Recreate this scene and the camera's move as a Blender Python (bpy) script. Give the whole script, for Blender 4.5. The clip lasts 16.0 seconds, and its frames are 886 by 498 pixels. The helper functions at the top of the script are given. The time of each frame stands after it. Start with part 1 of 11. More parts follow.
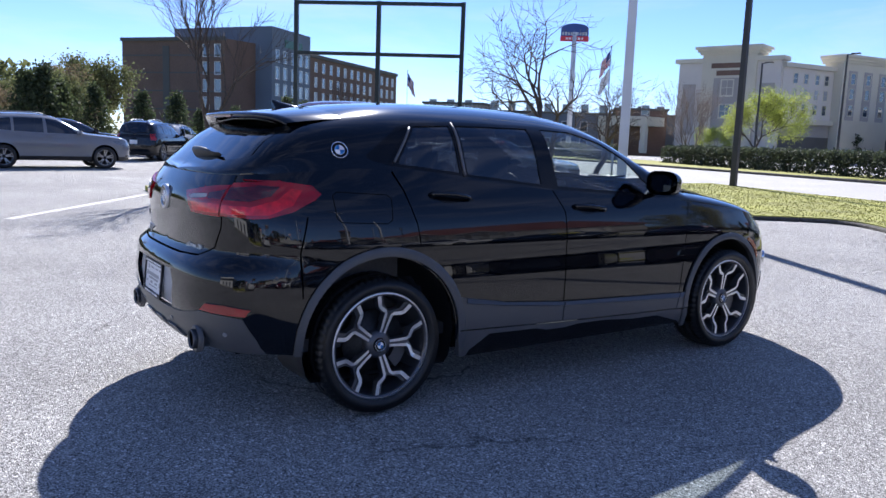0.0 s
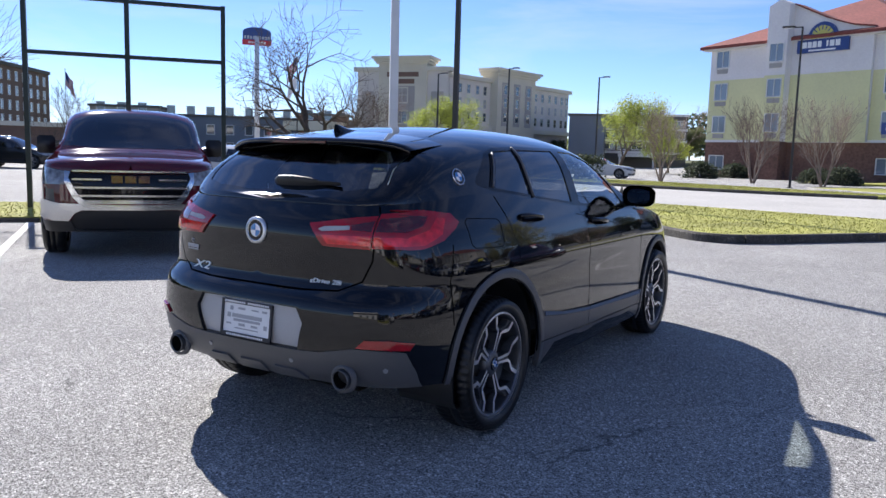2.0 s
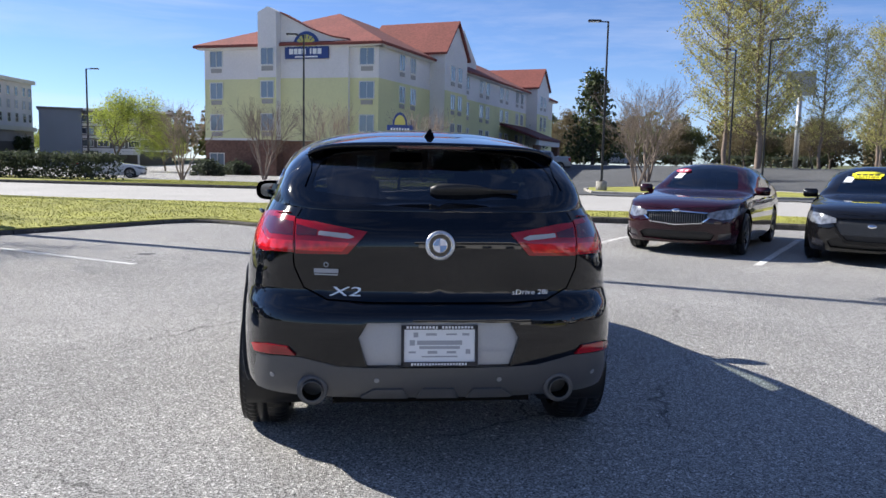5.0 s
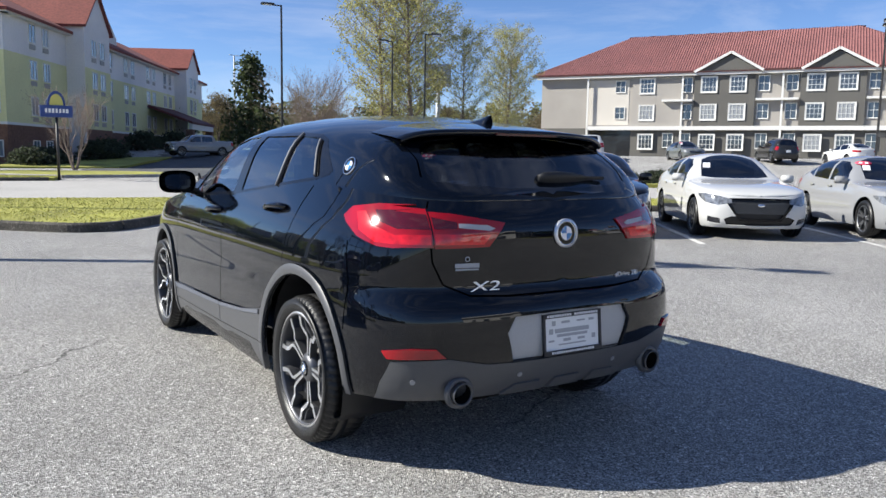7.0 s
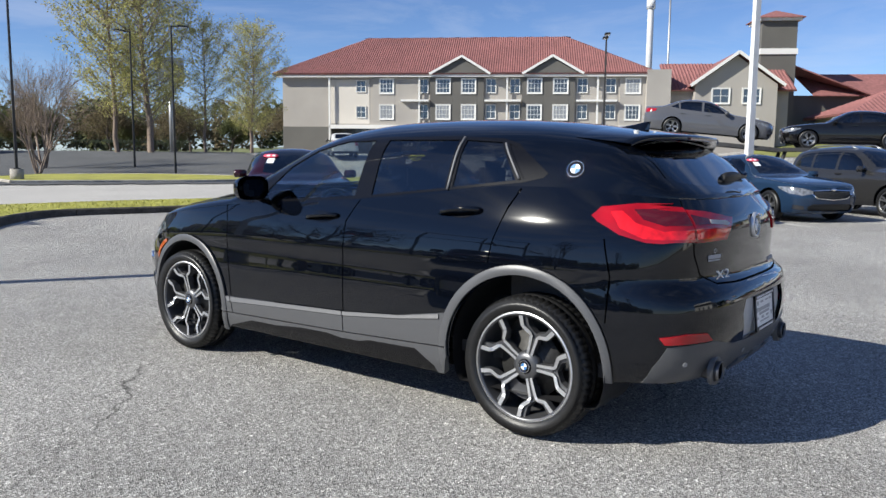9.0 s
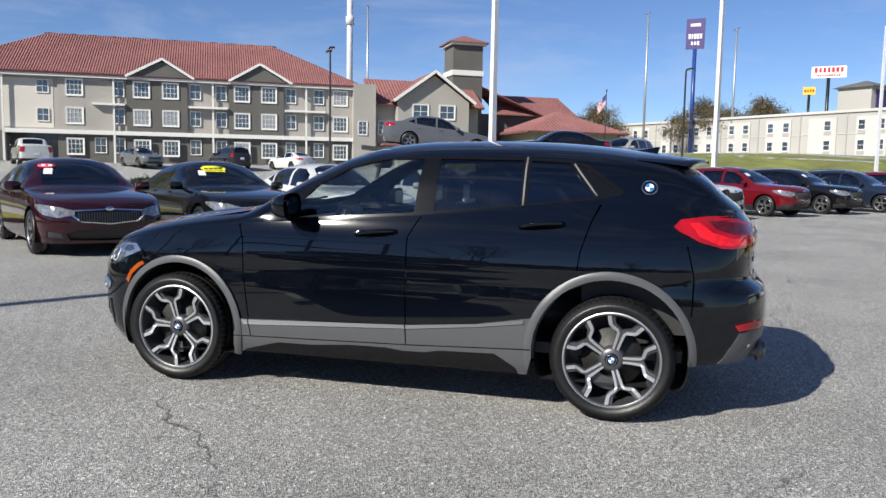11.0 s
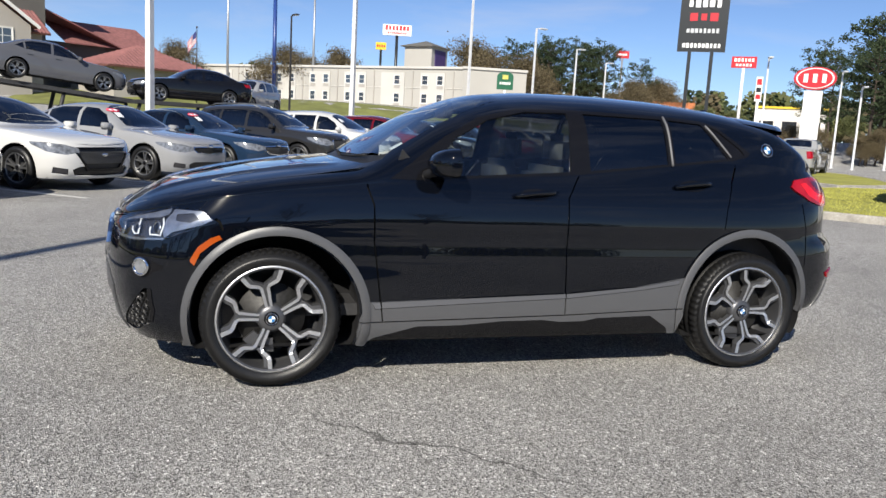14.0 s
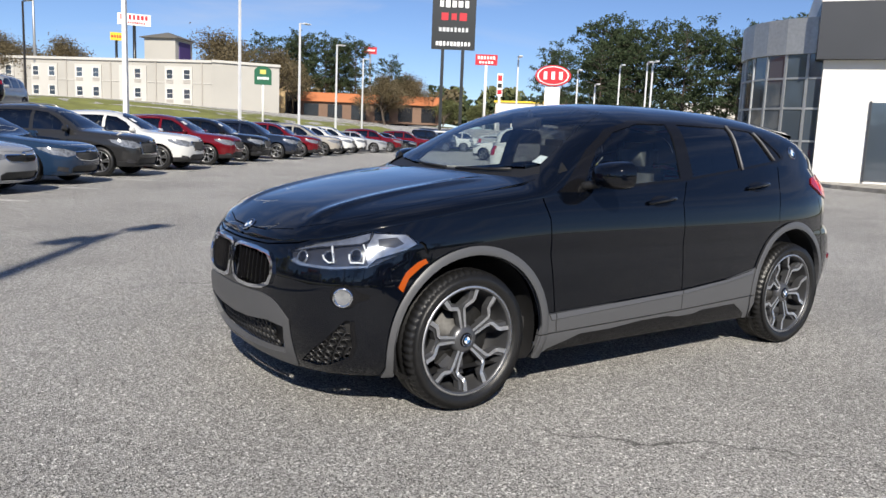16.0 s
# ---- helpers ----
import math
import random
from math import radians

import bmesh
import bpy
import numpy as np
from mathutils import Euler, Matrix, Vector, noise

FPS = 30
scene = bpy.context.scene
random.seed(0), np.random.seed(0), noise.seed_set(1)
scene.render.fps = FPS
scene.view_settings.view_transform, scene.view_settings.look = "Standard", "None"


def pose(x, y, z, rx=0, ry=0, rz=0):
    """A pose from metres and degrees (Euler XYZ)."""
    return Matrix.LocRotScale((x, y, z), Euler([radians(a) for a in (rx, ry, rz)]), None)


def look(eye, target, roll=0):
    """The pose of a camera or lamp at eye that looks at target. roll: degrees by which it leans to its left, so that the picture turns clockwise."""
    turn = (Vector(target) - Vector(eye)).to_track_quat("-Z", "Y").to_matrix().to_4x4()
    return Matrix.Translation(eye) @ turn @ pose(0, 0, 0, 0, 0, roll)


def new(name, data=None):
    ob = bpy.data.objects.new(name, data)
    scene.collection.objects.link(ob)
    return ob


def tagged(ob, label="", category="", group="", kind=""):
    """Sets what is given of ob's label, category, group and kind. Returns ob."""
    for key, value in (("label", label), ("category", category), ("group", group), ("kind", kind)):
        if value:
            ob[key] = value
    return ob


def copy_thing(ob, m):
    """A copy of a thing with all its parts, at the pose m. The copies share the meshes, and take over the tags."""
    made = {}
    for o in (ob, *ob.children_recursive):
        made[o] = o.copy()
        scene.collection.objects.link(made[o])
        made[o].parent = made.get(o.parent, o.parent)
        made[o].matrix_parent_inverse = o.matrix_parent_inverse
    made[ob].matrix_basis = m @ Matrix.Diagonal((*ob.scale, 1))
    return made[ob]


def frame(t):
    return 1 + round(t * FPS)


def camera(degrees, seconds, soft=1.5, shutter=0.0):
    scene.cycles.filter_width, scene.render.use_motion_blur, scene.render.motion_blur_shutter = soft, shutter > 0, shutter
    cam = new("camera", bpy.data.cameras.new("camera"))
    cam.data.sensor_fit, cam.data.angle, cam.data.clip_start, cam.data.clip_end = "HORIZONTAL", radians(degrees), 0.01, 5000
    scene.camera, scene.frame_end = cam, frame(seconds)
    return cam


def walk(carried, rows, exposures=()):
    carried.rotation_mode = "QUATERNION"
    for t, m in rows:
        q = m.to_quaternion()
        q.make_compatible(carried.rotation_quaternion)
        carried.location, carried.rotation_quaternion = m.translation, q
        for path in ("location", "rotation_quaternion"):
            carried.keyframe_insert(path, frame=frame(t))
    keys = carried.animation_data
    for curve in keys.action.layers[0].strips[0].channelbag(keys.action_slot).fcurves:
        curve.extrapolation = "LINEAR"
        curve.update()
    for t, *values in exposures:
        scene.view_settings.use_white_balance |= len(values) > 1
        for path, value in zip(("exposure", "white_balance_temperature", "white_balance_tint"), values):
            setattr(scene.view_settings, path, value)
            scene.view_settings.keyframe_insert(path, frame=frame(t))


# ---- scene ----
cam = camera(60.0, 16.0)
PATH = [
    (0, (3.994, -3.147, 1.332), (2.365, -2.022, 1.05), 2.1),
    (0.5, (3.731, -3.602, 1.339), (2.23, -2.309, 1.067), 2.1),
    (1, (3.427, -4.016, 1.351), (2.07, -2.571, 1.088), 2.0),
    (1.5, (3.014, -4.36, 1.358), (1.81, -2.783, 1.103), 1.8),
    (2, (2.593, -4.67, 1.372), (1.554, -2.98, 1.127), 1.6),
    (2.5, (2.102, -4.919, 1.356), (1.238, -3.13, 1.123), 1.3),
    (3, (1.631, -5.127, 1.346), (0.956, -3.257, 1.125), 1.0),
    (3.5, (1.155, -5.263, 1.333), (0.681, -3.332, 1.121), 1.1),
    (4, (0.657, -5.355, 1.343), (0.404, -3.382, 1.138), 0.9),
    (4.5, (0.159, -5.374, 1.349), (0.139, -3.385, 1.138), 1.1),
    (5, (-0.346, -5.3, 1.339), (-0.124, -3.325, 1.12), 1.2),
    (5.2, (-0.545, -5.289, 1.316), (-0.225, -3.327, 1.095), 1.3),
    (7.3, (-2.442, -4.378, 1.314), (-1.28, -2.768, 1.072), 0.8),
    (7.5, (-2.624, -4.256, 1.313), (-1.403, -2.691, 1.071), 0.7),
    (8, (-3.072, -3.926, 1.326), (-1.718, -2.475, 1.086), 0.6),
    (8.2, (-3.219, -3.765, 1.299), (-1.817, -2.359, 1.058), 0.6),
    (10.3, (-4.824, -2.168, 1.341), (-3.001, -1.37, 1.132), 0.5),
    (10.5, (-4.882, -1.977, 1.31), (-3.027, -1.257, 1.106), 0.6),
    (11, (-5.024, -1.496, 1.334), (-3.101, -0.982, 1.133), 1.0),
    (11.5, (-5.082, -0.975, 1.345), (-3.117, -0.662, 1.141), 1.2),
    (12, (-5.053, -0.425, 1.345), (-3.069, -0.298, 1.126), 1.3),
    (12.5, (-5.027, 0.117, 1.322), (-3.043, 0.061, 1.079), 1.5),
    (13, (-4.873, 0.627, 1.289), (-2.906, 0.39, 1.017), 2.0),
    (13.5, (-4.719, 1.119, 1.284), (-2.784, 0.707, 0.99), 2.7),
    (14, (-4.533, 1.602, 1.278), (-2.64, 1.031, 0.973), 3.2),
    (14.5, (-4.332, 2.103, 1.289), (-2.49, 1.388, 0.985), 3.5),
    (15, (-4.131, 2.617, 1.291), (-2.35, 1.759, 0.99), 3.5),
    (15.5, (-3.877, 3.055, 1.289), (-2.171, 2.053, 0.995), 2.9),
    (16, (-3.655, 3.479, 1.279), (-2.043, 2.331, 0.991), 2.3),
]
walk(cam, [(t, look(eye, target, roll)) for t, eye, target, roll in PATH], [(0, 1.24, 6000, 15), (3, 1.12, 6400, 12), (5, 1.08, 6450, 10), (8, 0.96, 6500, 7), (10.5, 0.70, 6550, 7), (13, 0.70, 6750, 8), (16, 0.68, 6850, 9)])

# world and sun
SUN_TO = Vector((-0.865, 0.50, 0.70)).normalized()
world = bpy.data.worlds.new("sky")
scene.world = world
world.use_nodes = True
wt = world.node_tree
wt.nodes.clear()
sky = wt.nodes.new("ShaderNodeTexSky")
sky.sky_type = 'NISHITA'
sky.sun_disc = False
sky.sun_elevation = math.asin(SUN_TO.z)
sky.sun_rotation = math.atan2(SUN_TO.x, SUN_TO.y)
sky.air_density, sky.dust_density, sky.ozone_density = 0.85, 0.0, 4.0
sky.altitude = 900
wc = wt.nodes.new("ShaderNodeTexCoord")
wm = wt.nodes.new("ShaderNodeMapping")
wm.inputs["Scale"].default_value = (1.2, 2.0, 9.0)
wm.inputs["Rotation"].default_value = (0.0, 0.0, 0.9)
wn = wt.nodes.new("ShaderNodeTexNoise")
wn.inputs["Scale"].default_value, wn.inputs["Detail"].default_value = 1.7, 9.0
wn.inputs["Roughness"].default_value, wn.inputs["Distortion"].default_value = 0.62, 0.5
wr = wt.nodes.new("ShaderNodeValToRGB")
wr.color_ramp.elements[0].position, wr.color_ramp.elements[1].position = 0.47, 0.86
wr.color_ramp.elements[0].color, wr.color_ramp.elements[1].color = (0, 0, 0, 1), (0.46, 0.46, 0.46, 1)
wx = wt.nodes.new("ShaderNodeMix")
wx.data_type = 'RGBA'
wx.inputs[7].default_value = (7.4, 7.3, 7.2, 1)
wb = wt.nodes.new("ShaderNodeBackground")
wb.inputs["Strength"].default_value = 0.069
wo = wt.nodes.new("ShaderNodeOutputWorld")
wt.links.new(wc.outputs["Generated"], wm.inputs["Vector"])
wt.links.new(wm.outputs["Vector"], wn.inputs["Vector"])
wt.links.new(wn.outputs["Fac"], wr.inputs["Fac"])
wt.links.new(wr.outputs["Color"], wx.inputs[0])
wt.links.new(sky.outputs["Color"], wx.inputs[6])
wv = wt.nodes.new("ShaderNodeMix")
wv.data_type, wv.blend_type = 'RGBA', 'MULTIPLY'
wv.inputs[0].default_value = 1.0
wv.inputs[7].default_value = (0.84, 0.89, 1.06, 1)
wt.links.new(wx.outputs[2], wv.inputs[6])
wt.links.new(wv.outputs[2], wb.inputs["Color"])
wt.links.new(wb.outputs["Background"], wo.inputs["Surface"])
sun = new("sun", bpy.data.lights.new("sun", 'SUN'))
sun.data.energy, sun.data.angle, sun.data.color = 4.2, radians(0.55), (1.0, 0.955, 0.88)
sun.matrix_world = look((0, 0, 60), Vector((0, 0, 60)) - SUN_TO * 10)


# ---- materials ----
def material(name, color, rough=0.6, metal=0.0, coat=0.0, spec=0.5, grain=0.0, scale=20.0, stain=0.0, stain_scale=0.8,
             bump=0.0, bump_scale=None, emit=None, alpha=1.0, object_color=False, transmission=0.0, tint=None, island=0.0):
    m = bpy.data.materials.new(name)
    m.use_nodes = True
    nt = m.node_tree
    bs = nt.nodes["Principled BSDF"]
    bs.inputs["Roughness"].default_value = rough
    bs.inputs["Metallic"].default_value = metal
    bs.inputs["Coat Weight"].default_value = coat
    bs.inputs["Coat Roughness"].default_value = 0.02
    bs.inputs["Coat IOR"].default_value = 1.5
    bs.inputs["Specular IOR Level"].default_value = spec
    bs.inputs["Transmission Weight"].default_value = transmission
    bs.inputs["Base Color"].default_value = (*color, 1)
    tc = nt.nodes.new("ShaderNodeTexCoord")
    col = None
    if object_color:
        oi = nt.nodes.new("ShaderNodeObjectInfo")
        col = oi.outputs["Color"]
    if grain or stain or island:
        if col is None:
            rgb = nt.nodes.new("ShaderNodeRGB")
            rgb.outputs[0].default_value = (*color, 1)
            col = rgb.outputs[0]
        for amount, sc, det in ((grain, scale, 3.0), (stain, stain_scale, 6.0)):
            if not amount:
                continue
            n = nt.nodes.new("ShaderNodeTexNoise")
            n.inputs["Scale"].default_value, n.inputs["Detail"].default_value = sc, det
            nt.links.new(tc.outputs["Object"], n.inputs["Vector"])
            mr = nt.nodes.new("ShaderNodeMapRange")
            mr.inputs[1].default_value, mr.inputs[2].default_value = 0.28, 0.72
            mr.inputs[3].default_value, mr.inputs[4].default_value = 1 - amount, 1 + amount
            nt.links.new(n.outputs["Fac"], mr.inputs[0])
            mx = nt.nodes.new("ShaderNodeMix")
            mx.data_type, mx.blend_type = 'RGBA', 'MULTIPLY'
            mx.inputs[0].default_value = 1.0
            nt.links.new(col, mx.inputs[6])
            nt.links.new(mr.outputs[0], mx.inputs[7])
            col = mx.outputs[2]
        if island:
            ge = nt.nodes.new("ShaderNodeNewGeometry")
            mr = nt.nodes.new("ShaderNodeMapRange")
            mr.inputs[3].default_value, mr.inputs[4].default_value = 1 - island, 1 + island
            nt.links.new(ge.outputs["Random Per Island"], mr.inputs[0])
            mx = nt.nodes.new("ShaderNodeMix")
            mx.data_type, mx.blend_type = 'RGBA', 'MULTIPLY'
            mx.inputs[0].default_value = 1.0
            nt.links.new(col, mx.inputs[6])
            nt.links.new(mr.outputs[0], mx.inputs[7])
            col = mx.outputs[2]
    if col is not None:
        nt.links.new(col, bs.inputs["Base Color"])
    if bump:
        n = nt.nodes.new("ShaderNodeTexNoise")
        n.inputs["Scale"].default_value, n.inputs["Detail"].default_value = bump_scale or scale, 4.0
        nt.links.new(tc.outputs["Object"], n.inputs["Vector"])
        b = nt.nodes.new("ShaderNodeBump")
        b.inputs["Strength"].default_value, b.inputs["Distance"].default_value = bump, 0.01
        nt.links.new(n.outputs["Fac"], b.inputs["Height"])
        nt.links.new(b.outputs["Normal"], bs.inputs["Normal"])
    if emit:
        bs.inputs["Emission Color"].default_value = (*emit[:3], 1)
        bs.inputs["Emission Strength"].default_value = emit[3]
    return m


def glass(name, tint, weight):
    """A thin pane: part clear, tinted; part mirror by the angle."""
    m = bpy.data.materials.new(name)
    m.use_nodes = True
    nt = m.node_tree
    nt.nodes.clear()
    out = nt.nodes.new("ShaderNodeOutputMaterial")
    tr = nt.nodes.new("ShaderNodeBsdfTransparent")
    tr.inputs["Color"].default_value = (*tint, 1)
    gl = nt.nodes.new("ShaderNodeBsdfGlossy")
    gl.inputs["Roughness"].default_value = 0.01
    gl.inputs["Color"].default_value = (0.95, 0.97, 1.0, 1)
    lw = nt.nodes.new("ShaderNodeLayerWeight")
    lw.inputs["Blend"].default_value = 0.5
    pw = nt.nodes.new("ShaderNodeMath")
    pw.operation = 'POWER'
    pw.inputs[1].default_value = 4.0
    nt.links.new(lw.outputs["Facing"], pw.inputs[0])
    fr = nt.nodes.new("ShaderNodeMath")
    fr.operation = 'MULTIPLY_ADD'
    fr.inputs[1].default_value, fr.inputs[2].default_value = 0.9, 2 * ((weight - 1) / (weight + 1)) ** 2
    nt.links.new(pw.outputs[0], fr.inputs[0])
    mx = nt.nodes.new("ShaderNodeMixShader")
    nt.links.new(fr.outputs[0], mx.inputs[0])
    nt.links.new(tr.outputs[0], mx.inputs[1])
    nt.links.new(gl.outputs[0], mx.inputs[2])
    nt.links.new(mx.outputs[0], out.inputs["Surface"])
    return m


M_PAINT = material("car_paint", (0.02, 0.02, 0.02), rough=0.10, coat=1.0, object_color=True, spec=0.05)
M_CLAD = material("grey_cladding", (0.080, 0.082, 0.088), rough=0.40, metal=0.1, spec=0.5, grain=0.10, scale=300, bump=0.05, bump_scale=600)
M_CLADL = material("silver_cladding", (0.30, 0.31, 0.33), rough=0.38, metal=0.35)
M_BLACKP = material("black_plastic", (0.012, 0.012, 0.013), rough=0.5, bump=0.04, bump_scale=500)
M_GLOSSB = material("gloss_black", (0.006, 0.006, 0.007), rough=0.12, coat=0.4, spec=0.1)
M_DARK = material("dark_void", (0.006, 0.006, 0.006), rough=0.9, spec=0.1)
M_RUBBER = material("tyre_rubber", (0.0085, 0.0085, 0.009), rough=0.42, spec=0.5, grain=0.25, scale=40, bump=0.15, bump_scale=160)
M_RIM = material("machined_alloy", (0.74, 0.75, 0.77), rough=0.40, metal=1.0, grain=0.06, scale=200)
M_RIMD = material("dark_alloy", (0.12, 0.122, 0.13), rough=0.38, metal=0.7)
M_RIMS = material("silver_alloy", (0.34, 0.345, 0.355), rough=0.35, metal=0.9)
M_SILV = material("bright_trim", (0.55, 0.56, 0.58), rough=0.14, metal=1.0)
M_SATIN = material("satin_silver", (0.72, 0.73, 0.75), rough=0.38, metal=0.75)
M_MIRROR = material("dark_mirror", (0.10, 0.11, 0.13), rough=0.03, metal=1.0)
M_STEEL = material("brake_steel", (0.085, 0.084, 0.083), rough=0.62, metal=1.0, grain=0.15, scale=60)
M_CHROME = material("chrome", (0.75, 0.76, 0.78), rough=0.08, metal=1.0)
M_RED = material("red_lamp_lens", (0.30, 0.003, 0.008), rough=0.08, coat=0.6, grain=0.25, scale=9)
M_REDB = material("bright_red_lamp_lens", (0.66, 0.008, 0.014), rough=0.12, coat=0.6, grain=0.3, scale=30)
M_REDD = material("dark_red_lamp_lens", (0.07, 0.003, 0.006), rough=0.08, coat=1.0)
M_AMBER = material("amber_lens", (0.34, 0.06, 0.006), rough=0.15, coat=1.0)
M_LENS = material("headlamp_inside", (0.40, 0.41, 0.435), rough=0.16, metal=0.8, grain=0.3, scale=40)
M_LAMPF = material("lamp_glass_far", (0.20, 0.21, 0.225), rough=0.12, metal=0.3, coat=1.0, grain=0.5, scale=18)
M_LENSD = material("headlamp_dark", (0.03, 0.03, 0.035), rough=0.2, coat=0.5)
M_PANEL = material("plate_panel_grey", (0.40, 0.405, 0.415), rough=0.45, grain=0.05, scale=200)
M_TRIM = material("grey_trim", (0.13, 0.13, 0.137), rough=0.5)
M_WHITEP = material("white_plastic", (0.75, 0.76, 0.78), rough=0.35)
M_BLUE = material("badge_blue", (0.02, 0.16, 0.42), rough=0.25, coat=1.0)
M_PLATE = material("plate_white", (0.74, 0.75, 0.76), rough=0.35)
M_INK = material("print_dark", (0.02, 0.02, 0.025), rough=0.5)
M_INKG = material("print_grey", (0.35, 0.36, 0.38), rough=0.5)
M_YELLOW = material("banner_yellow", (0.85, 0.78, 0.03), rough=0.6)
M_STRED = material("sticker_red", (0.75, 0.05, 0.10), rough=0.6)
M_SEAT = material("seat_leather", (0.03, 0.03, 0.032), rough=0.55, grain=0.2, scale=60)
M_SEATG = material("seat_grey", (0.16, 0.155, 0.15), rough=0.6, grain=0.2, scale=60)
M_GLASS = glass("clear_car_glass", (0.80, 0.86, 0.84), 1.5)
M_GLASST = glass("tinted_car_glass", (0.09, 0.095, 0.10), 1.55)
M_GLASSW = glass("windscreen_glass", (0.80, 0.86, 0.85), 1.45)
M_LENSC = glass("clear_lens", (0.92, 0.94, 0.96), 1.5)
M_GLASSF = glass("far_car_glass", (0.10, 0.11, 0.12), 1.6)


# ---- geometry helpers ----
from mathutils.geometry import delaunay_2d_cdt


def part(name, bm, mat, parent=None, label="", smooth=False, bevel=0.0):
    """Links a bmesh as one mesh object under parent."""
    if bevel:
        bmesh.ops.bevel(bm, geom=bm.edges[:], offset=bevel, segments=2, affect='EDGES', clamp_overlap=True)
    me = bpy.data.meshes.new(name)
    bm.to_mesh(me)
    bm.free()
    for m in (mat if isinstance(mat, (list, tuple)) else [mat]):
        me.materials.append(m)
    if smooth:
        me.polygons.foreach_set("use_smooth", [True] * len(me.polygons))
    ob = new(name, me)
    ob.parent = parent
    if label:
        ob["label"] = label
    return ob


def box(bm, cx, cy, cz, sx, sy, sz, rz=0.0, mi=0):
    """Adds a box about a centre, turned rz degrees about z."""
    m = pose(cx, cy, cz, 0, 0, rz) @ Matrix.Diagonal((sx, sy, sz, 1))
    r = bmesh.ops.create_cube(bm, size=1.0, matrix=m)
    fs = {f for v in r["verts"] for f in v.link_faces}
    for f in fs:
        f.material_index = mi
    return r["verts"]


def boxm(bm, m, sx, sy, sz, mi=0):
    r = bmesh.ops.create_cube(bm, size=1.0, matrix=m @ Matrix.Diagonal((sx, sy, sz, 1)))
    for f in {f for v in r["verts"] for f in v.link_faces}:
        f.material_index = mi
    return r["verts"]


def rod(bm, a, b, r1, r2=None, n=10, mi=0, caps=True):
    """Adds a tapered rod from a to b."""
    a, b = Vector(a), Vector(b)
    d = b - a
    m = Matrix.Translation((a + b) / 2) @ d.to_track_quat('Z', 'Y').to_matrix().to_4x4()
    r = bmesh.ops.create_cone(bm, cap_ends=caps, segments=n, radius1=r1, radius2=r1 if r2 is None else r2, depth=d.length, matrix=m)
    for f in {f for v in r["verts"] for f in v.link_faces}:
        f.material_index = mi
        f.smooth = len(f.verts) == 4
    return r["verts"]


def lathe(bm, profile, n=40, m=None, mi=0, mis=None):
    """Spins (radius, height) pairs about the local z axis."""
    m = m or Matrix()
    rings = []
    for r, h in profile:
        rings.append([bm.verts.new(m @ Vector((r * math.cos(2 * math.pi * i / n), r * math.sin(2 * math.pi * i / n), h))) for i in range(n)])
    for k in range(len(rings) - 1):
        for i in range(n):
            j = (i + 1) % n
            f = bm.faces.new((rings[k][i], rings[k][j], rings[k + 1][j], rings[k + 1][i]))
            f.smooth = True
            f.material_index = mis[k] if mis else mi
    return rings


def tube(bm, pts, r, n=8, mi=0):
    """A bent round bar through pts."""
    pts = [Vector(p) for p in pts]
    rings = []
    for i, p in enumerate(pts):
        d = (pts[min(i + 1, len(pts) - 1)] - pts[max(i - 1, 0)]).normalized()
        a = d.orthogonal().normalized() if i == 0 else (prev - d * prev.dot(d)).normalized()
        prev = a
        b = d.cross(a)
        rings.append([bm.verts.new(p + (a * math.cos(2 * math.pi * k / n) + b * math.sin(2 * math.pi * k / n)) * r) for k in range(n)])
    for i in range(len(rings) - 1):
        for k in range(n):
            f = bm.faces.new((rings[i][k], rings[i][(k + 1) % n], rings[i + 1][(k + 1) % n], rings[i + 1][k]))
            f.smooth = True
            f.material_index = mi
    for ring in (rings[0][::-1], rings[-1]):
        f = bm.faces.new(ring)
        f.material_index = mi


def prism(bm, pts, depth, m=None, mi=0):
    """A flat outline in local x, y, pushed to depth along local z."""
    m = m or Matrix()
    a = [bm.verts.new(m @ Vector((x, y, 0))) for x, y in pts]
    b = [bm.verts.new(m @ Vector((x, y, depth))) for x, y in pts]
    fs = [bm.faces.new(a[::-1]), bm.faces.new(b)]
    for i in range(len(a)):
        j = (i + 1) % len(a)
        fs.append(bm.faces.new((a[i], a[j], b[j], b[i])))
    for f in fs:
        f.material_index = mi
    return fs


def lettering(name, text, size, mat, m, parent=None, depth=0.004, align='CENTER', label=""):
    """Raised letters as a mesh at the pose m (text runs along local x, up is local y)."""
    cu = bpy.data.curves.new(name, 'FONT')
    cu.body, cu.size, cu.extrude, cu.align_x, cu.align_y = text, size, depth, align, 'CENTER'
    cu.resolution_u = 3
    tmp = bpy.data.objects.new(name, cu)
    scene.collection.objects.link(tmp)
    me = bpy.data.meshes.new_from_object(tmp.evaluated_get(bpy.context.evaluated_depsgraph_get()))
    bpy.data.objects.remove(tmp)
    me.materials.clear()
    me.materials.append(mat)
    me.transform(m)
    ob = new(name, me)
    ob.parent = parent
    if label:
        ob["label"] = label
    return ob


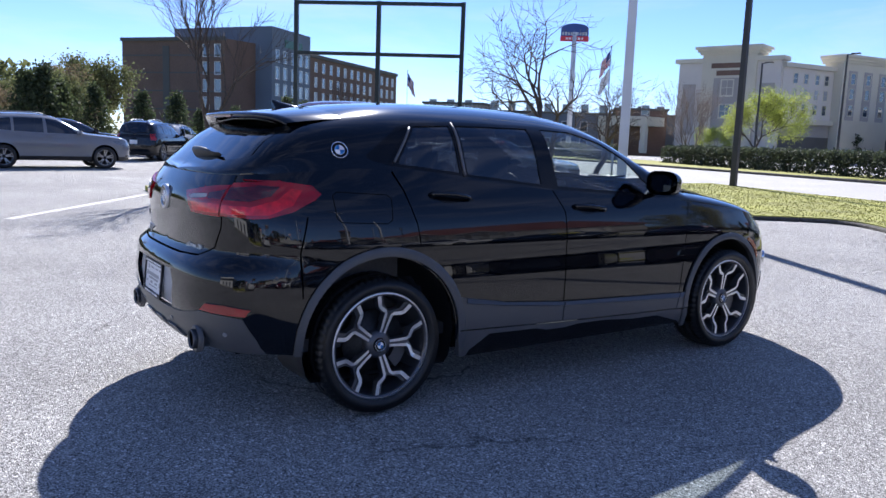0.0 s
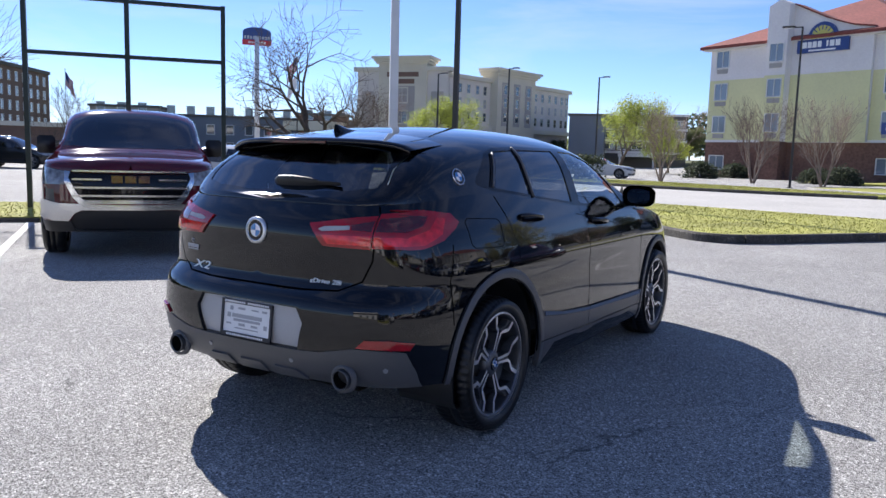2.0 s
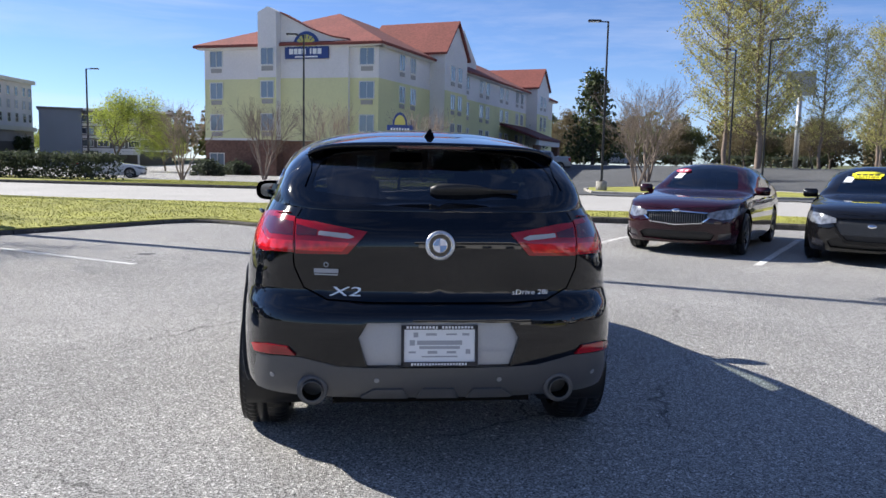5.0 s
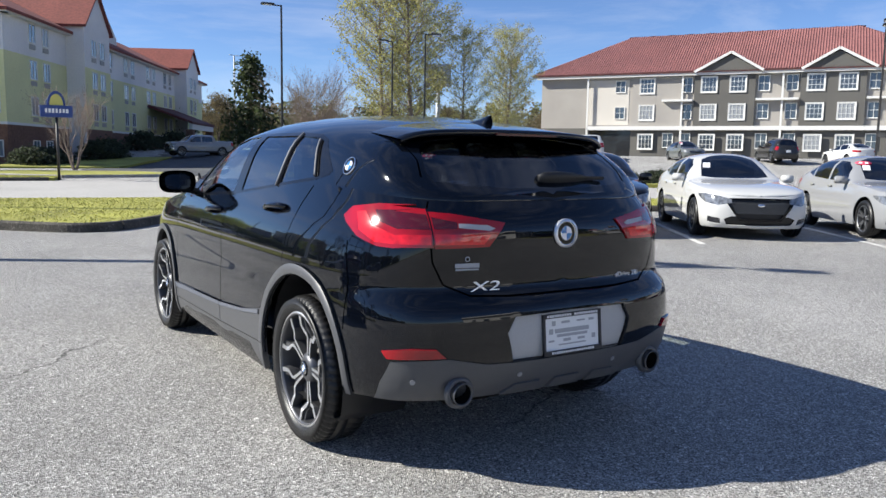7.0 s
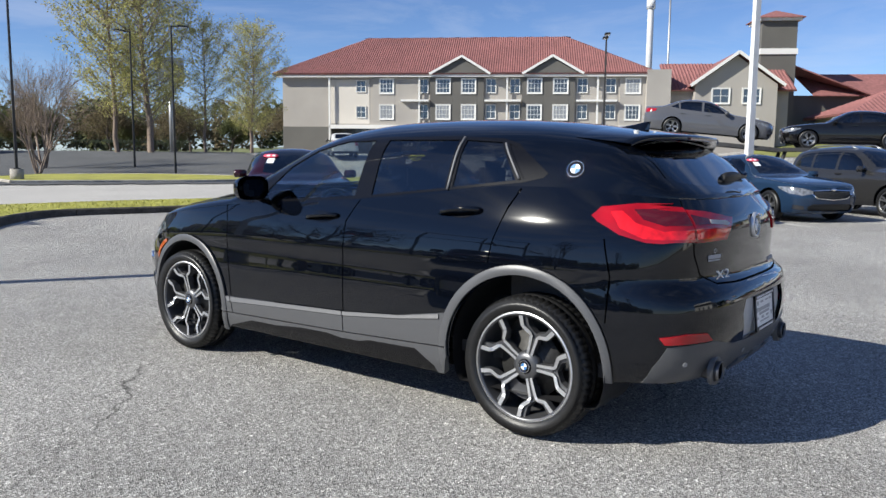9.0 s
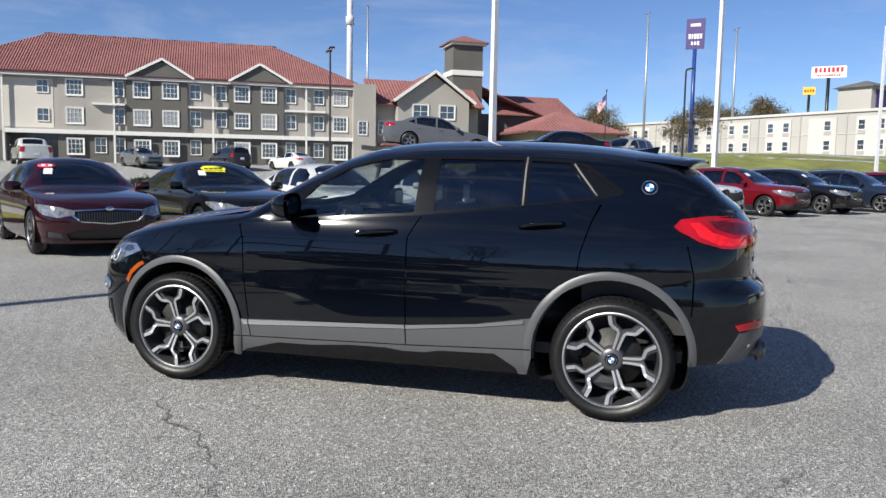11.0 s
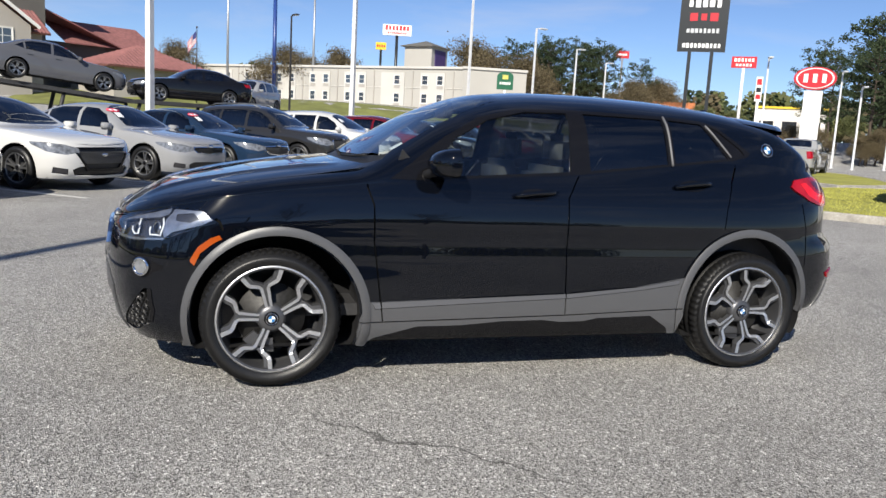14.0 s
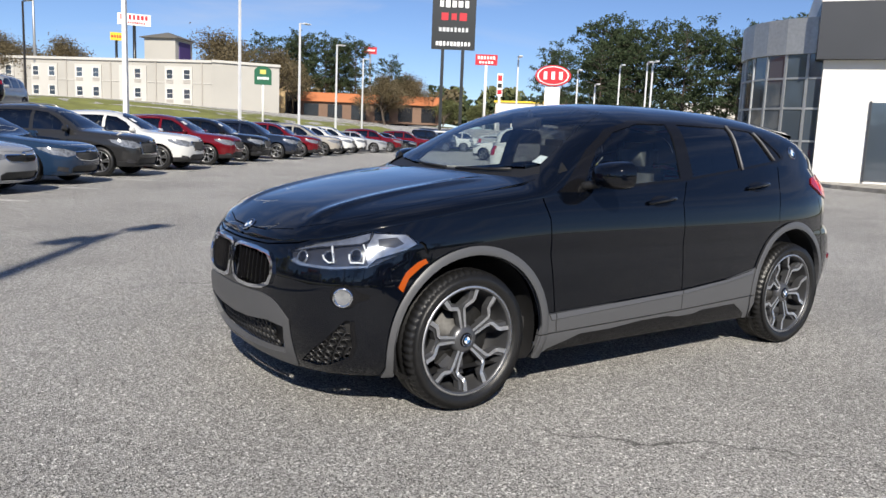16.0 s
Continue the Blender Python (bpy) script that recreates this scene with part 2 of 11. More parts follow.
def curve(pts):
    """A smooth function through (x, value) pairs that does not overshoot."""
    pts = sorted(pts)
    xs, ys = [p[0] for p in pts], [p[1] for p in pts]
    n = len(xs)
    d = [(ys[i + 1] - ys[i]) / (xs[i + 1] - xs[i]) for i in range(n - 1)]
    t = [d[0]] + [0 if d[i - 1] * d[i] <= 0 else 2 * d[i - 1] * d[i] / (d[i - 1] + d[i]) for i in range(1, n - 1)] + [d[-1]]

    def f(x):
        if x <= xs[0]:
            return ys[0]
        if x >= xs[-1]:
            return ys[-1]
        lo, hi = 0, n - 1
        while hi - lo > 1:
            mid = (lo + hi) // 2
            if xs[mid] <= x:
                lo = mid
            else:
                hi = mid
        h = xs[hi] - xs[lo]
        u = (x - xs[lo]) / h
        return ((1 + 2 * u) * (1 - u) ** 2 * ys[lo] + u * (1 - u) ** 2 * h * t[lo]
                + u * u * (3 - 2 * u) * ys[hi] + u * u * (u - 1) * h * t[hi])
    return f


def smooth01(a, b, x):
    u = min(1.0, max(0.0, (x - a) / (b - a)))
    return u * u * (3 - 2 * u)


def inside(p, poly):
    x, y = p
    c = False
    j = len(poly) - 1
    for i in range(len(poly)):
        xi, yi = poly[i]
        xj, yj = poly[j]
        if (yi > y) != (yj > y) and x < (xj - xi) * (y - yi) / (yj - yi) + xi:
            c = not c
        j = i
    return c


# ---- the car body: one skin, cut into panels ----
class Skin:
    """The right half of a car's skin. wall(s, z) is the side, from the tail's middle (s = 0) round to the nose's middle;
    top(y, q) is all above the belt, q from 0 at the belt to 1 at the middle line."""

    def __init__(self, sp):
        self.w, self.yf, self.yr = curve(sp["w"]), curve(sp["yf"]), curve(sp["yr"])
        self.zc, self.zbelt = curve(sp["zc"]), curve(sp["zb"])
        rear, front = sp["rear"], sp["front"]
        self.plan_r, self.plan_f, self.mid = rear, front, sp.get("mid", [(1.0, -0.9), (1.0, 0.3)])
        ref = self.knots(0.7)
        k = [0.0]
        for a, b in zip(ref, ref[1:]):
            k.append(k[-1] + math.hypot(b[0] - a[0], b[1] - a[1]))
        self.k = k
        self.len = k[-1]
        tab = []
        for i in range(161):
            s = self.len * i / 160
            z = self.zbelt(self.plan(s, 0.8)[1])
            x, y = self.plan(s, z)
            tab.append((y, x, z))
        self.ybr, self.ybf = tab[0][0], tab[-1][0]
        self.xb = curve([(y + i * 1e-6, x) for i, (y, x, z) in enumerate(tab)])
        self.zb = curve([(y + i * 1e-6, z) for i, (y, x, z) in enumerate(tab)])
        self.sp = sp

    def knots(self, z):
        w, yr, yf = self.w(z), self.yr(z), self.yf(z)
        return ([(fx * w, yr + dy) for fx, dy in self.plan_r] + [(fx * w, y) for fx, y in self.mid]
                + [(fx * w, yf - dy) for fx, dy in reversed(self.plan_f)])

    def plan(self, s, z):
        p, k = self.knots(z), self.k
        i = 0
        while i < len(k) - 2 and k[i + 1] < s:
            i += 1
        h = k[i + 1] - k[i]
        u = min(1.0, max(0.0, (s - k[i]) / h))
        out = []
        for c in (0, 1):
            def tan(j):
                if j == 0:
                    return (p[1][c] - p[0][c]) / (k[1] - k[0]) if c == 0 else 0.0
                if j == len(k) - 1:
                    return (p[-1][c] - p[-2][c]) / (k[-1] - k[-2]) if c == 0 else 0.0
                return (p[j + 1][c] - p[j - 1][c]) / (k[j + 1] - k[j - 1])
            out.append((1 + 2 * u) * (1 - u) ** 2 * p[i][c] + u * (1 - u) ** 2 * h * tan(i)
                       + u * u * (3 - 2 * u) * p[i + 1][c] + u * u * (u - 1) * h * tan(i + 1))
        return out

    def wall(self, s, z):
        x, y = self.plan(s, z)
        return Vector((x, y, z))

    def s_y(self, y, z):
        lo, hi = 0.0, self.len
        for _ in range(30):
            m = (lo + hi) / 2
            if self.plan(m, z)[1] < y:
                lo = m
            else:
                hi = m
        return (lo + hi) / 2

    def s_x(self, x, z, front):
        lo, hi = (self.len, self.len * 0.6) if front else (0.0, self.len * 0.4)
        for _ in range(30):
            m = (lo + hi) / 2
            if self.plan(m, z)[0] < x:
                lo = m
            else:
                hi = m
        return (lo + hi) / 2

    def belt(self, s):
        return self.zbelt(self.plan(s, 0.8)[1])

    def section(self, y, tau):
        zb, xb = self.zb(y), max(self.xb(y), 0.0)
        zc = max(self.zc(y), zb + 0.004)
        b = smooth01(0.08, 0.35, zc - zb)
        k, m, n = self.sp.get("tumble", 0.2) * b, 2 + (4 + self.sp.get("square", 0)) * b, 2.4 - 0.2 * b
        return Vector((xb * (1 - k * tau) * max(0.0, 1 - abs(tau) ** m) ** (1 / n), y, zb + (zc - zb) * tau))

    def top(self, y, q):
        p = self.section(y, math.sin(min(q, 2 - q) * math.pi / 2))
        if self.sp.get("crease"):
            p.z += 0.011 * smooth01(0.95, 1.15, y) * (1 - smooth01(1.85, 2.02, y)) * math.exp(-((p.x - 0.52 + 0.10 * (y - 1.0)) / 0.045) ** 2)
        if q > 1:
            p.x = -p.x
        return p

    def q_z(self, y, z):
        zb = self.zb(y)
        zc = max(self.zc(y), zb + 0.004)
        return math.asin(min(1.0, max(0.0, (z - zb) / (zc - zb)))) * 2 / math.pi

    def q_x(self, x, y):
        lo, hi = 0.0, 1.0
        for _ in range(30):
            m = (lo + hi) / 2
            if self.top(y, m).x > x:
                lo = m
            else:
                hi = m
        return (lo + hi) / 2

    # points on the skin by plain coordinates
    def at_side(self, y, z, off=0.0):
        f = (lambda a, b: self.wall(a, b))
        s = self.s_y(y, z)
        return self.lift(f, s, z, off)

    def at_end(self, x, z, front, off=0.0):
        return self.lift(lambda a, b: self.wall(a, b), self.s_x(x, z, front), z, off)

    def lift(self, f, u, v, off):
        p = f(u, v)
        a = f(u + 0.004, v) - f(u - 0.004, v)
        b = f(u, v + 0.004) - f(u, v - 0.004)
        n = a.cross(b)
        n = n.normalized() if n.length > 1e-12 else Vector((1, 0, 0))
        return p + n * off, n


def strip(line, width):
    """The outline of a thin band along a line of 2D points."""
    l, r = [], []
    for i, p in enumerate(line):
        a, b = line[max(i - 1, 0)], line[min(i + 1, len(line) - 1)]
        dx, dy = b[0] - a[0], b[1] - a[1]
        n = math.hypot(dx, dy) or 1
        l.append((p[0] - dy / n * width / 2, p[1] + dx / n * width / 2))
        r.append((p[0] + dy / n * width / 2, p[1] - dx / n * width / 2))
    return l + r[::-1]


def dense(poly, step, closed=True):
    out = []
    n = len(poly)
    for i in range(n if closed else n - 1):
        a, b = poly[i], poly[(i + 1) % n]
        k = max(1, int(math.hypot(b[0] - a[0], b[1] - a[1]) / step))
        out += [(a[0] + (b[0] - a[0]) * j / k, a[1] + (b[1] - a[1]) * j / k) for j in range(k)]
    if not closed:
        out.append(poly[-1])
    return out


def cut(f, outline, grid, regions, step, flip=False):
    """Triangulates a domain, split along the regions' outlines. regions: (name, outline, offset). Returns name -> (verts, normals, tris)."""
    pts, edges = [], []

    def ring(poly):
        o = len(pts)
        pts.extend(Vector(p) for p in poly)
        edges.extend((o + i, o + (i + 1) % len(poly)) for i in range(len(poly)))
    ring(outline)
    for _, poly, _ in regions:
        ring(poly)
    for g in grid:
        if inside(g, outline):
            pts.append(Vector(g))
    vs, _, fs, *_ = delaunay_2d_cdt(pts, edges, [], 0, 1e-5)
    groups = {}
    boxes = [(n, p, o, min(a[0] for a in p), max(a[0] for a in p), min(a[1] for a in p), max(a[1] for a in p)) for n, p, o in regions]
    for t in fs:
        c = ((vs[t[0]].x + vs[t[1]].x + vs[t[2]].x) / 3, (vs[t[0]].y + vs[t[1]].y + vs[t[2]].y) / 3)
        if not inside(c, outline):
            continue
        key, off = "body", 0.0
        for n, p, o, x0, x1, y0, y1 in boxes:
            if x0 <= c[0] <= x1 and y0 <= c[1] <= y1 and inside(c, p):
                key, off = n, o
                break
        if key is None:
            continue
        groups.setdefault((key, off), []).append(t)
    out = {}
    e = step * 0.05
    cache = {}
    for (key, off), tris in groups.items():
        v, nn, idx, tt = [], [], {}, []
        for t in tris:
            row = []
            for i in t:
                if i not in idx:
                    idx[i] = len(v)
                    if i not in cache:
                        a, b = vs[i]
                        p = f(a, b)
                        n = (f(a + e, b) - f(a - e, b)).cross(f(a, b + e) - f(a, b - e))
                        n = n.normalized() if n.length > 1e-14 else Vector((0, 0, 1))
                        cache[i] = (p, -n if flip else n)
                    p, n = cache[i]
                    v.append(p + n * off)
                    nn.append(n)
                row.append(idx[i])
            tt.append(row)
        o = out.setdefault(key, ([], [], []))
        k = len(o[0])
        o[0].extend(v)
        o[1].extend(nn)
        o[2].extend([[i + k for i in r] for r in tt])
    return out


def panel(name, chunks, mat, parent, lip=0.012, label=""):
    """A mesh from cut pieces: (verts, normals, tris, mirror), with its rim turned in by lip."""
    V, N, F = [], [], []
    for v, n, t, mirror in chunks:
        k = len(V)
        s = -1 if mirror else 1
        V += [Vector((p.x * s, p.y, p.z)) for p in v]
        N += [Vector((p.x * s, p.y, p.z)) for p in n]
        tris = []
        for a, b, c in t:
            if max(abs(v[a].x), abs(v[b].x), abs(v[c].x)) < 0.002:
                continue
            g = (v[b] - v[a]).cross(v[c] - v[a])
            good = g.dot(n[a] + n[b] + n[c]) >= 0
            if mirror:
                good = not good
            tris.append((a + k, b + k, c + k) if good else (a + k, c + k, b + k))
        F += tris
        if lip:
            use = {}
            for a, b, c in tris:
                for e in ((a, b), (b, c), (c, a)):
                    use[e] = 1
            for (a, b) in list(use):
                if (b, a) in use:
                    continue
                if abs(V[a].x) < 1e-4 and abs(V[b].x) < 1e-4:
                    continue
                d = V[b] - V[a]
                out = d.cross((N[a] + N[b]) / 2)
                if out.length < 1e-9:
                    continue
                out = out.normalized()
                j = len(V)
                V += [V[a].copy(), V[b].copy(), V[b] - N[b] * lip, V[a] - N[a] * lip]
                N += [out] * 4
                F.append((j + 1, j, j + 3, j + 2))
    me = bpy.data.meshes.new(name)
    me.from_pydata(V, [], F)
    me.materials.append(mat)
    me.polygons.foreach_set("use_smooth", [True] * len(me.polygons))
    me.update()
    me.normals_split_custom_set_from_vertices([tuple(n) for n in N])
    ob = new(name, me)
    ob.parent = parent
    if label:
        ob["label"] = label
    return ob


def arc(cx, cz, r, a0, a1, n):
    return [(cx + r * math.cos(radians(a0 + (a1 - a0) * i / n)), cz + r * math.sin(radians(a0 + (a1 - a0) * i / n))) for i in range(n + 1)]


def thing(name, label, category, m=None, group=""):
    e = new(name)
    e.empty_display_size = 0.2
    tagged(e, label, category, group)
    if m is not None:
        e.matrix_basis = m
    return e


def wall_grid(sk, step):
    nz = int(1.1 / (step * 0.85))
    return [(sk.len * i / int(sk.len / step), 0.16 + j * step * 0.85) for i in range(1, int(sk.len / step)) for j in range(nz)]


def top_grid(sk, step):
    ny, nq = int((sk.ybf - sk.ybr) / step), max(6, int(1.3 / step))
    return [(sk.ybr + (sk.ybf - sk.ybr) * i / ny, j / nq) for i in range(1, ny) for j in range(1, nq)]


def wheel(parent, x, y, z, R, W, rim_r, style="five", spin=0.0, rim_mat=None, dark_mat=None, fine=True):
    """A wheel that faces outwards (by the sign of x): barrel, with tyre, rim, cap and brake disc as its pieces."""
    m = pose(x, y, z, 0, 90 if x > 0 else -90, 0) @ pose(0, 0, 0, 0, 0, spin)
    h = W / 2
    n = 240 if fine else 28
    bm = bmesh.new()
    lathe(bm, [(rim_r * 0.93, h * 0.80), (rim_r * 0.90, h * 0.3), (rim_r * 0.88, -h * 0.8), (0.06, -h * 0.85)], 48 if fine else 20, m)
    barrel = part("wheel", bm, dark_mat or M_RIMD, parent)
    bm = bmesh.new()
    prof = [(rim_r * 0.99, h * 0.80), (rim_r * 1.03, h * 0.95), (rim_r * 1.10, h * 1.0), (rim_r * 1.22, h * 1.02), (R - 0.035, h * 0.97), (R - 0.012, h * 0.86),
            (R - 0.002, h * 0.66), (R, h * 0.40), (R - 0.009, h * 0.37), (R - 0.009, h * 0.30), (R, h * 0.27), (R, -h * 0.02), (R - 0.009, -h * 0.05),
            (R - 0.009, -h * 0.12), (R, -h * 0.15), (R, -h * 0.5), (R - 0.002, -h * 0.66), (R - 0.012, -h * 0.86), (R - 0.04, -h), (rim_r, -h * 0.9)]
    rings = lathe(bm, prof, n, m)
    if fine:
        mi = m.inverted()
        for k in (5, 6, 7, 14, 15, 16):
            for i, v in enumerate(rings[k]):
                if (i + k // 3) % 4 == 0:
                    c = mi @ v.co
                    f = (math.hypot(c.x, c.y) - 0.010) / math.hypot(c.x, c.y)
                    v.co = m @ Vector((c.x * f, c.y * f, c.z))
    part("tyre", bm, M_RUBBER, barrel, "black rubber tyre")
    bm = bmesh.new()
    f0 = h * 0.72
    lathe(bm, [(rim_r * 0.935, h * 0.62), (rim_r * 0.94, h * 0.86), (rim_r * 0.975, h * 0.90), (rim_r * 1.01, h * 0.88), (rim_r * 1.02, h * 0.80)], 60 if fine else 24, m, 0, [1, 1, 0, 1] if fine else [0, 0, 0, 0])
    dark = 1

    def rib(pts, w0, w1, z0, z1, mi, thick=0.022):
        k = len(pts)
        L = []
        for i, (r, a) in enumerate(pts):
            u = i / (k - 1)
            p = Vector((r * math.cos(a), r * math.sin(a), z0 + (z1 - z0) * u))
            L.append(p)
        q = []
        for i, p in enumerate(L):
            d = L[min(i + 1, k - 1)] - L[max(i - 1, 0)]
            d.z = 0
            sd = Vector((-d.y, d.x, 0)).normalized() * (w0 + (w1 - w0) * i / (k - 1)) / 2
            q.append([bm.verts.new(m @ c) for c in (p + sd, p - sd, p - sd * 1.3 - Vector((0, 0, thick)), p + sd * 1.3 - Vector((0, 0, thick)))])
        for i in range(k - 1):
            for j in range(4):
                fc = bm.faces.new((q[i][j], q[i][(j + 1) % 4], q[i + 1][(j + 1) % 4], q[i + 1][j]))
                fc.material_index = mi if j == 0 else dark
        bm.faces.new(q[0][::-1]).material_index = dark
        bm.faces.new(q[-1]).material_index = dark
    for i in range(5):
        a = 2 * math.pi * i / 5 + math.pi / 2
        if style == "y":
            for sg in (-1, 1):
                rib([(0.042, a + sg * 0.26), (0.10, a + sg * 0.125), (rim_r * 0.59, a + sg * 0.105), (rim_r * 0.64, a + sg * 0.155), (rim_r * 0.72, a + sg * 0.335), (rim_r * 0.76, a + sg * 0.365), (rim_r * 0.955, a + sg * 0.39)], 0.012, 0.021, f0 - 0.014, h * 0.84, 0, 0.03)
            rib([(0.03, a), (0.10, a), (0.145, a)], 0.022, 0.022, f0 - 0.02, f0 - 0.012, dark, 0.03)
            for sg in (-1, 1):
                rib([(0.11, a + sg * 0.04), (rim_r * 0.62, a + sg * 0.06), (rim_r * 0.74, a + sg * 0.29), (rim_r * 0.945, a + sg * 0.33)], 0.022, 0.028, f0 - 0.024, h * 0.74, dark, 0.035)
        else:
            for sg in (-1, 1):
                rib([(0.05, a + sg * 0.20), (rim_r * 0.6, a + sg * 0.14), (rim_r * 0.96, a + sg * 0.19)], 0.034, 0.03, f0 - 0.01, h * 0.82, 0, 0.03)
    lathe(bm, [(0.072, f0 - 0.05), (0.07, f0 - 0.018), (0.05, f0 - 0.006), (0.036, f0 - 0.004)], 24, m, dark)
    rim = part("rim", bm, [rim_mat or M_RIM, dark_mat or M_RIMD], barrel, "machined silver spokes on a dark rim" if style == "y" else "silver alloy spokes")
    bm = bmesh.new()
    lathe(bm, [(0.036, f0 - 0.012), (0.034, f0), (0.029, f0 + 0.003), (0.0, f0 + 0.003)], 24, m)
    if fine:
        for i in range(5):
            a = 2 * math.pi * (i + 0.5) / 5 + math.pi / 2
            c = m @ Vector((0.056 * math.cos(a), 0.056 * math.sin(a), f0 - 0.028))
            rod(bm, c, c + (m.to_3x3() @ Vector((0, 0, 0.012))), 0.011, n=8)
    part("hub_cap", bm, M_GLOSSB, barrel)
    if fine:
        badge(m @ pose(0, 0, f0 + 0.0035, 0, 0, -spin - 90 if x > 0 else -spin + 90), 0.029, barrel)
        bm = bmesh.new()
        lathe(bm, [(0.165, h * 0.02), (0.165, h * 0.16), (0.075, h * 0.16), (0.07, h * 0.3), (0.0, h * 0.3)], 48, m)
        part("brake_disc", bm, M_STEEL, barrel, "bare steel brake disc")
        bm = bmesh.new()
        prism(bm, arc(0, 0, 0.172, 20, 75, 8) + arc(0, 0, 0.105, 75, 20, 6), h * 0.34, m @ pose(0, 0, h * 0.05, 0, 0, (20 if x > 0 else 110) - spin))
        part("brake_caliper", bm, M_RIMD, barrel, "dark grey brake caliper")
    return barrel


def badge(m, r, parent):
    """A round emblem: ring, dark band and four quarters in blue and white."""
    bm = bmesh.new()
    n = 32
    lathe(bm, [(r, -0.004), (r, 0.001), (r * 0.93, 0.002), (r * 0.90, 0.0)], n, m, 0)
    lathe(bm, [(r * 0.90, 0.0), (r * 0.60, 0.0)], n, m, 1)
    lathe(bm, [(r * 0.60, 0.0), (r * 0.60, 0.0012), (r * 0.55, 0.0012)], n, m, 0)
    c = bm.verts.new(m @ Vector((0, 0, 0.0012)))
    ring = [bm.verts.new(m @ Vector((r * 0.55 * math.cos(2 * math.pi * i / n), r * 0.55 * math.sin(2 * math.pi * i / n), 0.0012))) for i in range(n)]
    for i in range(n):
        f = bm.faces.new((c, ring[i], ring[(i + 1) % n]))
        f.material_index = 2 if (i // (n // 4)) % 2 else 3
    return part("badge", bm, [M_CHROME, M_GLOSSB, M_BLUE, M_WHITEP], parent, "round chrome-ringed blue and white emblem")


def frame_on(p, n, up=Vector((0, 0, 1))):
    """A pose at p whose local z is n, and whose local y points up."""
    n = n.normalized()
    x = up.cross(n).normalized()
    y = n.cross(x)
    return Matrix(((x.x, y.x, n.x, p.x), (x.y, y.y, n.y, p.y), (x.z, y.z, n.z, p.z), (0, 0, 0, 1)))


def mir(p):
    return Vector((-p[0], p[1], p[2]))


def seat(parent, x, y, mat):
    bm = bmesh.new()
    box(bm, x, y, 0.52, 0.50, 0.52, 0.16)
    box(bm, x, y - 0.30, 0.83, 0.48, 0.14, 0.56)
    box(bm, x, y - 0.36, 1.20, 0.27, 0.09, 0.19)
    return part("seat", bm, mat, parent, "dark leather seat", bevel=0.045, smooth=True)


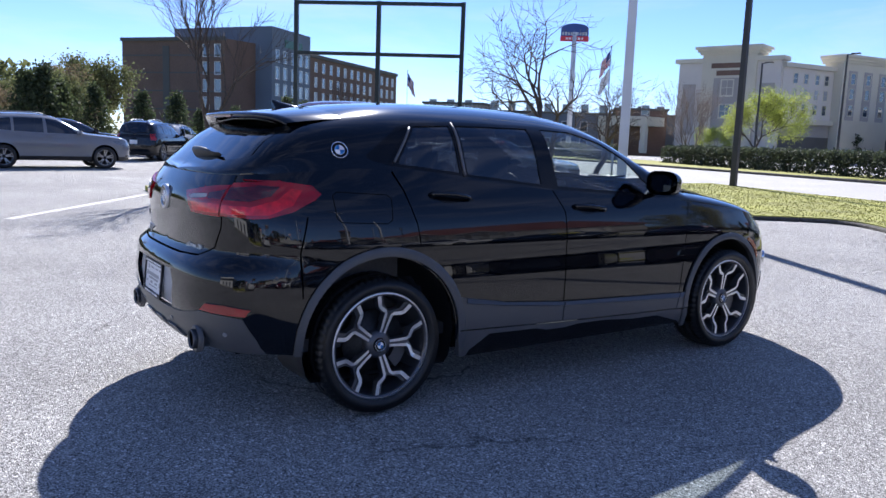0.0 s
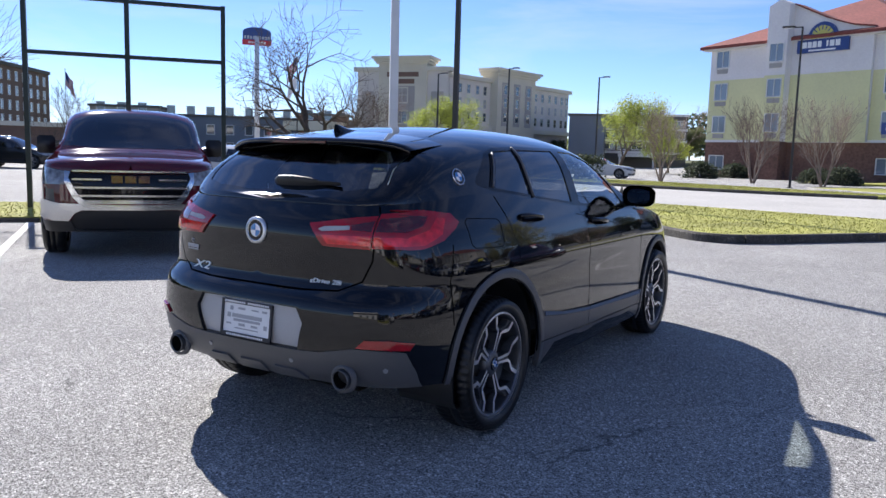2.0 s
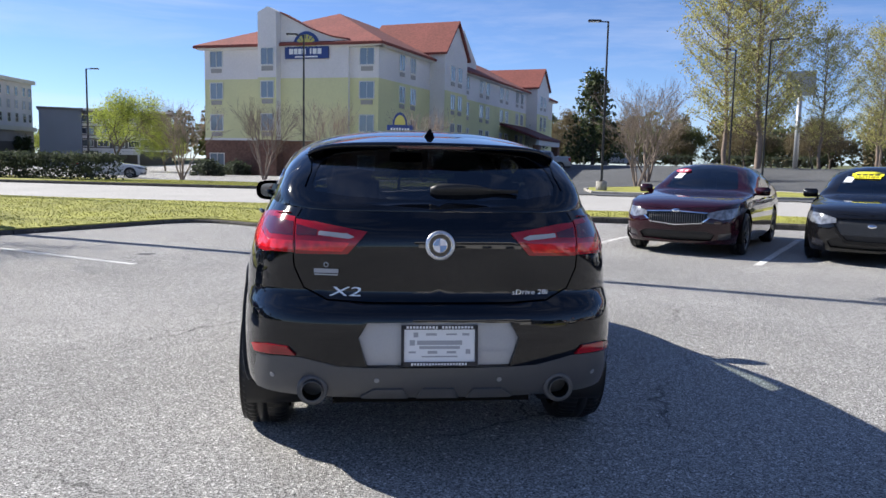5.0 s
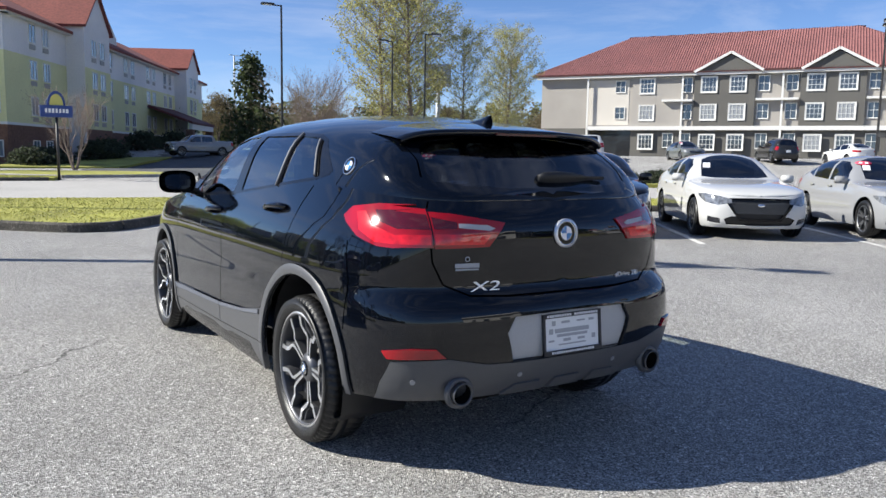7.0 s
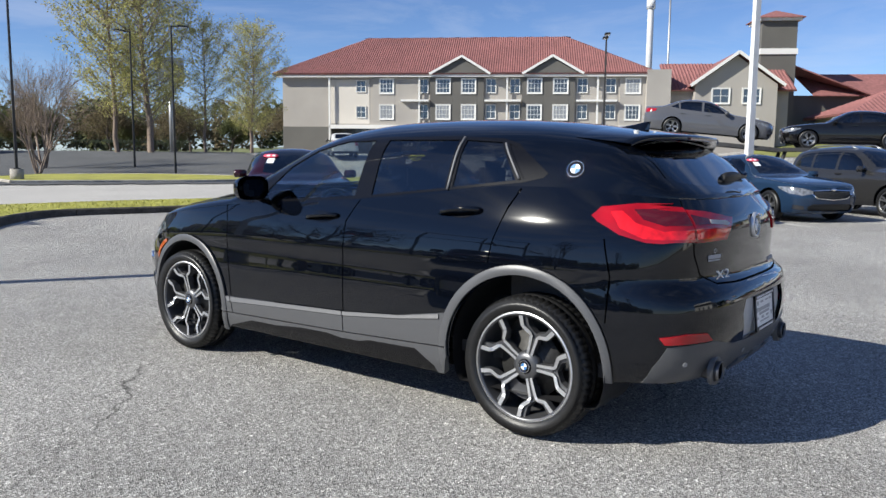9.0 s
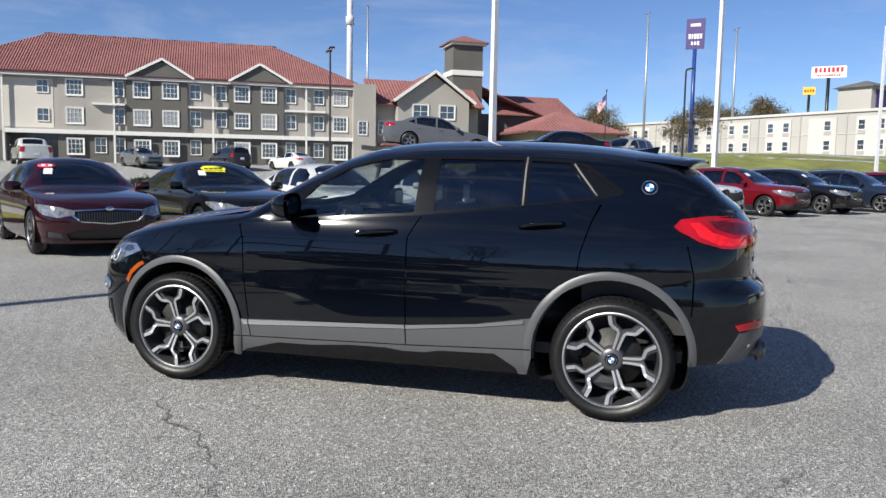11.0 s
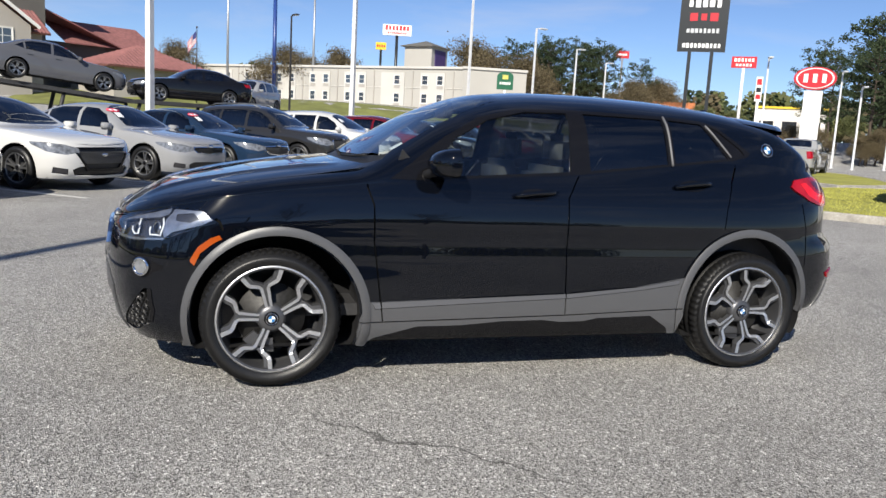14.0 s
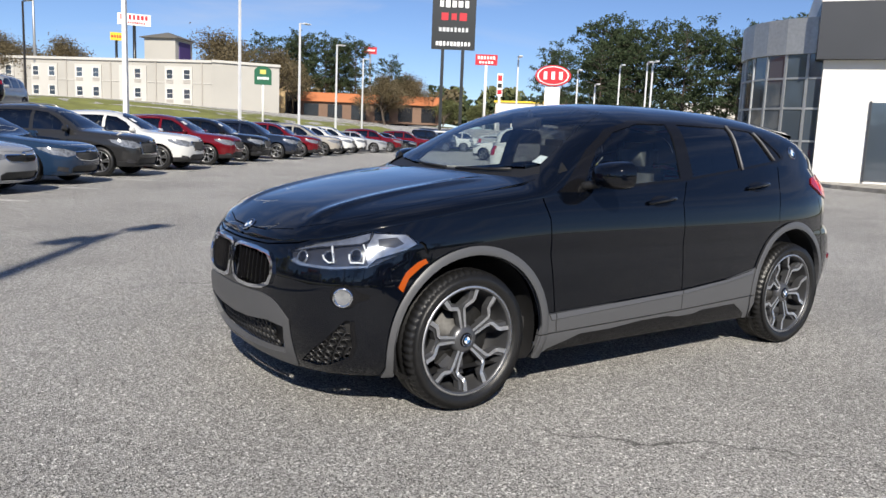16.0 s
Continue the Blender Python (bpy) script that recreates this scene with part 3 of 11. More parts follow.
def hero_details(car, sk):
    # wheels and wells
    for x in (0.785, -0.785):
        for y, sp in ((1.335, 16 if x > 0 else -5), (-1.335, 0 if x > 0 else 36)):
            wheel(car, x, y, 0.338, 0.338, 0.225, 0.262, "y", sp, M_RIM, M_RIMD)
            bm = bmesh.new()
            yc, zc, r = (1.315, 0.345, 0.409) if y > 0 else (-1.325, 0.365, 0.417)
            sg = 1 if x > 0 else -1
            lathe(bm, [(r, 0.0), (r, -0.36), (0.02, -0.36)], 40, pose(sg * 0.905, yc, zc, 0, 90 * sg, 0))
            for v in bm.verts:
                v.co.z = max(v.co.z, 0.20)
                v.co.x = sg * min(abs(v.co.x), 0.86)
            part("wheel_well", bm, M_BLACKP, car)
    bm = bmesh.new()
    half = [(0.82, 0.0), (0.82, 0.86), (0.48, 0.92), (0.48, 1.72), (0.60, 1.80), (0.50, 1.98)]
    back = [(0.45, -1.90), (0.48, -0.92), (0.82, -0.88)]
    prism(bm, half + [(-x, y) for x, y in reversed(half)][:-1] + [(-0.82, 0.0)] + [(-x, y) for x, y in reversed(back)] + back, 0.07, pose(0, 0, 0.26))
    bmesh.ops.recalc_face_normals(bm, faces=bm.faces[:])
    part("underbody", bm, M_DARK, car)
    # cabin
    bm = bmesh.new()
    box(bm, 0, -0.2, 0.36, 1.56, 3.0, 0.06)
    box(bm, 0, -1.55, 0.74, 1.40, 0.8, 0.55)
    part("cabin_floor", bm, M_SEAT, car)
    for x in (0.37, -0.37):
        seat(car, x, 0.05, M_SEAT)
        seat(car, x, -0.92, M_SEAT)
    bm = bmesh.new()
    box(bm, 0, 0.62, 0.88, 1.46, 0.42, 0.26)
    box(bm, 0, 0.50, 1.03, 0.30, 0.04, 0.12)
    box(bm, 0.0, 0.1, 0.60, 0.24, 0.9, 0.22)
    part("dashboard", bm, M_SEAT, car, bevel=0.04, smooth=True)
    bm = bmesh.new()
    wm = pose(-0.37, 0.36, 0.93, 68, 0, 0)
    tube(bm, [wm @ Vector((0.18 * math.cos(a * math.pi / 12), 0.18 * math.sin(a * math.pi / 12), 0)) for a in range(25)], 0.015, 8)
    boxm(bm, wm, 0.32, 0.05, 0.02)
    part("steering_wheel", bm, M_BLACKP, car)
    bm = bmesh.new()
    box(bm, 0, 0.28, 1.385, 0.24, 0.05, 0.07)
    box(bm, 0, 0.25, 1.43, 0.03, 0.04, 0.07)
    part("inner_mirror", bm, M_BLACKP, car, bevel=0.012)
    bm = bmesh.new()
    prism(bm, [(-0.045, -0.035), (0.045, -0.035), (0.045, 0.035), (-0.045, 0.035)], 0.001, frame_on(sk.section(0.70, 0.80) - Vector((0.0, 0.0, 0.012)), Vector((0.15, 0.5, 0.85)), Vector((0, -1, 0.6))))
    st = part("inspection_sticker", bm, M_WHITEP, car, "white paper sticker inside the windscreen")
    for v in st.data.vertices:
        v.co.x = -v.co.x
    # handles, mirrors
    for sg in (1, -1):
        for y, z in ((0.015, 0.975), (-0.935, 1.048)):
            p, nn = sk.at_side(y, z, 0.0)
            p1, _ = sk.at_side(y + 0.12, z - 0.012, 0.0)
            p2, _ = sk.at_side(y - 0.12, z + 0.012, 0.0)
            bm = bmesh.new()
            pts = []
            for i in range(9):
                u = i / 8
                q = p1.lerp(p2, u) + nn * (0.004 + 0.036 * math.sin(math.pi * min(1, max(0, u))) ** 0.5)
                pts.append(Vector((q.x * sg, q.y, q.z)))
            tube(bm, pts, 0.0125, 8)
            part("door_handle", bm, M_PAINT, car, "black door handle", smooth=True).color = (0.0016, 0.0024, 0.0048, 1)
            bm = bmesh.new()
            fm = frame_on(Vector((p.x * sg, p.y, p.z)) - Vector((nn.x * sg, nn.y, nn.z)) * 0.004, Vector((nn.x * sg, nn.y, nn.z)))
            prism(bm, [(0.085 * math.cos(a * math.pi / 8), 0.032 * math.sin(a * math.pi / 8)) for a in range(16)], 0.0065, fm)
            part("handle_cup", bm, M_GLOSSB, car)
        bm = bmesh.new()
        # mirror shell: a rounded pod
        c = Vector((0.975 * sg, 0.545, 1.125))
        prof = []
        rings = []
        for i in range(9):
            u = i / 8
            yy = 0.56 + 0.125 * u - 0.05
            k = math.sqrt(max(0.0, 1 - (u * 0.98) ** 2.6))
            rings.append([bm.verts.new(Vector((c.x + sg * 0.115 * k * math.copysign(abs(math.cos(a)) ** 0.6, math.cos(a)) - sg * 0.02 * u, yy - 0.02, c.z + 0.072 * k * math.copysign(abs(math.sin(a)) ** 0.7, math.sin(a)) - 0.01 * u)))
                          for a in [2 * math.pi * j / 20 for j in range(20)]])
        for i in range(8):
            for j in range(20):
                f = bm.faces.new((rings[i][j], rings[i][(j + 1) % 20], rings[i + 1][(j + 1) % 20], rings[i + 1][j]))
                f.smooth = True
        bm.faces.new(rings[-1])
        bmesh.ops.recalc_face_normals(bm, faces=bm.faces[:])
        mo = part("door_mirror", bm, M_PAINT, car, "black door mirror")
        mo.color = (0.0016, 0.0024, 0.0048, 1)
        bm = bmesh.new()
        prism(bm, [(0.082 * math.copysign(abs(math.cos(a)) ** 0.6, math.cos(a)), 0.050 * math.copysign(abs(math.sin(a)) ** 0.7, math.sin(a))) for a in [2 * math.pi * j / 20 for j in range(20)]], 0.006,
              frame_on(Vector((c.x, 0.492, c.z)), Vector((-0.10 * sg, -1, 0))))
        # the dim reflection is put into the glass colour
        part("mirror_glass", bm, M_MIRROR, mo, "dark dimming mirror glass")
        bm = bmesh.new()
        tube(bm, [(0.80 * sg, 0.60, 1.052), (0.85 * sg, 0.59, 1.062), (0.90 * sg, 0.56, 1.075), (0.95 * sg, 0.55, 1.09)], 0.022, 8)
        prism(bm, [(0.0, -0.02), (0.19, -0.02), (0.05, 0.12)], 0.012, Matrix(((0, 0, sg, 0.775 * sg), (-1 * 1.0, 0, 0, 0.76), (0, 1, 0, 1.055), (0, 0, 0, 1))))
        part("mirror_stalk", bm, M_BLACKP, mo)
        # chrome edge between rear door glass and quarter glass
        bm = bmesh.new()
        a, b = sk.section(-0.822, 0.06), sk.section(-0.822, 0.70)
        pts = [sk.section(-0.822, 0.04 + 0.68 * i / 6) + Vector((0.006, 0, 0)) for i in range(7)]
        tube(bm, [Vector((q.x * sg, q.y, q.z)) for q in pts], 0.007, 6)
        part("window_divider", bm, M_TRIM, car, "grey window divider")
        bm = bmesh.new()
        pts = []
        for i in range(9):
            u = i / 8
            y, z = -1.222 + 0.135 * u, 1.215 + 0.172 * u
            q = sk.top(y, sk.q_z(y, z)) + Vector((0.006, 0, 0))
            pts.append(Vector((q.x * sg, q.y, q.z)))
        tube(bm, pts, 0.006, 6)
        part("pillar_strip", bm, M_TRIM, car)
        # emblem on the rear pillar
        y, z = -1.495, 1.265
        q = sk.q_z(y, z)
        p, nn = sk.lift(sk.top, y, q, 0.005)
        badge(frame_on(Vector((p.x * sg, p.y, p.z)), Vector((nn.x * sg, nn.y, nn.z))), 0.042, car)
        # exhaust
        bm = bmesh.new()
        lathe(bm, [(0.030, -0.12), (0.040, -0.12), (0.045, 0.0), (0.045, 0.008), (0.0425, 0.010), (0.040, 0.0), (0.038, -0.10), (0.0, -0.10)], 28, frame_on(Vector((0.53 * sg, -2.135, 0.385)), Vector((0, -1, 0.0))), 0, [0, 0, 0, 0, 0, 1, 1])
        part("exhaust_tip", bm, [M_RIMD, M_DARK], car, "dark chrome exhaust tip")
        bm = bmesh.new()
        lathe(bm, [(0.047, 0.0), (0.062, 0.004), (0.066, -0.02)], 28, frame_on(Vector((0.53 * sg, -2.122, 0.385)), Vector((0, -1, 0))))
        part("exhaust_bezel", bm, M_CLAD, car)
        # parking sensors
        for x in (0.26, 0.70):
            p, nn = sk.at_end(x, 0.435, False, 0.004)
            bm = bmesh.new()
            rod(bm, Vector((p.x * sg, p.y, p.z)), Vector((p.x * sg, p.y, p.z)) + Vector((nn.x * sg, nn.y, nn.z)) * 0.004, 0.011, n=12)
            part("sensor", bm, M_CLADL, car)
        # headlamp: light tubes and projectors behind the lens
        def inner(x, y, z, off):
            p, nn = sk.at_end(x, z, True, off) if x < 0.75 else sk.at_side(y, z, off)
            return Vector((p.x * sg, p.y, p.z)), Vector((nn.x * sg, nn.y, nn.z))
        for pts in (((0.652, 1.944, 0.792), (0.670, 1.95, 0.768), (0.696, 1.957, 0.722), (0.679, 1.973, 0.718), (0.655, 1.98, 0.735), (0.640, 1.984, 0.752)),
                    ((0.746, 1.836, 0.806), (0.766, 1.835, 0.776), (0.777, 1.851, 0.724), (0.745, 1.89, 0.724), (0.735, 1.895, 0.745), (0.729, 1.898, 0.762))):
            bm = bmesh.new()
            tube(bm, [inner(*p, -0.012)[0] for p in pts], 0.0042, 6)
            part("light_tube", bm, M_WHITEP, car, "white daytime light tube")
        for x, y, z, r in ((0.545, 2.03, 0.735, 0.028), (0.665, 1.96, 0.748, 0.026), (0.748, 1.86, 0.760, 0.026)):
            p, nn = inner(x, y, z, -0.026)
            bm = bmesh.new()
            lathe(bm, [(r * 1.2, 0.0), (r * 1.1, 0.010), (r, 0.004), (r * 0.8, 0.010), (r * 0.4, 0.015), (0.0, 0.016)], 18, frame_on(p, (nn + Vector((0, 0.8, 0))).normalized()), 0, [0, 0, 1, 1, 1])
            part("projector", bm, [M_LENS, M_GLOSSB], car, "dark lamp projector")
        bm = bmesh.new()
        p, nn = sk.at_end(0.745, 0.572, True, 0.006)
        lathe(bm, [(0.044, -0.01), (0.044, 0.006), (0.036, 0.008), (0.033, 0.0)], 24, frame_on(Vector((p.x * sg, p.y, p.z)), Vector((nn.x * sg, nn.y, nn.z))))
        part("fog_ring", bm, M_CHROME, car, "chrome fog lamp ring")
        # grille slats
        bm = bmesh.new()
        for i in range(9):
            x = 0.052 + 0.040 * i
            p0, n0 = sk.at_end(x, 0.568 + 0.012 * (i < 1) + 0.02 * (i > 7), True, -0.004)
            p1, _ = sk.at_end(x * 0.97, 0.716 - 0.02 * (i > 7), True, -0.004)
            for p in (p0, p1):
                p.x *= sg
            d = p1 - p0
            mm = Matrix.Translation((p0 + p1) / 2 - Vector((0, 0.012, 0))) @ d.to_track_quat('Z', 'Y').to_matrix().to_4x4()
            boxm(bm, mm, 0.007, 0.03, d.length)
        part("grille_slat", bm, M_GLOSSB, car, "gloss black grille slats")
        # honeycomb of the side intake
        for i in range(9):
            for j in range(6):
                x = 0.55 + 0.034 * i + 0.017 * (j % 2)
                z = 0.262 + 0.033 * j
                if z > 0.245 + (x - 0.52) * 0.95 or x > 0.765:
                    continue
                p, nn = sk.at_end(x, z, True, -0.018)
                fm = frame_on(Vector((p.x * sg, p.y, p.z)), Vector((nn.x * sg, nn.y, nn.z)))
                bm = bmesh.new()
                lathe(bm, [(0.0195, 0), (0.0195, 0.012), (0.0165, 0.012), (0.0165, 0)], 6, fm)
                part("honeycomb_cell", bm, M_BLACKP, car)
    # fuel flap on the right flank
    bm = bmesh.new()
    ring = [(-1.55, 1.075), (-1.30, 1.062), (-1.275, 1.045), (-1.285, 0.945), (-1.31, 0.928), (-1.54, 0.938), (-1.565, 0.955), (-1.572, 1.058), (-1.55, 1.075)]
    tube(bm, [sk.at_side(y, z, 0.0)[0] for y, z in dense(ring, 0.03, False)], 0.0022, 6)
    part("fuel_flap_seam", bm, M_DARK, car)
    # lower intake mesh
    for i in range(-9, 10):
        for j in range(4):
            x = 0.042 * i + 0.021 * (j % 2)
            z = 0.268 + 0.036 * j
            if abs(x) > 0.345:
                continue
            p, nn = sk.at_end(abs(x), z, True, -0.04)
            fm = frame_on(Vector((math.copysign(p.x, x), p.y, p.z)), Vector((math.copysign(nn.x, x), nn.y, nn.z)))
            bm = bmesh.new()
            lathe(bm, [(0.0235, 0), (0.0235, 0.012), (0.020, 0.012), (0.020, 0)], 6, fm)
            part("honeycomb_cell", bm, M_BLACKP, car)
    # emblems on nose and tail
    p, nn = sk.at_end(0.0, 1.0, False, 0.006)
    badge(frame_on(Vector((0, p.y, 1.0)), Vector((0, -1, 0.05))), 0.052, car)
    bm = bmesh.new()
    lathe(bm, [(0.062, -0.01), (0.062, 0.004), (0.052, 0.006)], 36, frame_on(Vector((0, p.y + 0.002, 1.0)), Vector((0, -1, 0.05))))
    part("badge_seat", bm, M_SATIN, car)
    q = sk.top(2.065, 1.0)
    badge(frame_on(q + Vector((0, 0.006, 0.004)), Vector((0, 0.62, 0.78))), 0.038, car)
    # letters on the tailgate
    def on_tail(x, z, off=0.004):
        p, nn = sk.at_end(abs(x), z, False, off)
        return frame_on(Vector((math.copysign(p.x, x), p.y, p.z)), Vector((math.copysign(nn.x, x), nn.y, nn.z)))
    lettering("model_letters", "X2", 0.056, M_SATIN, on_tail(-0.39, 0.796) @ Matrix(((2.0, 0.35, 0, 0), (0, 1, 0, 0), (0, 0, 1, 0), (0, 0, 0, 1))), car, 0.003, label="raised chrome letters")
    lettering("model_letters", "sDrive 28i", 0.029, M_SATIN, on_tail(0.397, 0.797) @ Matrix(((1.36, 0.2, 0, 0), (0, 1, 0, 0), (0, 0, 1, 0), (0, 0, 0, 1))), car, 0.002, label="raised chrome letters")
    bm = bmesh.new()
    fm = on_tail(-0.475, 0.885, 0.002)
    boxm(bm, fm @ pose(0, 0, 0), 0.105, 0.018, 0.001)
    boxm(bm, fm @ pose(0, -0.016, 0), 0.10, 0.006, 0.001)
    lathe(bm, [(0.011, 0.0), (0.011, 0.001), (0.007, 0.001)], 16, fm @ pose(0, 0.026, 0))
    part("dealer_mark", bm, M_INKG, car, "small grey dealer mark")
    # number plate with dealer frame
    p, nn = sk.at_end(0.0, 0.585, False, -0.016)
    fm = frame_on(Vector((0, -2.168, 0.585)), Vector((0, -1, 0.10)))
    bm = bmesh.new()
    boxm(bm, fm, 0.305, 0.155, 0.008)
    pl = part("number_plate", bm, M_PLATE, car, "white dealer plate in a black frame")
    bm = bmesh.new()
    for x, y, sx, sy in ((0, 0.077, 0.322, 0.018), (0, -0.077, 0.322, 0.018), (0.155, 0, 0.012, 0.17), (-0.155, 0, 0.012, 0.17)):
        boxm(bm, fm @ pose(x, y, 0.006), sx, sy, 0.01)
    part("plate_frame", bm, M_INK, pl)
    bm = bmesh.new()
    rng = random.Random(3)
    for x, y, sx, sy in ((0, 0.012, 0.19, 0.018), (0, -0.008, 0.17, 0.012), (0, -0.046, 0.15, 0.006), (-0.10, 0.045, 0.02, 0.02), (-0.035, 0.047, 0.045, 0.01), (0.05, 0.047, 0.045, 0.007), (0.11, 0.047, 0.03, 0.01),
                         (-0.115, -0.028, 0.03, 0.008), (-0.03, -0.028, 0.04, 0.012), (0.05, -0.028, 0.04, 0.01), (0.12, -0.025, 0.02, 0.02), (-0.115, 0.012, 0.022, 0.022)):
        boxm(bm, fm @ pose(x, y, 0.0045), sx, sy, 0.001)
    part("plate_print", bm, M_INKG, pl)
    bm = bmesh.new()
    for x in [-0.135 + 0.0135 * i for i in range(21)]:
        if rng.random() < 0.88:
            boxm(bm, fm @ pose(x, 0.077, 0.0115), 0.009, 0.010, 0.001)
    for x in [-0.115 + 0.0125 * i for i in range(19)]:
        boxm(bm, fm @ pose(x, -0.077, 0.0115), 0.0085, 0.010 if rng.random() < 0.6 else 0.008, 0.001)
    part("frame_print", bm, M_PLATE, pl)
    # front plate holder is missing: two covers; wiper and fin
    bm = bmesh.new()
    q = sk.top(-1.45, 1.0)
    rings = []
    for i in range(7):
        u = i / 6
        y = -1.36 - 0.17 * u
        h = 0.055 * (u ** 1.3) * (1 if u < 0.95 else 0.9)
        z0 = sk.top(y, 1.0).z - 0.003
        rings.append([bm.verts.new((sx * 0.028 * (1 - f * 0.8), y - 0.02 * f, z0 + h * f)) for f, sx in ((0, -1), (0.6, -1), (1, -0.4), (1, 0.4), (0.6, 1), (0, 1))])
    for i in range(6):
        for j in range(5):
            bm.faces.new((rings[i][j], rings[i + 1][j], rings[i + 1][j + 1], rings[i][j + 1])).smooth = True
    bm.faces.new(rings[-1])
    bmesh.ops.recalc_face_normals(bm, faces=bm.faces[:])
    part("roof_fin", bm, M_PAINT, car, "black shark-fin aerial").color = (0.0016, 0.0024, 0.0048, 1)
    bm = bmesh.new()
    for u, (x, h, w) in enumerate(((-0.03, 0.012, 0.030), (0.0, 0.030, 0.044), (0.08, 0.034, 0.046), (0.17, 0.028, 0.036), (0.235, 0.016, 0.016), (0.25, 0.010, 0.012), (0.36, 0.007, 0.009))):
        m0 = frame_on(Vector((x, -1.948, 1.228)), Vector((0, -0.68, 0.73)))
        ring = [bm.verts.new(m0 @ Vector((0, w / 2 * math.cos(a * math.pi / 6), -0.012 + (h + 0.012) * math.sin(a * math.pi / 6)))) for a in range(7)]
        if u:
            for k in range(6):
                bm.faces.new((last[k], ring[k], ring[k + 1], last[k + 1])).smooth = True
        else:
            bm.faces.new(ring)
        last = ring
    bm.faces.new(last[::-1])
    bmesh.ops.recalc_face_normals(bm, faces=bm.faces[:])
    part("rear_wiper", bm, M_BLACKP, car, "black rear wiper")
    bm = bmesh.new()
    for sg in (1, -1):
        tube(bm, [(sg * 0.05 - 0.1, 0.915, 1.113), (sg * 0.3 - 0.1, 0.885, 1.118), (sg * 0.3 + 0.15 * sg - 0.1, 0.85, 1.13)], 0.008, 6)
    part("wiper_blade", bm, M_BLACKP, car)
    bm = bmesh.new()
    rows = []
    for i in range(-16, 17):
        x = 0.575 * i / 16
        f = abs(i) / 16
        y1, z1 = -1.825 + 0.125 * f ** 2.6, 1.430 - 0.012 * f ** 2 - 0.035 * f ** 10
        y0 = -1.42 - 0.06 * (1 - f)
        row = []
        for k in range(7):
            u = k / 6
            y = y0 + (y1 - y0) * u
            zr = sk.top(y0, sk.q_x(abs(x), y0)).z + 0.002
            row.append(Vector((x, y, zr + (z1 - zr) * (0.75 * u + 0.25 * u * u))))
        row += [Vector((x, y1 - 0.003, z1 - 0.012)), Vector((x, y1 + 0.012, z1 - 0.022)), Vector((x, y1 + 0.07, z1 - 0.024))]
        y2 = -1.69 + 0.03 * f
        row.append(Vector((x, y2, sk.top(y2, sk.q_x(abs(x), y2)).z - 0.004)))
        rows.append([bm.verts.new(v) for v in row])
    for a, b in zip(rows, rows[1:]):
        for k in range(len(a) - 1):
            bm.faces.new((a[k], b[k], b[k + 1], a[k + 1])).smooth = True
    bmesh.ops.recalc_face_normals(bm, faces=bm.faces[:])
    sp = part("spoiler", bm, M_PAINT, car, "black roof spoiler over the rear window")
    sp.color = (0.0016, 0.0024, 0.0048, 1)
    bm = bmesh.new()
    boxm(bm, frame_on(Vector((0, -1.826, 1.414)), Vector((0, -1, -0.25))), 0.34, 0.010, 0.008)
    part("brake_lamp", bm, M_REDD, sp)


# ---- the black hatchback in the middle of the lot ----
HERO = dict(
    w=[(0.15, 0.84), (0.22, 0.875), (0.30, 0.90), (0.42, 0.908), (0.62, 0.905), (0.74, 0.897), (0.80, 0.900), (0.92, 0.885), (1.0, 0.862), (1.06, 0.838), (1.12, 0.812), (1.20, 0.775)],
    yf=[(0.15, 2.0), (0.20, 2.06), (0.30, 2.115), (0.45, 2.145), (0.60, 2.15), (0.72, 2.13), (0.78, 2.09), (0.85, 2.02), (1.0, 1.9)],
    yr=[(0.15, -1.98), (0.30, -2.06), (0.38, -2.13), (0.48, -2.17), (0.58, -2.185), (0.68, -2.18), (0.735, -2.16), (0.76, -2.125), (0.80, -2.10), (0.90, -2.105),
        (1.0, -2.108), (1.06, -2.09), (1.12, -2.05), (1.2, -1.99)],
    zc=[(2.16, 0.72), (2.08, 0.80), (1.98, 0.872), (1.85, 0.935), (1.57, 1.005), (1.25, 1.062), (1.0, 1.097), (0.93, 1.108), (0.72, 1.225), (0.47, 1.372), (0.28, 1.455), (0.09, 1.503), (-0.2, 1.530),
        (-0.52, 1.536), (-0.85, 1.530), (-1.18, 1.510), (-1.45, 1.477), (-1.58, 1.454), (-1.64, 1.438), (-1.70, 1.408), (-1.76, 1.375), (-1.81, 1.343), (-1.90, 1.262), (-2.0, 1.175), (-2.06, 1.13)],
    zb=[(2.16, 0.735), (2.05, 0.775), (1.89, 0.845), (1.57, 0.93), (1.25, 0.98), (0.9, 1.012), (0.64, 1.022), (0.3, 1.040), (-0.22, 1.076), (-0.9, 1.145), (-1.25, 1.180), (-1.5, 1.182),
        (-1.8, 1.160), (-2.06, 1.135)],
    rear=[(0.0, 0.0), (0.35, 0.012), (0.62, 0.055), (0.80, 0.14), (0.905, 0.29), (0.96, 0.52), (0.99, 0.85)],
    mid=[(1.0, -0.85), (1.0, -0.2), (1.0, 0.5)],
    front=[(0.0, 0.0), (0.30, 0.012), (0.55, 0.06), (0.76, 0.16), (0.895, 0.33), (0.955, 0.55), (0.99, 0.9)],
    tumble=0.20, crease=True)


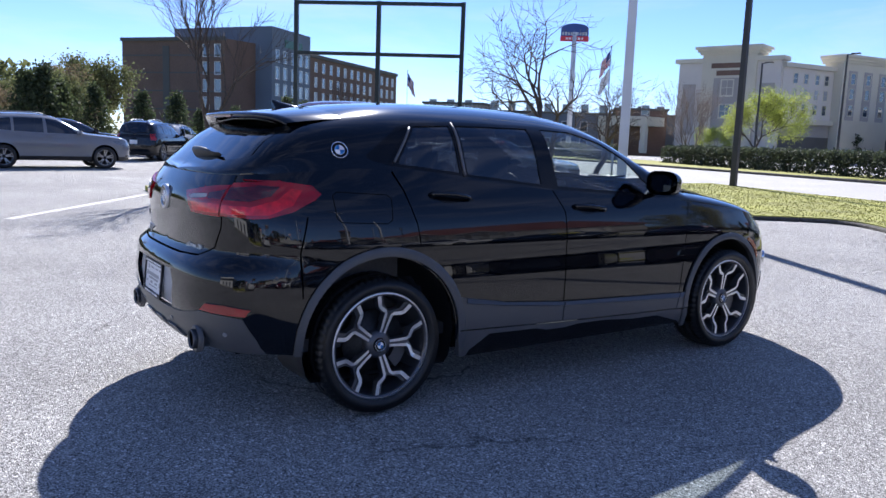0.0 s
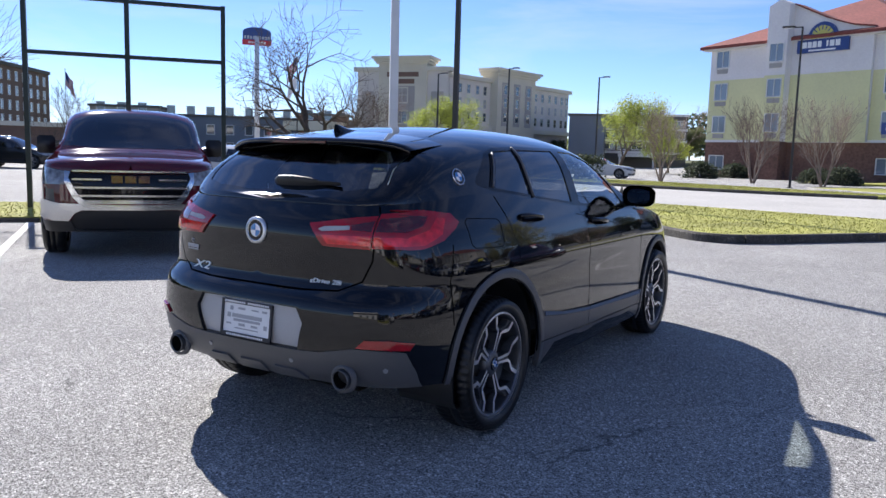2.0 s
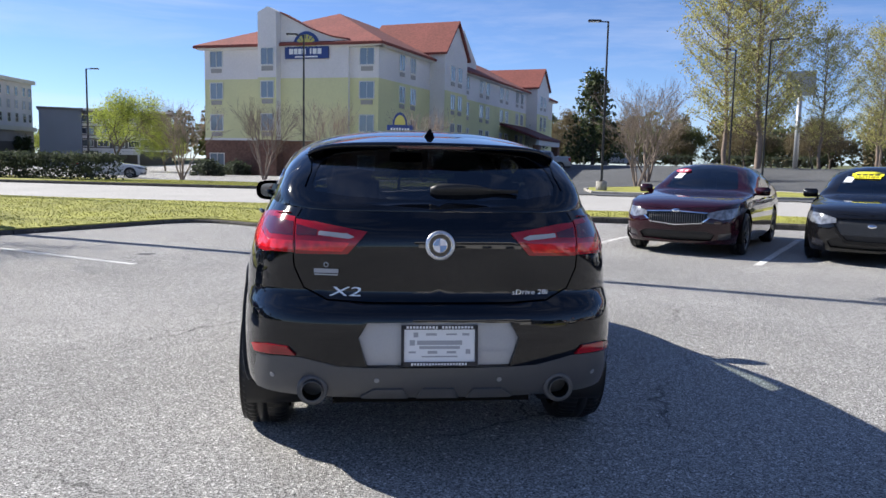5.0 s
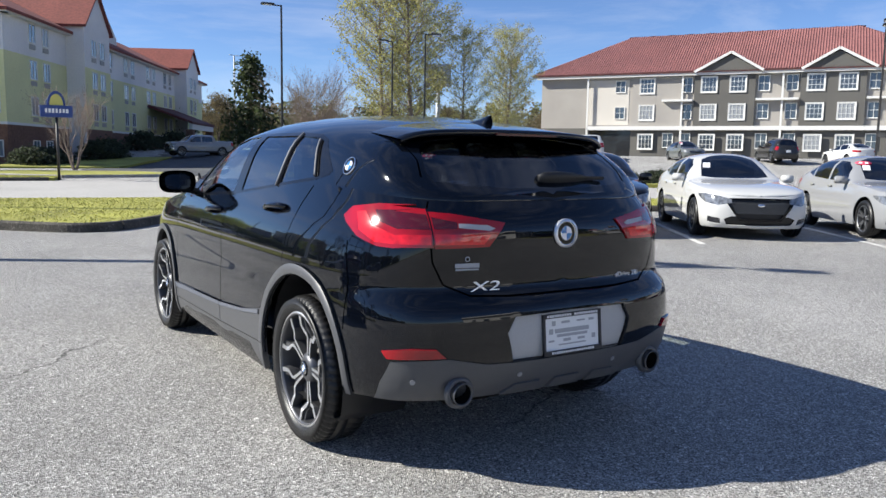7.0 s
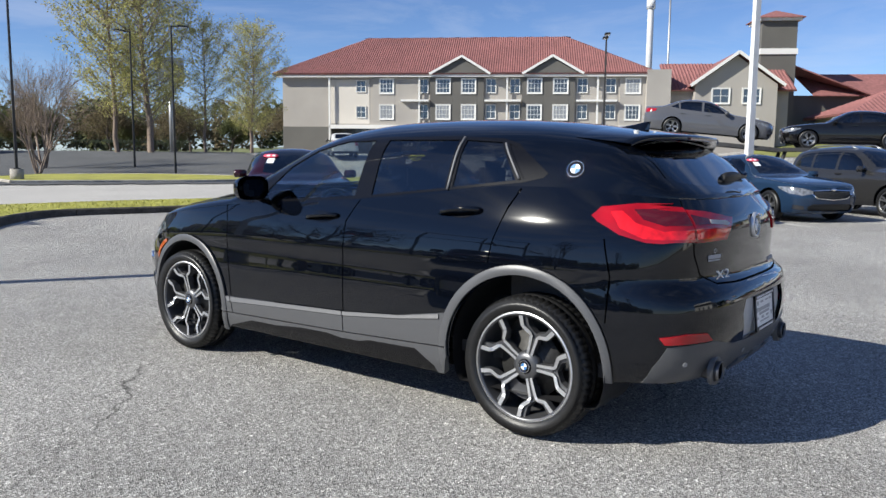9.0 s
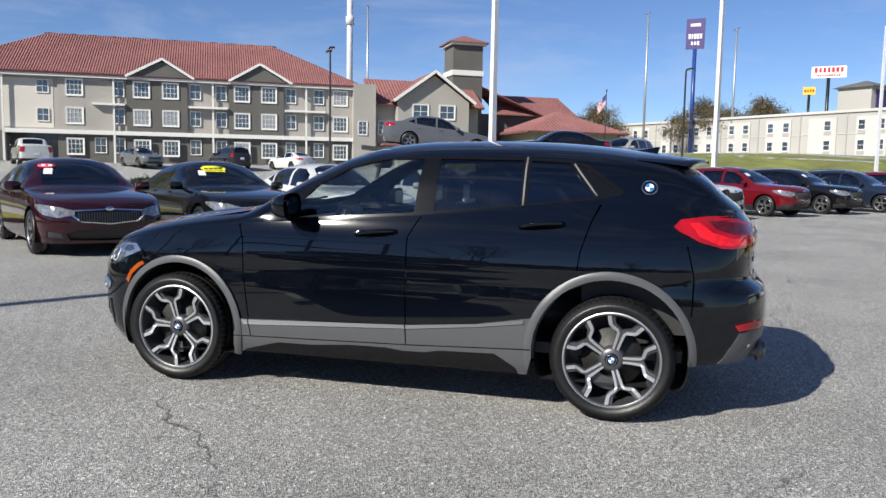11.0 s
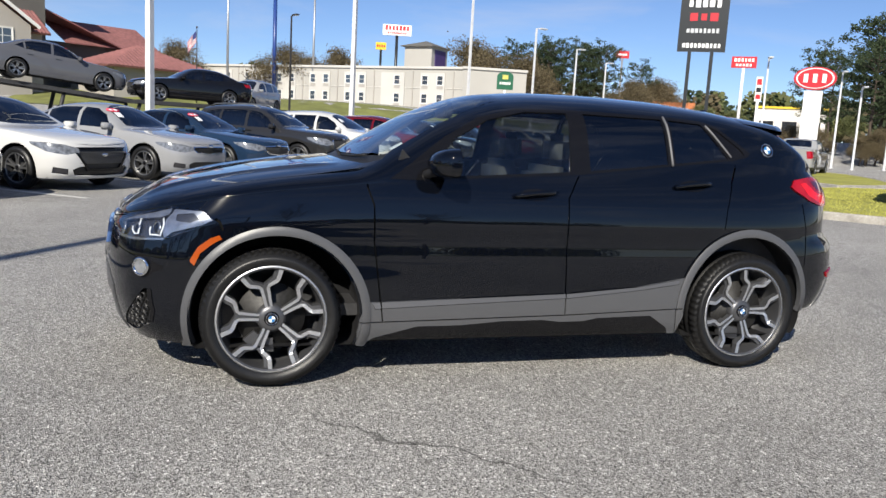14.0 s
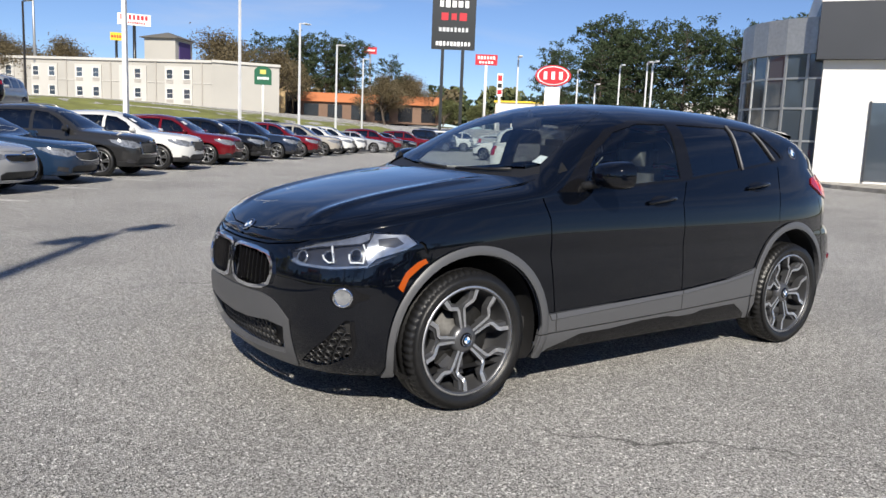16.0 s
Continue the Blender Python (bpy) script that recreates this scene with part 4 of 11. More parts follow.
def islands(chunk):
    """Splits cut pieces into those that hang together."""
    v, nn, tt = chunk
    root = list(range(len(v)))

    def top(i):
        while root[i] != i:
            root[i] = root[root[i]]
            i = root[i]
        return i
    for a, b, c in tt:
        root[top(a)] = top(b)
        root[top(b)] = top(c)
    out = {}
    for t in tt:
        out.setdefault(top(t[0]), []).append(t)
    res = []
    for tris in out.values():
        idx = {i: k for k, i in enumerate(sorted({i for t in tris for i in t}))}
        res.append(([v[i] for i in idx], [nn[i] for i in idx], [[idx[i] for i in t] for t in tris]))
    return res


def build_hero():
    car = thing("parked_hatchback", "glossy black crossover hatchback with grey cladding standing on the lot", "car")
    sk = Skin(HERO)
    paint = []

    def P(name, chunks, mat, lip=0.012, label="", colour=None, parent=car):
        ob = panel(name, chunks, mat, parent, lip, label)
        ob.color = (0.0016, 0.0024, 0.0048, 1)
        return ob
    # outlines: S by (y, z) on the side, R by (x, z) on the tail, F by (x, z) on the nose
    S = lambda pts: [(sk.s_y(y, z), z) for y, z in pts]
    R = lambda pts: [(sk.s_x(x, z, False), z) for x, z in pts]
    F = lambda pts: [(sk.s_x(x, z, True), z) for x, z in pts]
    D = lambda p: dense(p, 0.03)
    st = 0.04
    n = int(sk.len / 0.03)
    bottom = []
    for i in range(n + 1):
        s = sk.len * i / n
        y = sk.plan(s, 0.5)[1]
        z = 0.225 if -0.9 < y < 0.92 else (0.345 - 0.02 * smooth01(-2.0, -1.7, y) if y < 0 else 0.20)
        bottom.append((s, z))
    outline = bottom + [(sk.len * i / n, sk.belt(sk.len * i / n)) for i in range(n, -1, -1)]
    YA, YB = 1.315, -1.325
    hole = lambda yc, zc, r: S(arc(yc, zc, r, -50, 230, 40))
    ringF = S(arc(YA - 0.01, 0.345, 0.445, -14, 194, 40)) + S([(YA - 0.44, 0.20), (YA - 0.40, 0.20)]) + S(arc(YA - 0.01, 0.345, 0.402, 200, -20, 36)) + S([(YA + 0.38, 0.20), (YA + 0.43, 0.20)])
    ringR = S(arc(YB + 0.01, 0.365, 0.455, -14, 194, 40)) + S([(YB - 0.43, 0.22), (YB - 0.395, 0.22)]) + S(arc(YB + 0.01, 0.365, 0.410, 200, -20, 36)) + S([(YB + 0.395, 0.20), (YB + 0.44, 0.20)])
    g = 0.0075
    sd = lambda pts: dense(pts, 0.03, False)
    gaps = [S(sd([(0.905, 1.02), (0.86, 0.90), (0.855, 0.72), (0.815, 0.43), (0.80, 0.325)])),
            S(sd([(-0.25, 1.09), (-0.225, 1.05), (-0.175, 0.96), (-0.172, 0.70), (-0.185, 0.35)])),
            S(sd([(-1.245, 1.17), (-1.20, 1.08), (-1.15, 0.92), (-1.135, 0.815)])),
            S(sd([(0.92, 0.321), (-0.2, 0.345), (-0.90, 0.371)])),
            R(sd([(0.0, 0.757), (0.30, 0.757), (0.47, 0.765), (0.57, 0.81), (0.612, 0.90)])) + R([(0.615, 0.955)]),
            R(sd([(0.602, 1.105), (0.585, 1.135)])),
            S(sd([(-1.70, 0.965), (-1.74, 0.80), (-1.735, 0.60)])),
            S(sd([(1.60, 0.815), (1.58, 0.80), (1.565, 0.76)])),
            F(sd([(0.0, 0.752), (0.30, 0.757), (0.50, 0.785)])) + S(sd([(1.93, 0.832), (1.80, 0.872)]))]
    tail_in = R([(0.304, 1.050), (0.385, 0.958), (0.603, 0.953), (0.603, 1.092), (0.517, 1.084)])
    lit_in = R([(0.375, 1.006), (0.600, 1.010), (0.600, 0.968), (0.407, 0.968)])
    dark_in = R([(0.515, 1.030), (0.511, 1.052), (0.600, 1.072), (0.600, 1.028)])
    lit_out = R([(0.614, 1.006), (0.70, 1.006)]) + S([(-1.93, 1.002), (-1.82, 1.035), (-1.755, 1.085), (-1.705, 1.080), (-1.76, 1.012), (-1.86, 0.970), (-1.93, 0.967)]) + R([(0.70, 0.968), (0.614, 0.968)])
    dark_out = R([(0.614, 1.026), (0.70, 1.026)]) + S([(-1.93, 1.024), (-1.845, 1.050), (-1.80, 1.092), (-1.93, 1.098)]) + R([(0.70, 1.092), (0.614, 1.080)])
    tail_out = R([(0.607, 0.957), (0.70, 0.957)]) + S([(-1.93, 0.952), (-1.87, 0.955), (-1.76, 0.985), (-1.66, 1.035), (-1.625, 1.062), (-1.66, 1.10), (-1.80, 1.118), (-1.93, 1.118)]) + R([(0.70, 1.112), (0.608, 1.101)])
    rear_clear = R([(0.357, 1.028), (0.386, 1.040), (0.504, 1.048), (0.508, 1.032), (0.379, 1.020)])
    bandw = [(0.0, 0.492), (0.303, 0.492), (0.338, 0.616), (0.301, 0.680), (0.0, 0.686)]
    bumper_grey = R([(-0.0, 0.30), (-0.0, 0.49), (0.303, 0.49), (0.42, 0.495), (0.50, 0.512), (0.58, 0.528), (0.66, 0.526), (0.74, 0.520)]) + S([(-1.985, 0.512), (-1.93, 0.42), (-1.87, 0.335), (-1.86, 0.30)])
    plate_back = R(bandw)
    reflector = R([(0.595, 0.536), (0.72, 0.530)]) + S([(-1.975, 0.525), (-1.955, 0.555)]) + R([(0.72, 0.572), (0.632, 0.570)])
    vents = [R([(0.0, 0.352), (0.0, 0.398), (0.065, 0.398), (0.09, 0.352)]), R([(0.125, 0.352), (0.15, 0.396), (0.272, 0.394), (0.325, 0.358), (0.32, 0.350)])]
    head = F([(0.464, 0.752), (0.49, 0.718), (0.556, 0.690), (0.698, 0.688)]) + S([(1.834, 0.702), (1.707, 0.757), (1.605, 0.808), (1.66, 0.853), (1.797, 0.855)]) + F([(0.671, 0.824), (0.544, 0.779)])
    brow = F([(0.490, 0.756), (0.60, 0.800), (0.671, 0.820)]) + S([(1.797, 0.851), (1.809, 0.826), (1.846, 0.808)]) + F([(0.611, 0.786)])
    shell = S([(1.784, 0.850), (1.656, 0.848), (1.613, 0.808), (1.664, 0.782), (1.797, 0.744), (1.832, 0.712), (1.824, 0.80)])
    lampbox = S([(1.775, 0.828), (1.70, 0.838), (1.672, 0.810), (1.715, 0.792), (1.78, 0.798)])
    foot = F([(0.50, 0.708), (0.556, 0.694), (0.698, 0.692)]) + S([(1.834, 0.706), (1.832, 0.714)]) + F([(0.70, 0.702), (0.565, 0.706), (0.52, 0.722)])
    kidney = F([(0.012, 0.722), (0.014, 0.62), (0.03, 0.565), (0.09, 0.545), (0.21, 0.543), (0.33, 0.556), (0.395, 0.582), (0.418, 0.635), (0.405, 0.685), (0.355, 0.728), (0.24, 0.738), (0.06, 0.738)])
    kid_in = F([(0.027, 0.710), (0.030, 0.625), (0.046, 0.580), (0.10, 0.562), (0.21, 0.560), (0.318, 0.571), (0.378, 0.594), (0.400, 0.635), (0.388, 0.678), (0.345, 0.713), (0.24, 0.723), (0.06, 0.723)])
    front_grey = F([(0.0, 0.205), (0.0, 0.525), (0.327, 0.534), (0.40, 0.522), (0.446, 0.500), (0.515, 0.440), (0.50, 0.26), (0.47, 0.205)])
    intake = F([(-0.0, 0.240), (-0.0, 0.385), (0.20, 0.395), (0.363, 0.412), (0.478, 0.400), (0.445, 0.268), (0.308, 0.256)])
    side_intake = F([(0.523, 0.245), (0.60, 0.236), (0.66, 0.250)]) + S([(1.879, 0.304), (1.868, 0.36), (1.885, 0.468), (1.919, 0.470)]) + F([(0.686, 0.380), (0.60, 0.308)])
    fin = S([(1.893, 0.30), (1.879, 0.304), (1.868, 0.36), (1.885, 0.468), (1.903, 0.468), (1.888, 0.36)])
    fog = [(sk.s_x(0.745, 0.572, True) + 0.038 * math.cos(a * 0.3307), 0.572 + 0.038 * math.sin(a * 0.3307)) for a in range(19)]
    fogb = [(sk.s_x(0.755, 0.575, True) + (0.062 + 0.05 * (a in (9, 10))) * math.cos(a * 0.3307) + 0.012, 0.575 + 0.055 * math.sin(a * 0.3307)) for a in range(19)]
    amber = S([(1.712, 0.616), (1.691, 0.594), (1.662, 0.656), (1.60, 0.705), (1.568, 0.722), (1.580, 0.740), (1.62, 0.724), (1.675, 0.682)])
    clad = S([(0.88, 0.425), (0.4, 0.441), (-0.2, 0.462), (-0.6, 0.495), (-0.90, 0.545), (-0.90, 0.375), (-0.2, 0.349), (0.92, 0.325)])
    cladl = S([(0.86, 0.425), (0.4, 0.441), (-0.2, 0.462), (-0.6, 0.495), (-0.86, 0.535), (-0.86, 0.512), (-0.6, 0.478), (-0.2, 0.440), (0.4, 0.415), (0.84, 0.395)])
    sill = S([(0.92, 0.318), (-0.2, 0.342), (-0.90, 0.368), (-0.90, 0.215), (0.92, 0.215)])
    sillb = S([(0.84, 0.240), (0.62, 0.298), (0.40, 0.300), (0.16, 0.318), (-0.06, 0.320), (-0.16, 0.308), (-0.30, 0.310), (-0.38, 0.326), (-0.70, 0.334), (-0.82, 0.26), (-0.84, 0.21), (0.88, 0.21)])
    fdoor = S([(0.905, 1.02), (0.86, 0.90), (0.855, 0.72), (0.815, 0.43), (0.80, 0.325), (-0.185, 0.35), (-0.172, 0.70), (-0.175, 0.96), (-0.225, 1.05), (-0.25, 1.12), (0.9, 1.12)])
    rdoor = S([(-0.25, 1.12), (-0.225, 1.05), (-0.175, 0.96), (-0.172, 0.70), (-0.185, 0.35), (-0.9, 0.37), (-1.0, 0.70), (-1.135, 0.815), (-1.15, 0.92), (-1.20, 1.08), (-1.245, 1.25)])
    gate = R([(0.0, 0.757), (0.30, 0.757), (0.47, 0.765), (0.57, 0.81), (0.612, 0.90), (0.612, 1.10), (0.58, 1.16), (0.0, 1.2)])
    rbump = R([(0.0, 0.2), (0.0, 0.757), (0.30, 0.757), (0.47, 0.765), (0.57, 0.81), (0.612, 0.90), (0.612, 0.955)]) + S([(-1.70, 0.96), (-1.74, 0.80), (-1.735, 0.2)])
    fbump = F([(0.0, 0.1), (0.0, 0.752), (0.30, 0.757), (0.50, 0.785)]) + S([(1.93, 0.832), (1.60, 0.815), (1.565, 0.74), (1.6, 0.3), (1.65, 0.1)])
    regs = [(None, D(hole(YA, 0.345, 0.400)), 0), (None, D(hole(YB, 0.365, 0.408)), 0)]
    regs += [("gap", strip(l, g), -0.014) for l in gaps]
    regs += [("sill_insert", D(sillb), 0.004), ("flare_front", D(ringF), 0.012), ("flare_rear", D(ringR), 0.012), ("door_strip", D(cladl), 0.014), ("door_cladding", D(clad), 0.008), ("sill", D(sill), 0.006),
             ("reverse_lamp", D(rear_clear), 0.010), ("lit_in", D(lit_in), 0.009), ("dark_in", D(dark_in), 0.009), ("lit_out", D(lit_out), 0.009), ("dark_out", D(dark_out), 0.009), ("tail_lamp_inner", D(tail_in), 0.008), ("tail_lamp", D(tail_out), 0.008), ("reflector", D(reflector), 0.010), ("plate_panel", D(plate_back), -0.02),
             ("vent", D(vents[0]), 0.014), ("vent_side", D(vents[1]), 0.014), ("rear_valance", D(bumper_grey), 0.004),
             ("lamp_box", D(lampbox), -0.016), ("lamp_foot", D(foot), -0.006), ("lamp_brow", D(brow), -0.008), ("lamp_shell", D(shell), -0.010), ("headlamp", D(head), -0.030), ("grille", D(kid_in), -0.03), ("grille_frame", D(kidney), 0.012), ("intake", D(intake), -0.05), ("bumper_insert", D(front_grey), 0.006),
             ("intake_fin", D(fin), 0.004), ("side_intake", D(side_intake), -0.03), ("fog_lamp", fog, 0.008), ("fog_bezel", fogb, -0.006), ("marker", D(amber), 0.006)]
    regs += [("front_door", D(fdoor), 0), ("rear_door", D(rdoor), 0), ("tailgate", D(gate), 0), ("rear_bumper", D(rbump), 0), ("front_bumper", D(fbump), 0)]
    W = cut(sk.wall, outline, wall_grid(sk, st), regs, st, flip=False)
    # a raised crease along the doors and a scoop over the sill, by shifting the skin
    both = lambda k: [(*W[k], False), (*W[k], True)]
    one = lambda k, mir: [(*W[k], mir)]
    paintL = M_PAINT

    def crown(k, mir, yc, zc, r):
        """An arch trim whose outer normals tilt outwards, so that it shades like a chamfer."""
        v, nn, tt = W[k]
        out = []
        for p, q in zip(v, nn):
            d = Vector((0, p.y - yc, p.z - zc))
            out.append((q + d.normalized() * (0.20 + 16.0 * max(-0.022, min(0.022, d.length - r)))).normalized())
        return [(v, out, tt, mir)]
    for k in ("tailgate", "rear_bumper", "front_bumper"):
        P(k, both(k), paintL)
    for mir in (False, True):
        P("front_door", one("front_door", mir), paintL)
        P("rear_door", one("rear_door", mir), paintL)
        bv, bn, bt = W["body"]
        for c in islands((bv, bn, [t for t in bt if max(abs(bv[i].x) for i in t) > 0.002])):
            if sum((c[0][t[1]] - c[0][t[0]]).cross(c[0][t[2]] - c[0][t[0]]).length for t in c[2]) < 8e-4:
                continue
            y = sum(v.y for v in c[0]) / len(c[0])
            P("front_fender" if y > 0.9 else "rear_quarter" if y < -1.0 else "door_sill", [(*c, mir)], paintL, 0.004)
        for c in islands(W["gap"]):
            P("gap_strip", [(*c, mir)], M_DARK, 0)
        P("wheel_arch_trim", crown("flare_front", mir, YA - 0.01, 0.345, 0.425), M_CLAD, 0.03, "matt grey wheel arch trim")
        P("wheel_arch_trim", crown("flare_rear", mir, YB + 0.01, 0.365, 0.434), M_CLAD, 0.03, "matt grey wheel arch trim")
        # no chamfer is built here: the strip's normals tilt up to brighten it
        v, nn, tt = W["door_strip"]
        P("door_strip", [(v, [(q + Vector((0, 0, 0.75))).normalized() for q in nn], tt, mir)], M_CLAD, 0.01, "satin grey door strip with a chamfered top")
        P("door_cladding", one("door_cladding", mir), M_CLAD, 0.02, "matt grey door cladding")
        P("sill", one("sill", mir), M_CLAD, 0.02, "matt grey sill")
        P("sill_insert", one("sill_insert", mir), M_GLOSSB, 0.02)
        tl = P("tail_lamp", one("tail_lamp", mir), M_RED, 0.02, "bright red tail lamp")
        P("lamp_section", one("tail_lamp_inner", mir), M_RED, 0.02, "red lamp section on the tailgate", parent=tl)
        P("reverse_lamp", one("reverse_lamp", mir), M_PANEL, 0.01, "clear reversing lamp", parent=tl)
        for k, mt in (("lit_in", M_REDB), ("dark_in", M_REDD), ("lit_out", M_REDB), ("dark_out", M_REDD)):
            P("light_bar" if mt == M_REDB else "dark_section", one(k, mir), mt, 0.004, parent=tl)
        P("reflector", one("reflector", mir), M_RED, 0.01, "red reflector")
        hl = P("headlamp", one("headlamp", mir), M_LENSD, 0.03, "clear headlamp with dark inside and white light tubes")
        P("lamp_brow", one("lamp_brow", mir), M_LENS, 0.012, "silver lamp brow", parent=hl)
        P("lamp_shell", one("lamp_shell", mir), M_LENS, 0.012, "silver reflector", parent=hl)
        P("lamp_box", one("lamp_box", mir), M_LENSD, 0.012, parent=hl)
        P("lamp_foot", one("lamp_foot", mir), M_LENS, 0.012, parent=hl)
        cover = []
        for k, off in (("headlamp", 0.032), ("lamp_brow", 0.010), ("lamp_shell", 0.012), ("lamp_box", 0.018), ("lamp_foot", 0.008)):
            v, nn, tt = W[k]
            cover.append(([p + q * off for p, q in zip(v, nn)], nn, tt, mir))
        P("lens_cover", cover, M_LENSC, 0.0, "clear lens cover", parent=hl)
        P("intake_fin", one("intake_fin", mir), M_GLOSSB, 0.03)
        P("fog_lamp", one("fog_lamp", mir), M_LAMPF, 0.02, "round clear fog lamp")
        P("fog_bezel", one("fog_bezel", mir), M_GLOSSB, 0.0)
        P("side_intake", one("side_intake", mir), M_BLACKP, 0.0, "black honeycomb side intake")
        P("side_marker", one("marker", mir), M_AMBER, 0.01, "amber side marker")
        P("grille", one("grille", mir), M_DARK, 0.0)
        P("grille_frame", one("grille_frame", mir), M_CHROME, 0.03, "chrome grille surround")
        P("bumper_vent", one("vent", mir), M_CLAD, 0.01)
        P("bumper_vent", one("vent_side", mir), M_CLAD, 0.01)
    P("plate_panel", both("plate_panel"), M_PANEL, 0.0, "light grey plate panel")
    P("rear_valance", both("rear_valance"), M_CLAD, 0.02, "matt grey rear valance")
    P("intake", both("intake"), M_BLACKP, 0.0, "black lower intake")
    P("bumper_insert", both("bumper_insert"), M_CLAD, 0.03, "matt grey front bumper insert")

    # above the belt
    U = lambda pts: [(y, sk.q_z(y, z)) for y, z in dense(pts, 0.03)]
    T = lambda pts: [(y, sk.q_x(x, y)) for x, y in dense(pts, 0.03)]
    # side glass outlines: (y, z)
    fwin = U([(0.60, 1.055), (0.52, 1.048), (-0.195, 1.098), (-0.215, 1.405), (0.02, 1.400), (0.24, 1.345), (0.42, 1.245)])
    rwin = U([(-0.315, 1.108), (-0.80, 1.160), (-0.80, 1.405), (-0.315, 1.408)])
    qwin = U([(-0.845, 1.166), (-1.20, 1.208), (-1.06, 1.392), (-0.845, 1.404)])
    twin = U([(-1.245, 1.212), (-1.325, 1.232), (-1.30, 1.262), (-1.15, 1.368), (-1.105, 1.385)])
    dlo = U([(0.78, 1.030), (0.64, 1.028), (-0.22, 1.082), (-1.24, 1.198), (-1.345, 1.222), (-1.365, 1.243), (-1.33, 1.268), (-1.16, 1.385), (-1.06, 1.410), (-0.8, 1.424), (-0.2, 1.424), (0.06, 1.414), (0.28, 1.358), (0.48, 1.245)])
    shield = T([(0.0, 0.895), (0.35, 0.87), (0.60, 0.80), (0.66, 0.745), (0.60, 0.50), (0.53, 0.24), (0.47, 0.115), (0.30, 0.085), (0.0, 0.075)])
    cowl = T([(0.0, 0.975), (0.40, 0.955), (0.66, 0.88), (0.72, 0.80), (0.66, 0.745), (0.60, 0.80), (0.35, 0.87), (0.0, 0.895)])
    rglass = T([(0.0, -1.700), (0.30, -1.70), (0.46, -1.70), (0.515, -1.75), (0.545, -1.86), (0.53, -1.905), (0.40, -1.955), (0.20, -1.985), (0.0, -1.99)])
    hoodp = T([(0.0, 0.978), (0.40, 0.960), (0.67, 0.885), (0.735, 0.80), (0.742, 1.2), (0.725, 1.5), (0.66, 1.75), (0.56, 1.905), (0.40, 2.01), (0.20, 2.062), (0.0, 2.075)])
    hgap = strip(T([(0.742, 0.85)]) + [(y, sk.q_x(x, y)) for x, y in dense([(0.742, 1.2), (0.725, 1.5), (0.66, 1.75), (0.56, 1.905), (0.40, 2.01), (0.20, 2.062), (0.0, 2.075)], 0.03, False)], 0.007)
    rgap = strip([(y, sk.q_x(x, y)) for x, y in dense([(0.595, -1.60), (0.555, -1.70), (0.553, -1.80), (0.575, -1.87)], 0.03, False)], 0.007)
    m = 160
    tout = [(sk.ybr + (sk.ybf - sk.ybr) * i / m, 0.0) for i in range(m + 1)] + [(sk.ybr + (sk.ybf - sk.ybr) * i / m, 1.0) for i in range(m, -1, -1)]
    tregs = [("front_window", fwin, -0.004), ("rear_window", rwin, -0.004), ("quarter_window", qwin, -0.004), ("fixed_window", twin, -0.004), ("window_frame", dlo, 0.001),
             ("windscreen", shield, 0.001), ("cowl", cowl, -0.012), ("rear_glass", rglass, -0.003), ("gap", hgap, -0.012), ("gap", rgap, -0.012), ("bonnet", hoodp, 0.0)]
    G = cut(sk.top, tout, top_grid(sk, 0.045), tregs, 0.045)
    b2 = lambda k: [(*G[k], False), (*G[k], True)]
    P("bonnet", b2("bonnet"), paintL, 0.003, "black bonnet with two raised creases")
    P("roof", b2("body"), paintL, 0.003)
    P("windscreen", b2("windscreen"), M_GLASSW, 0.0, "clear windscreen")
    P("rear_glass", b2("rear_glass"), M_GLASST, 0.0, "dark tinted rear window")
    P("cowl", b2("cowl"), M_BLACKP, 0.0)
    for mir in (False, True):
        o = lambda k: [(*G[k], mir)]
        for c in islands(G["gap"]):
            P("gap_strip", [(*c, mir)], M_DARK, 0.0)
        P("front_window", o("front_window"), M_GLASS, 0.0, "clear front door glass")
        P("rear_window", o("rear_window"), M_GLASST, 0.0, "dark tinted rear door glass")
        P("quarter_window", o("quarter_window"), M_GLASST, 0.0, "dark tinted quarter glass")
        P("fixed_window", o("fixed_window"), M_GLOSSB, 0.0)
        P("window_frame", o("window_frame"), M_GLOSSB, 0.008, "gloss black window frame")
    hero_details(car, sk)
    return car, sk

hero, hero_skin = build_hero()


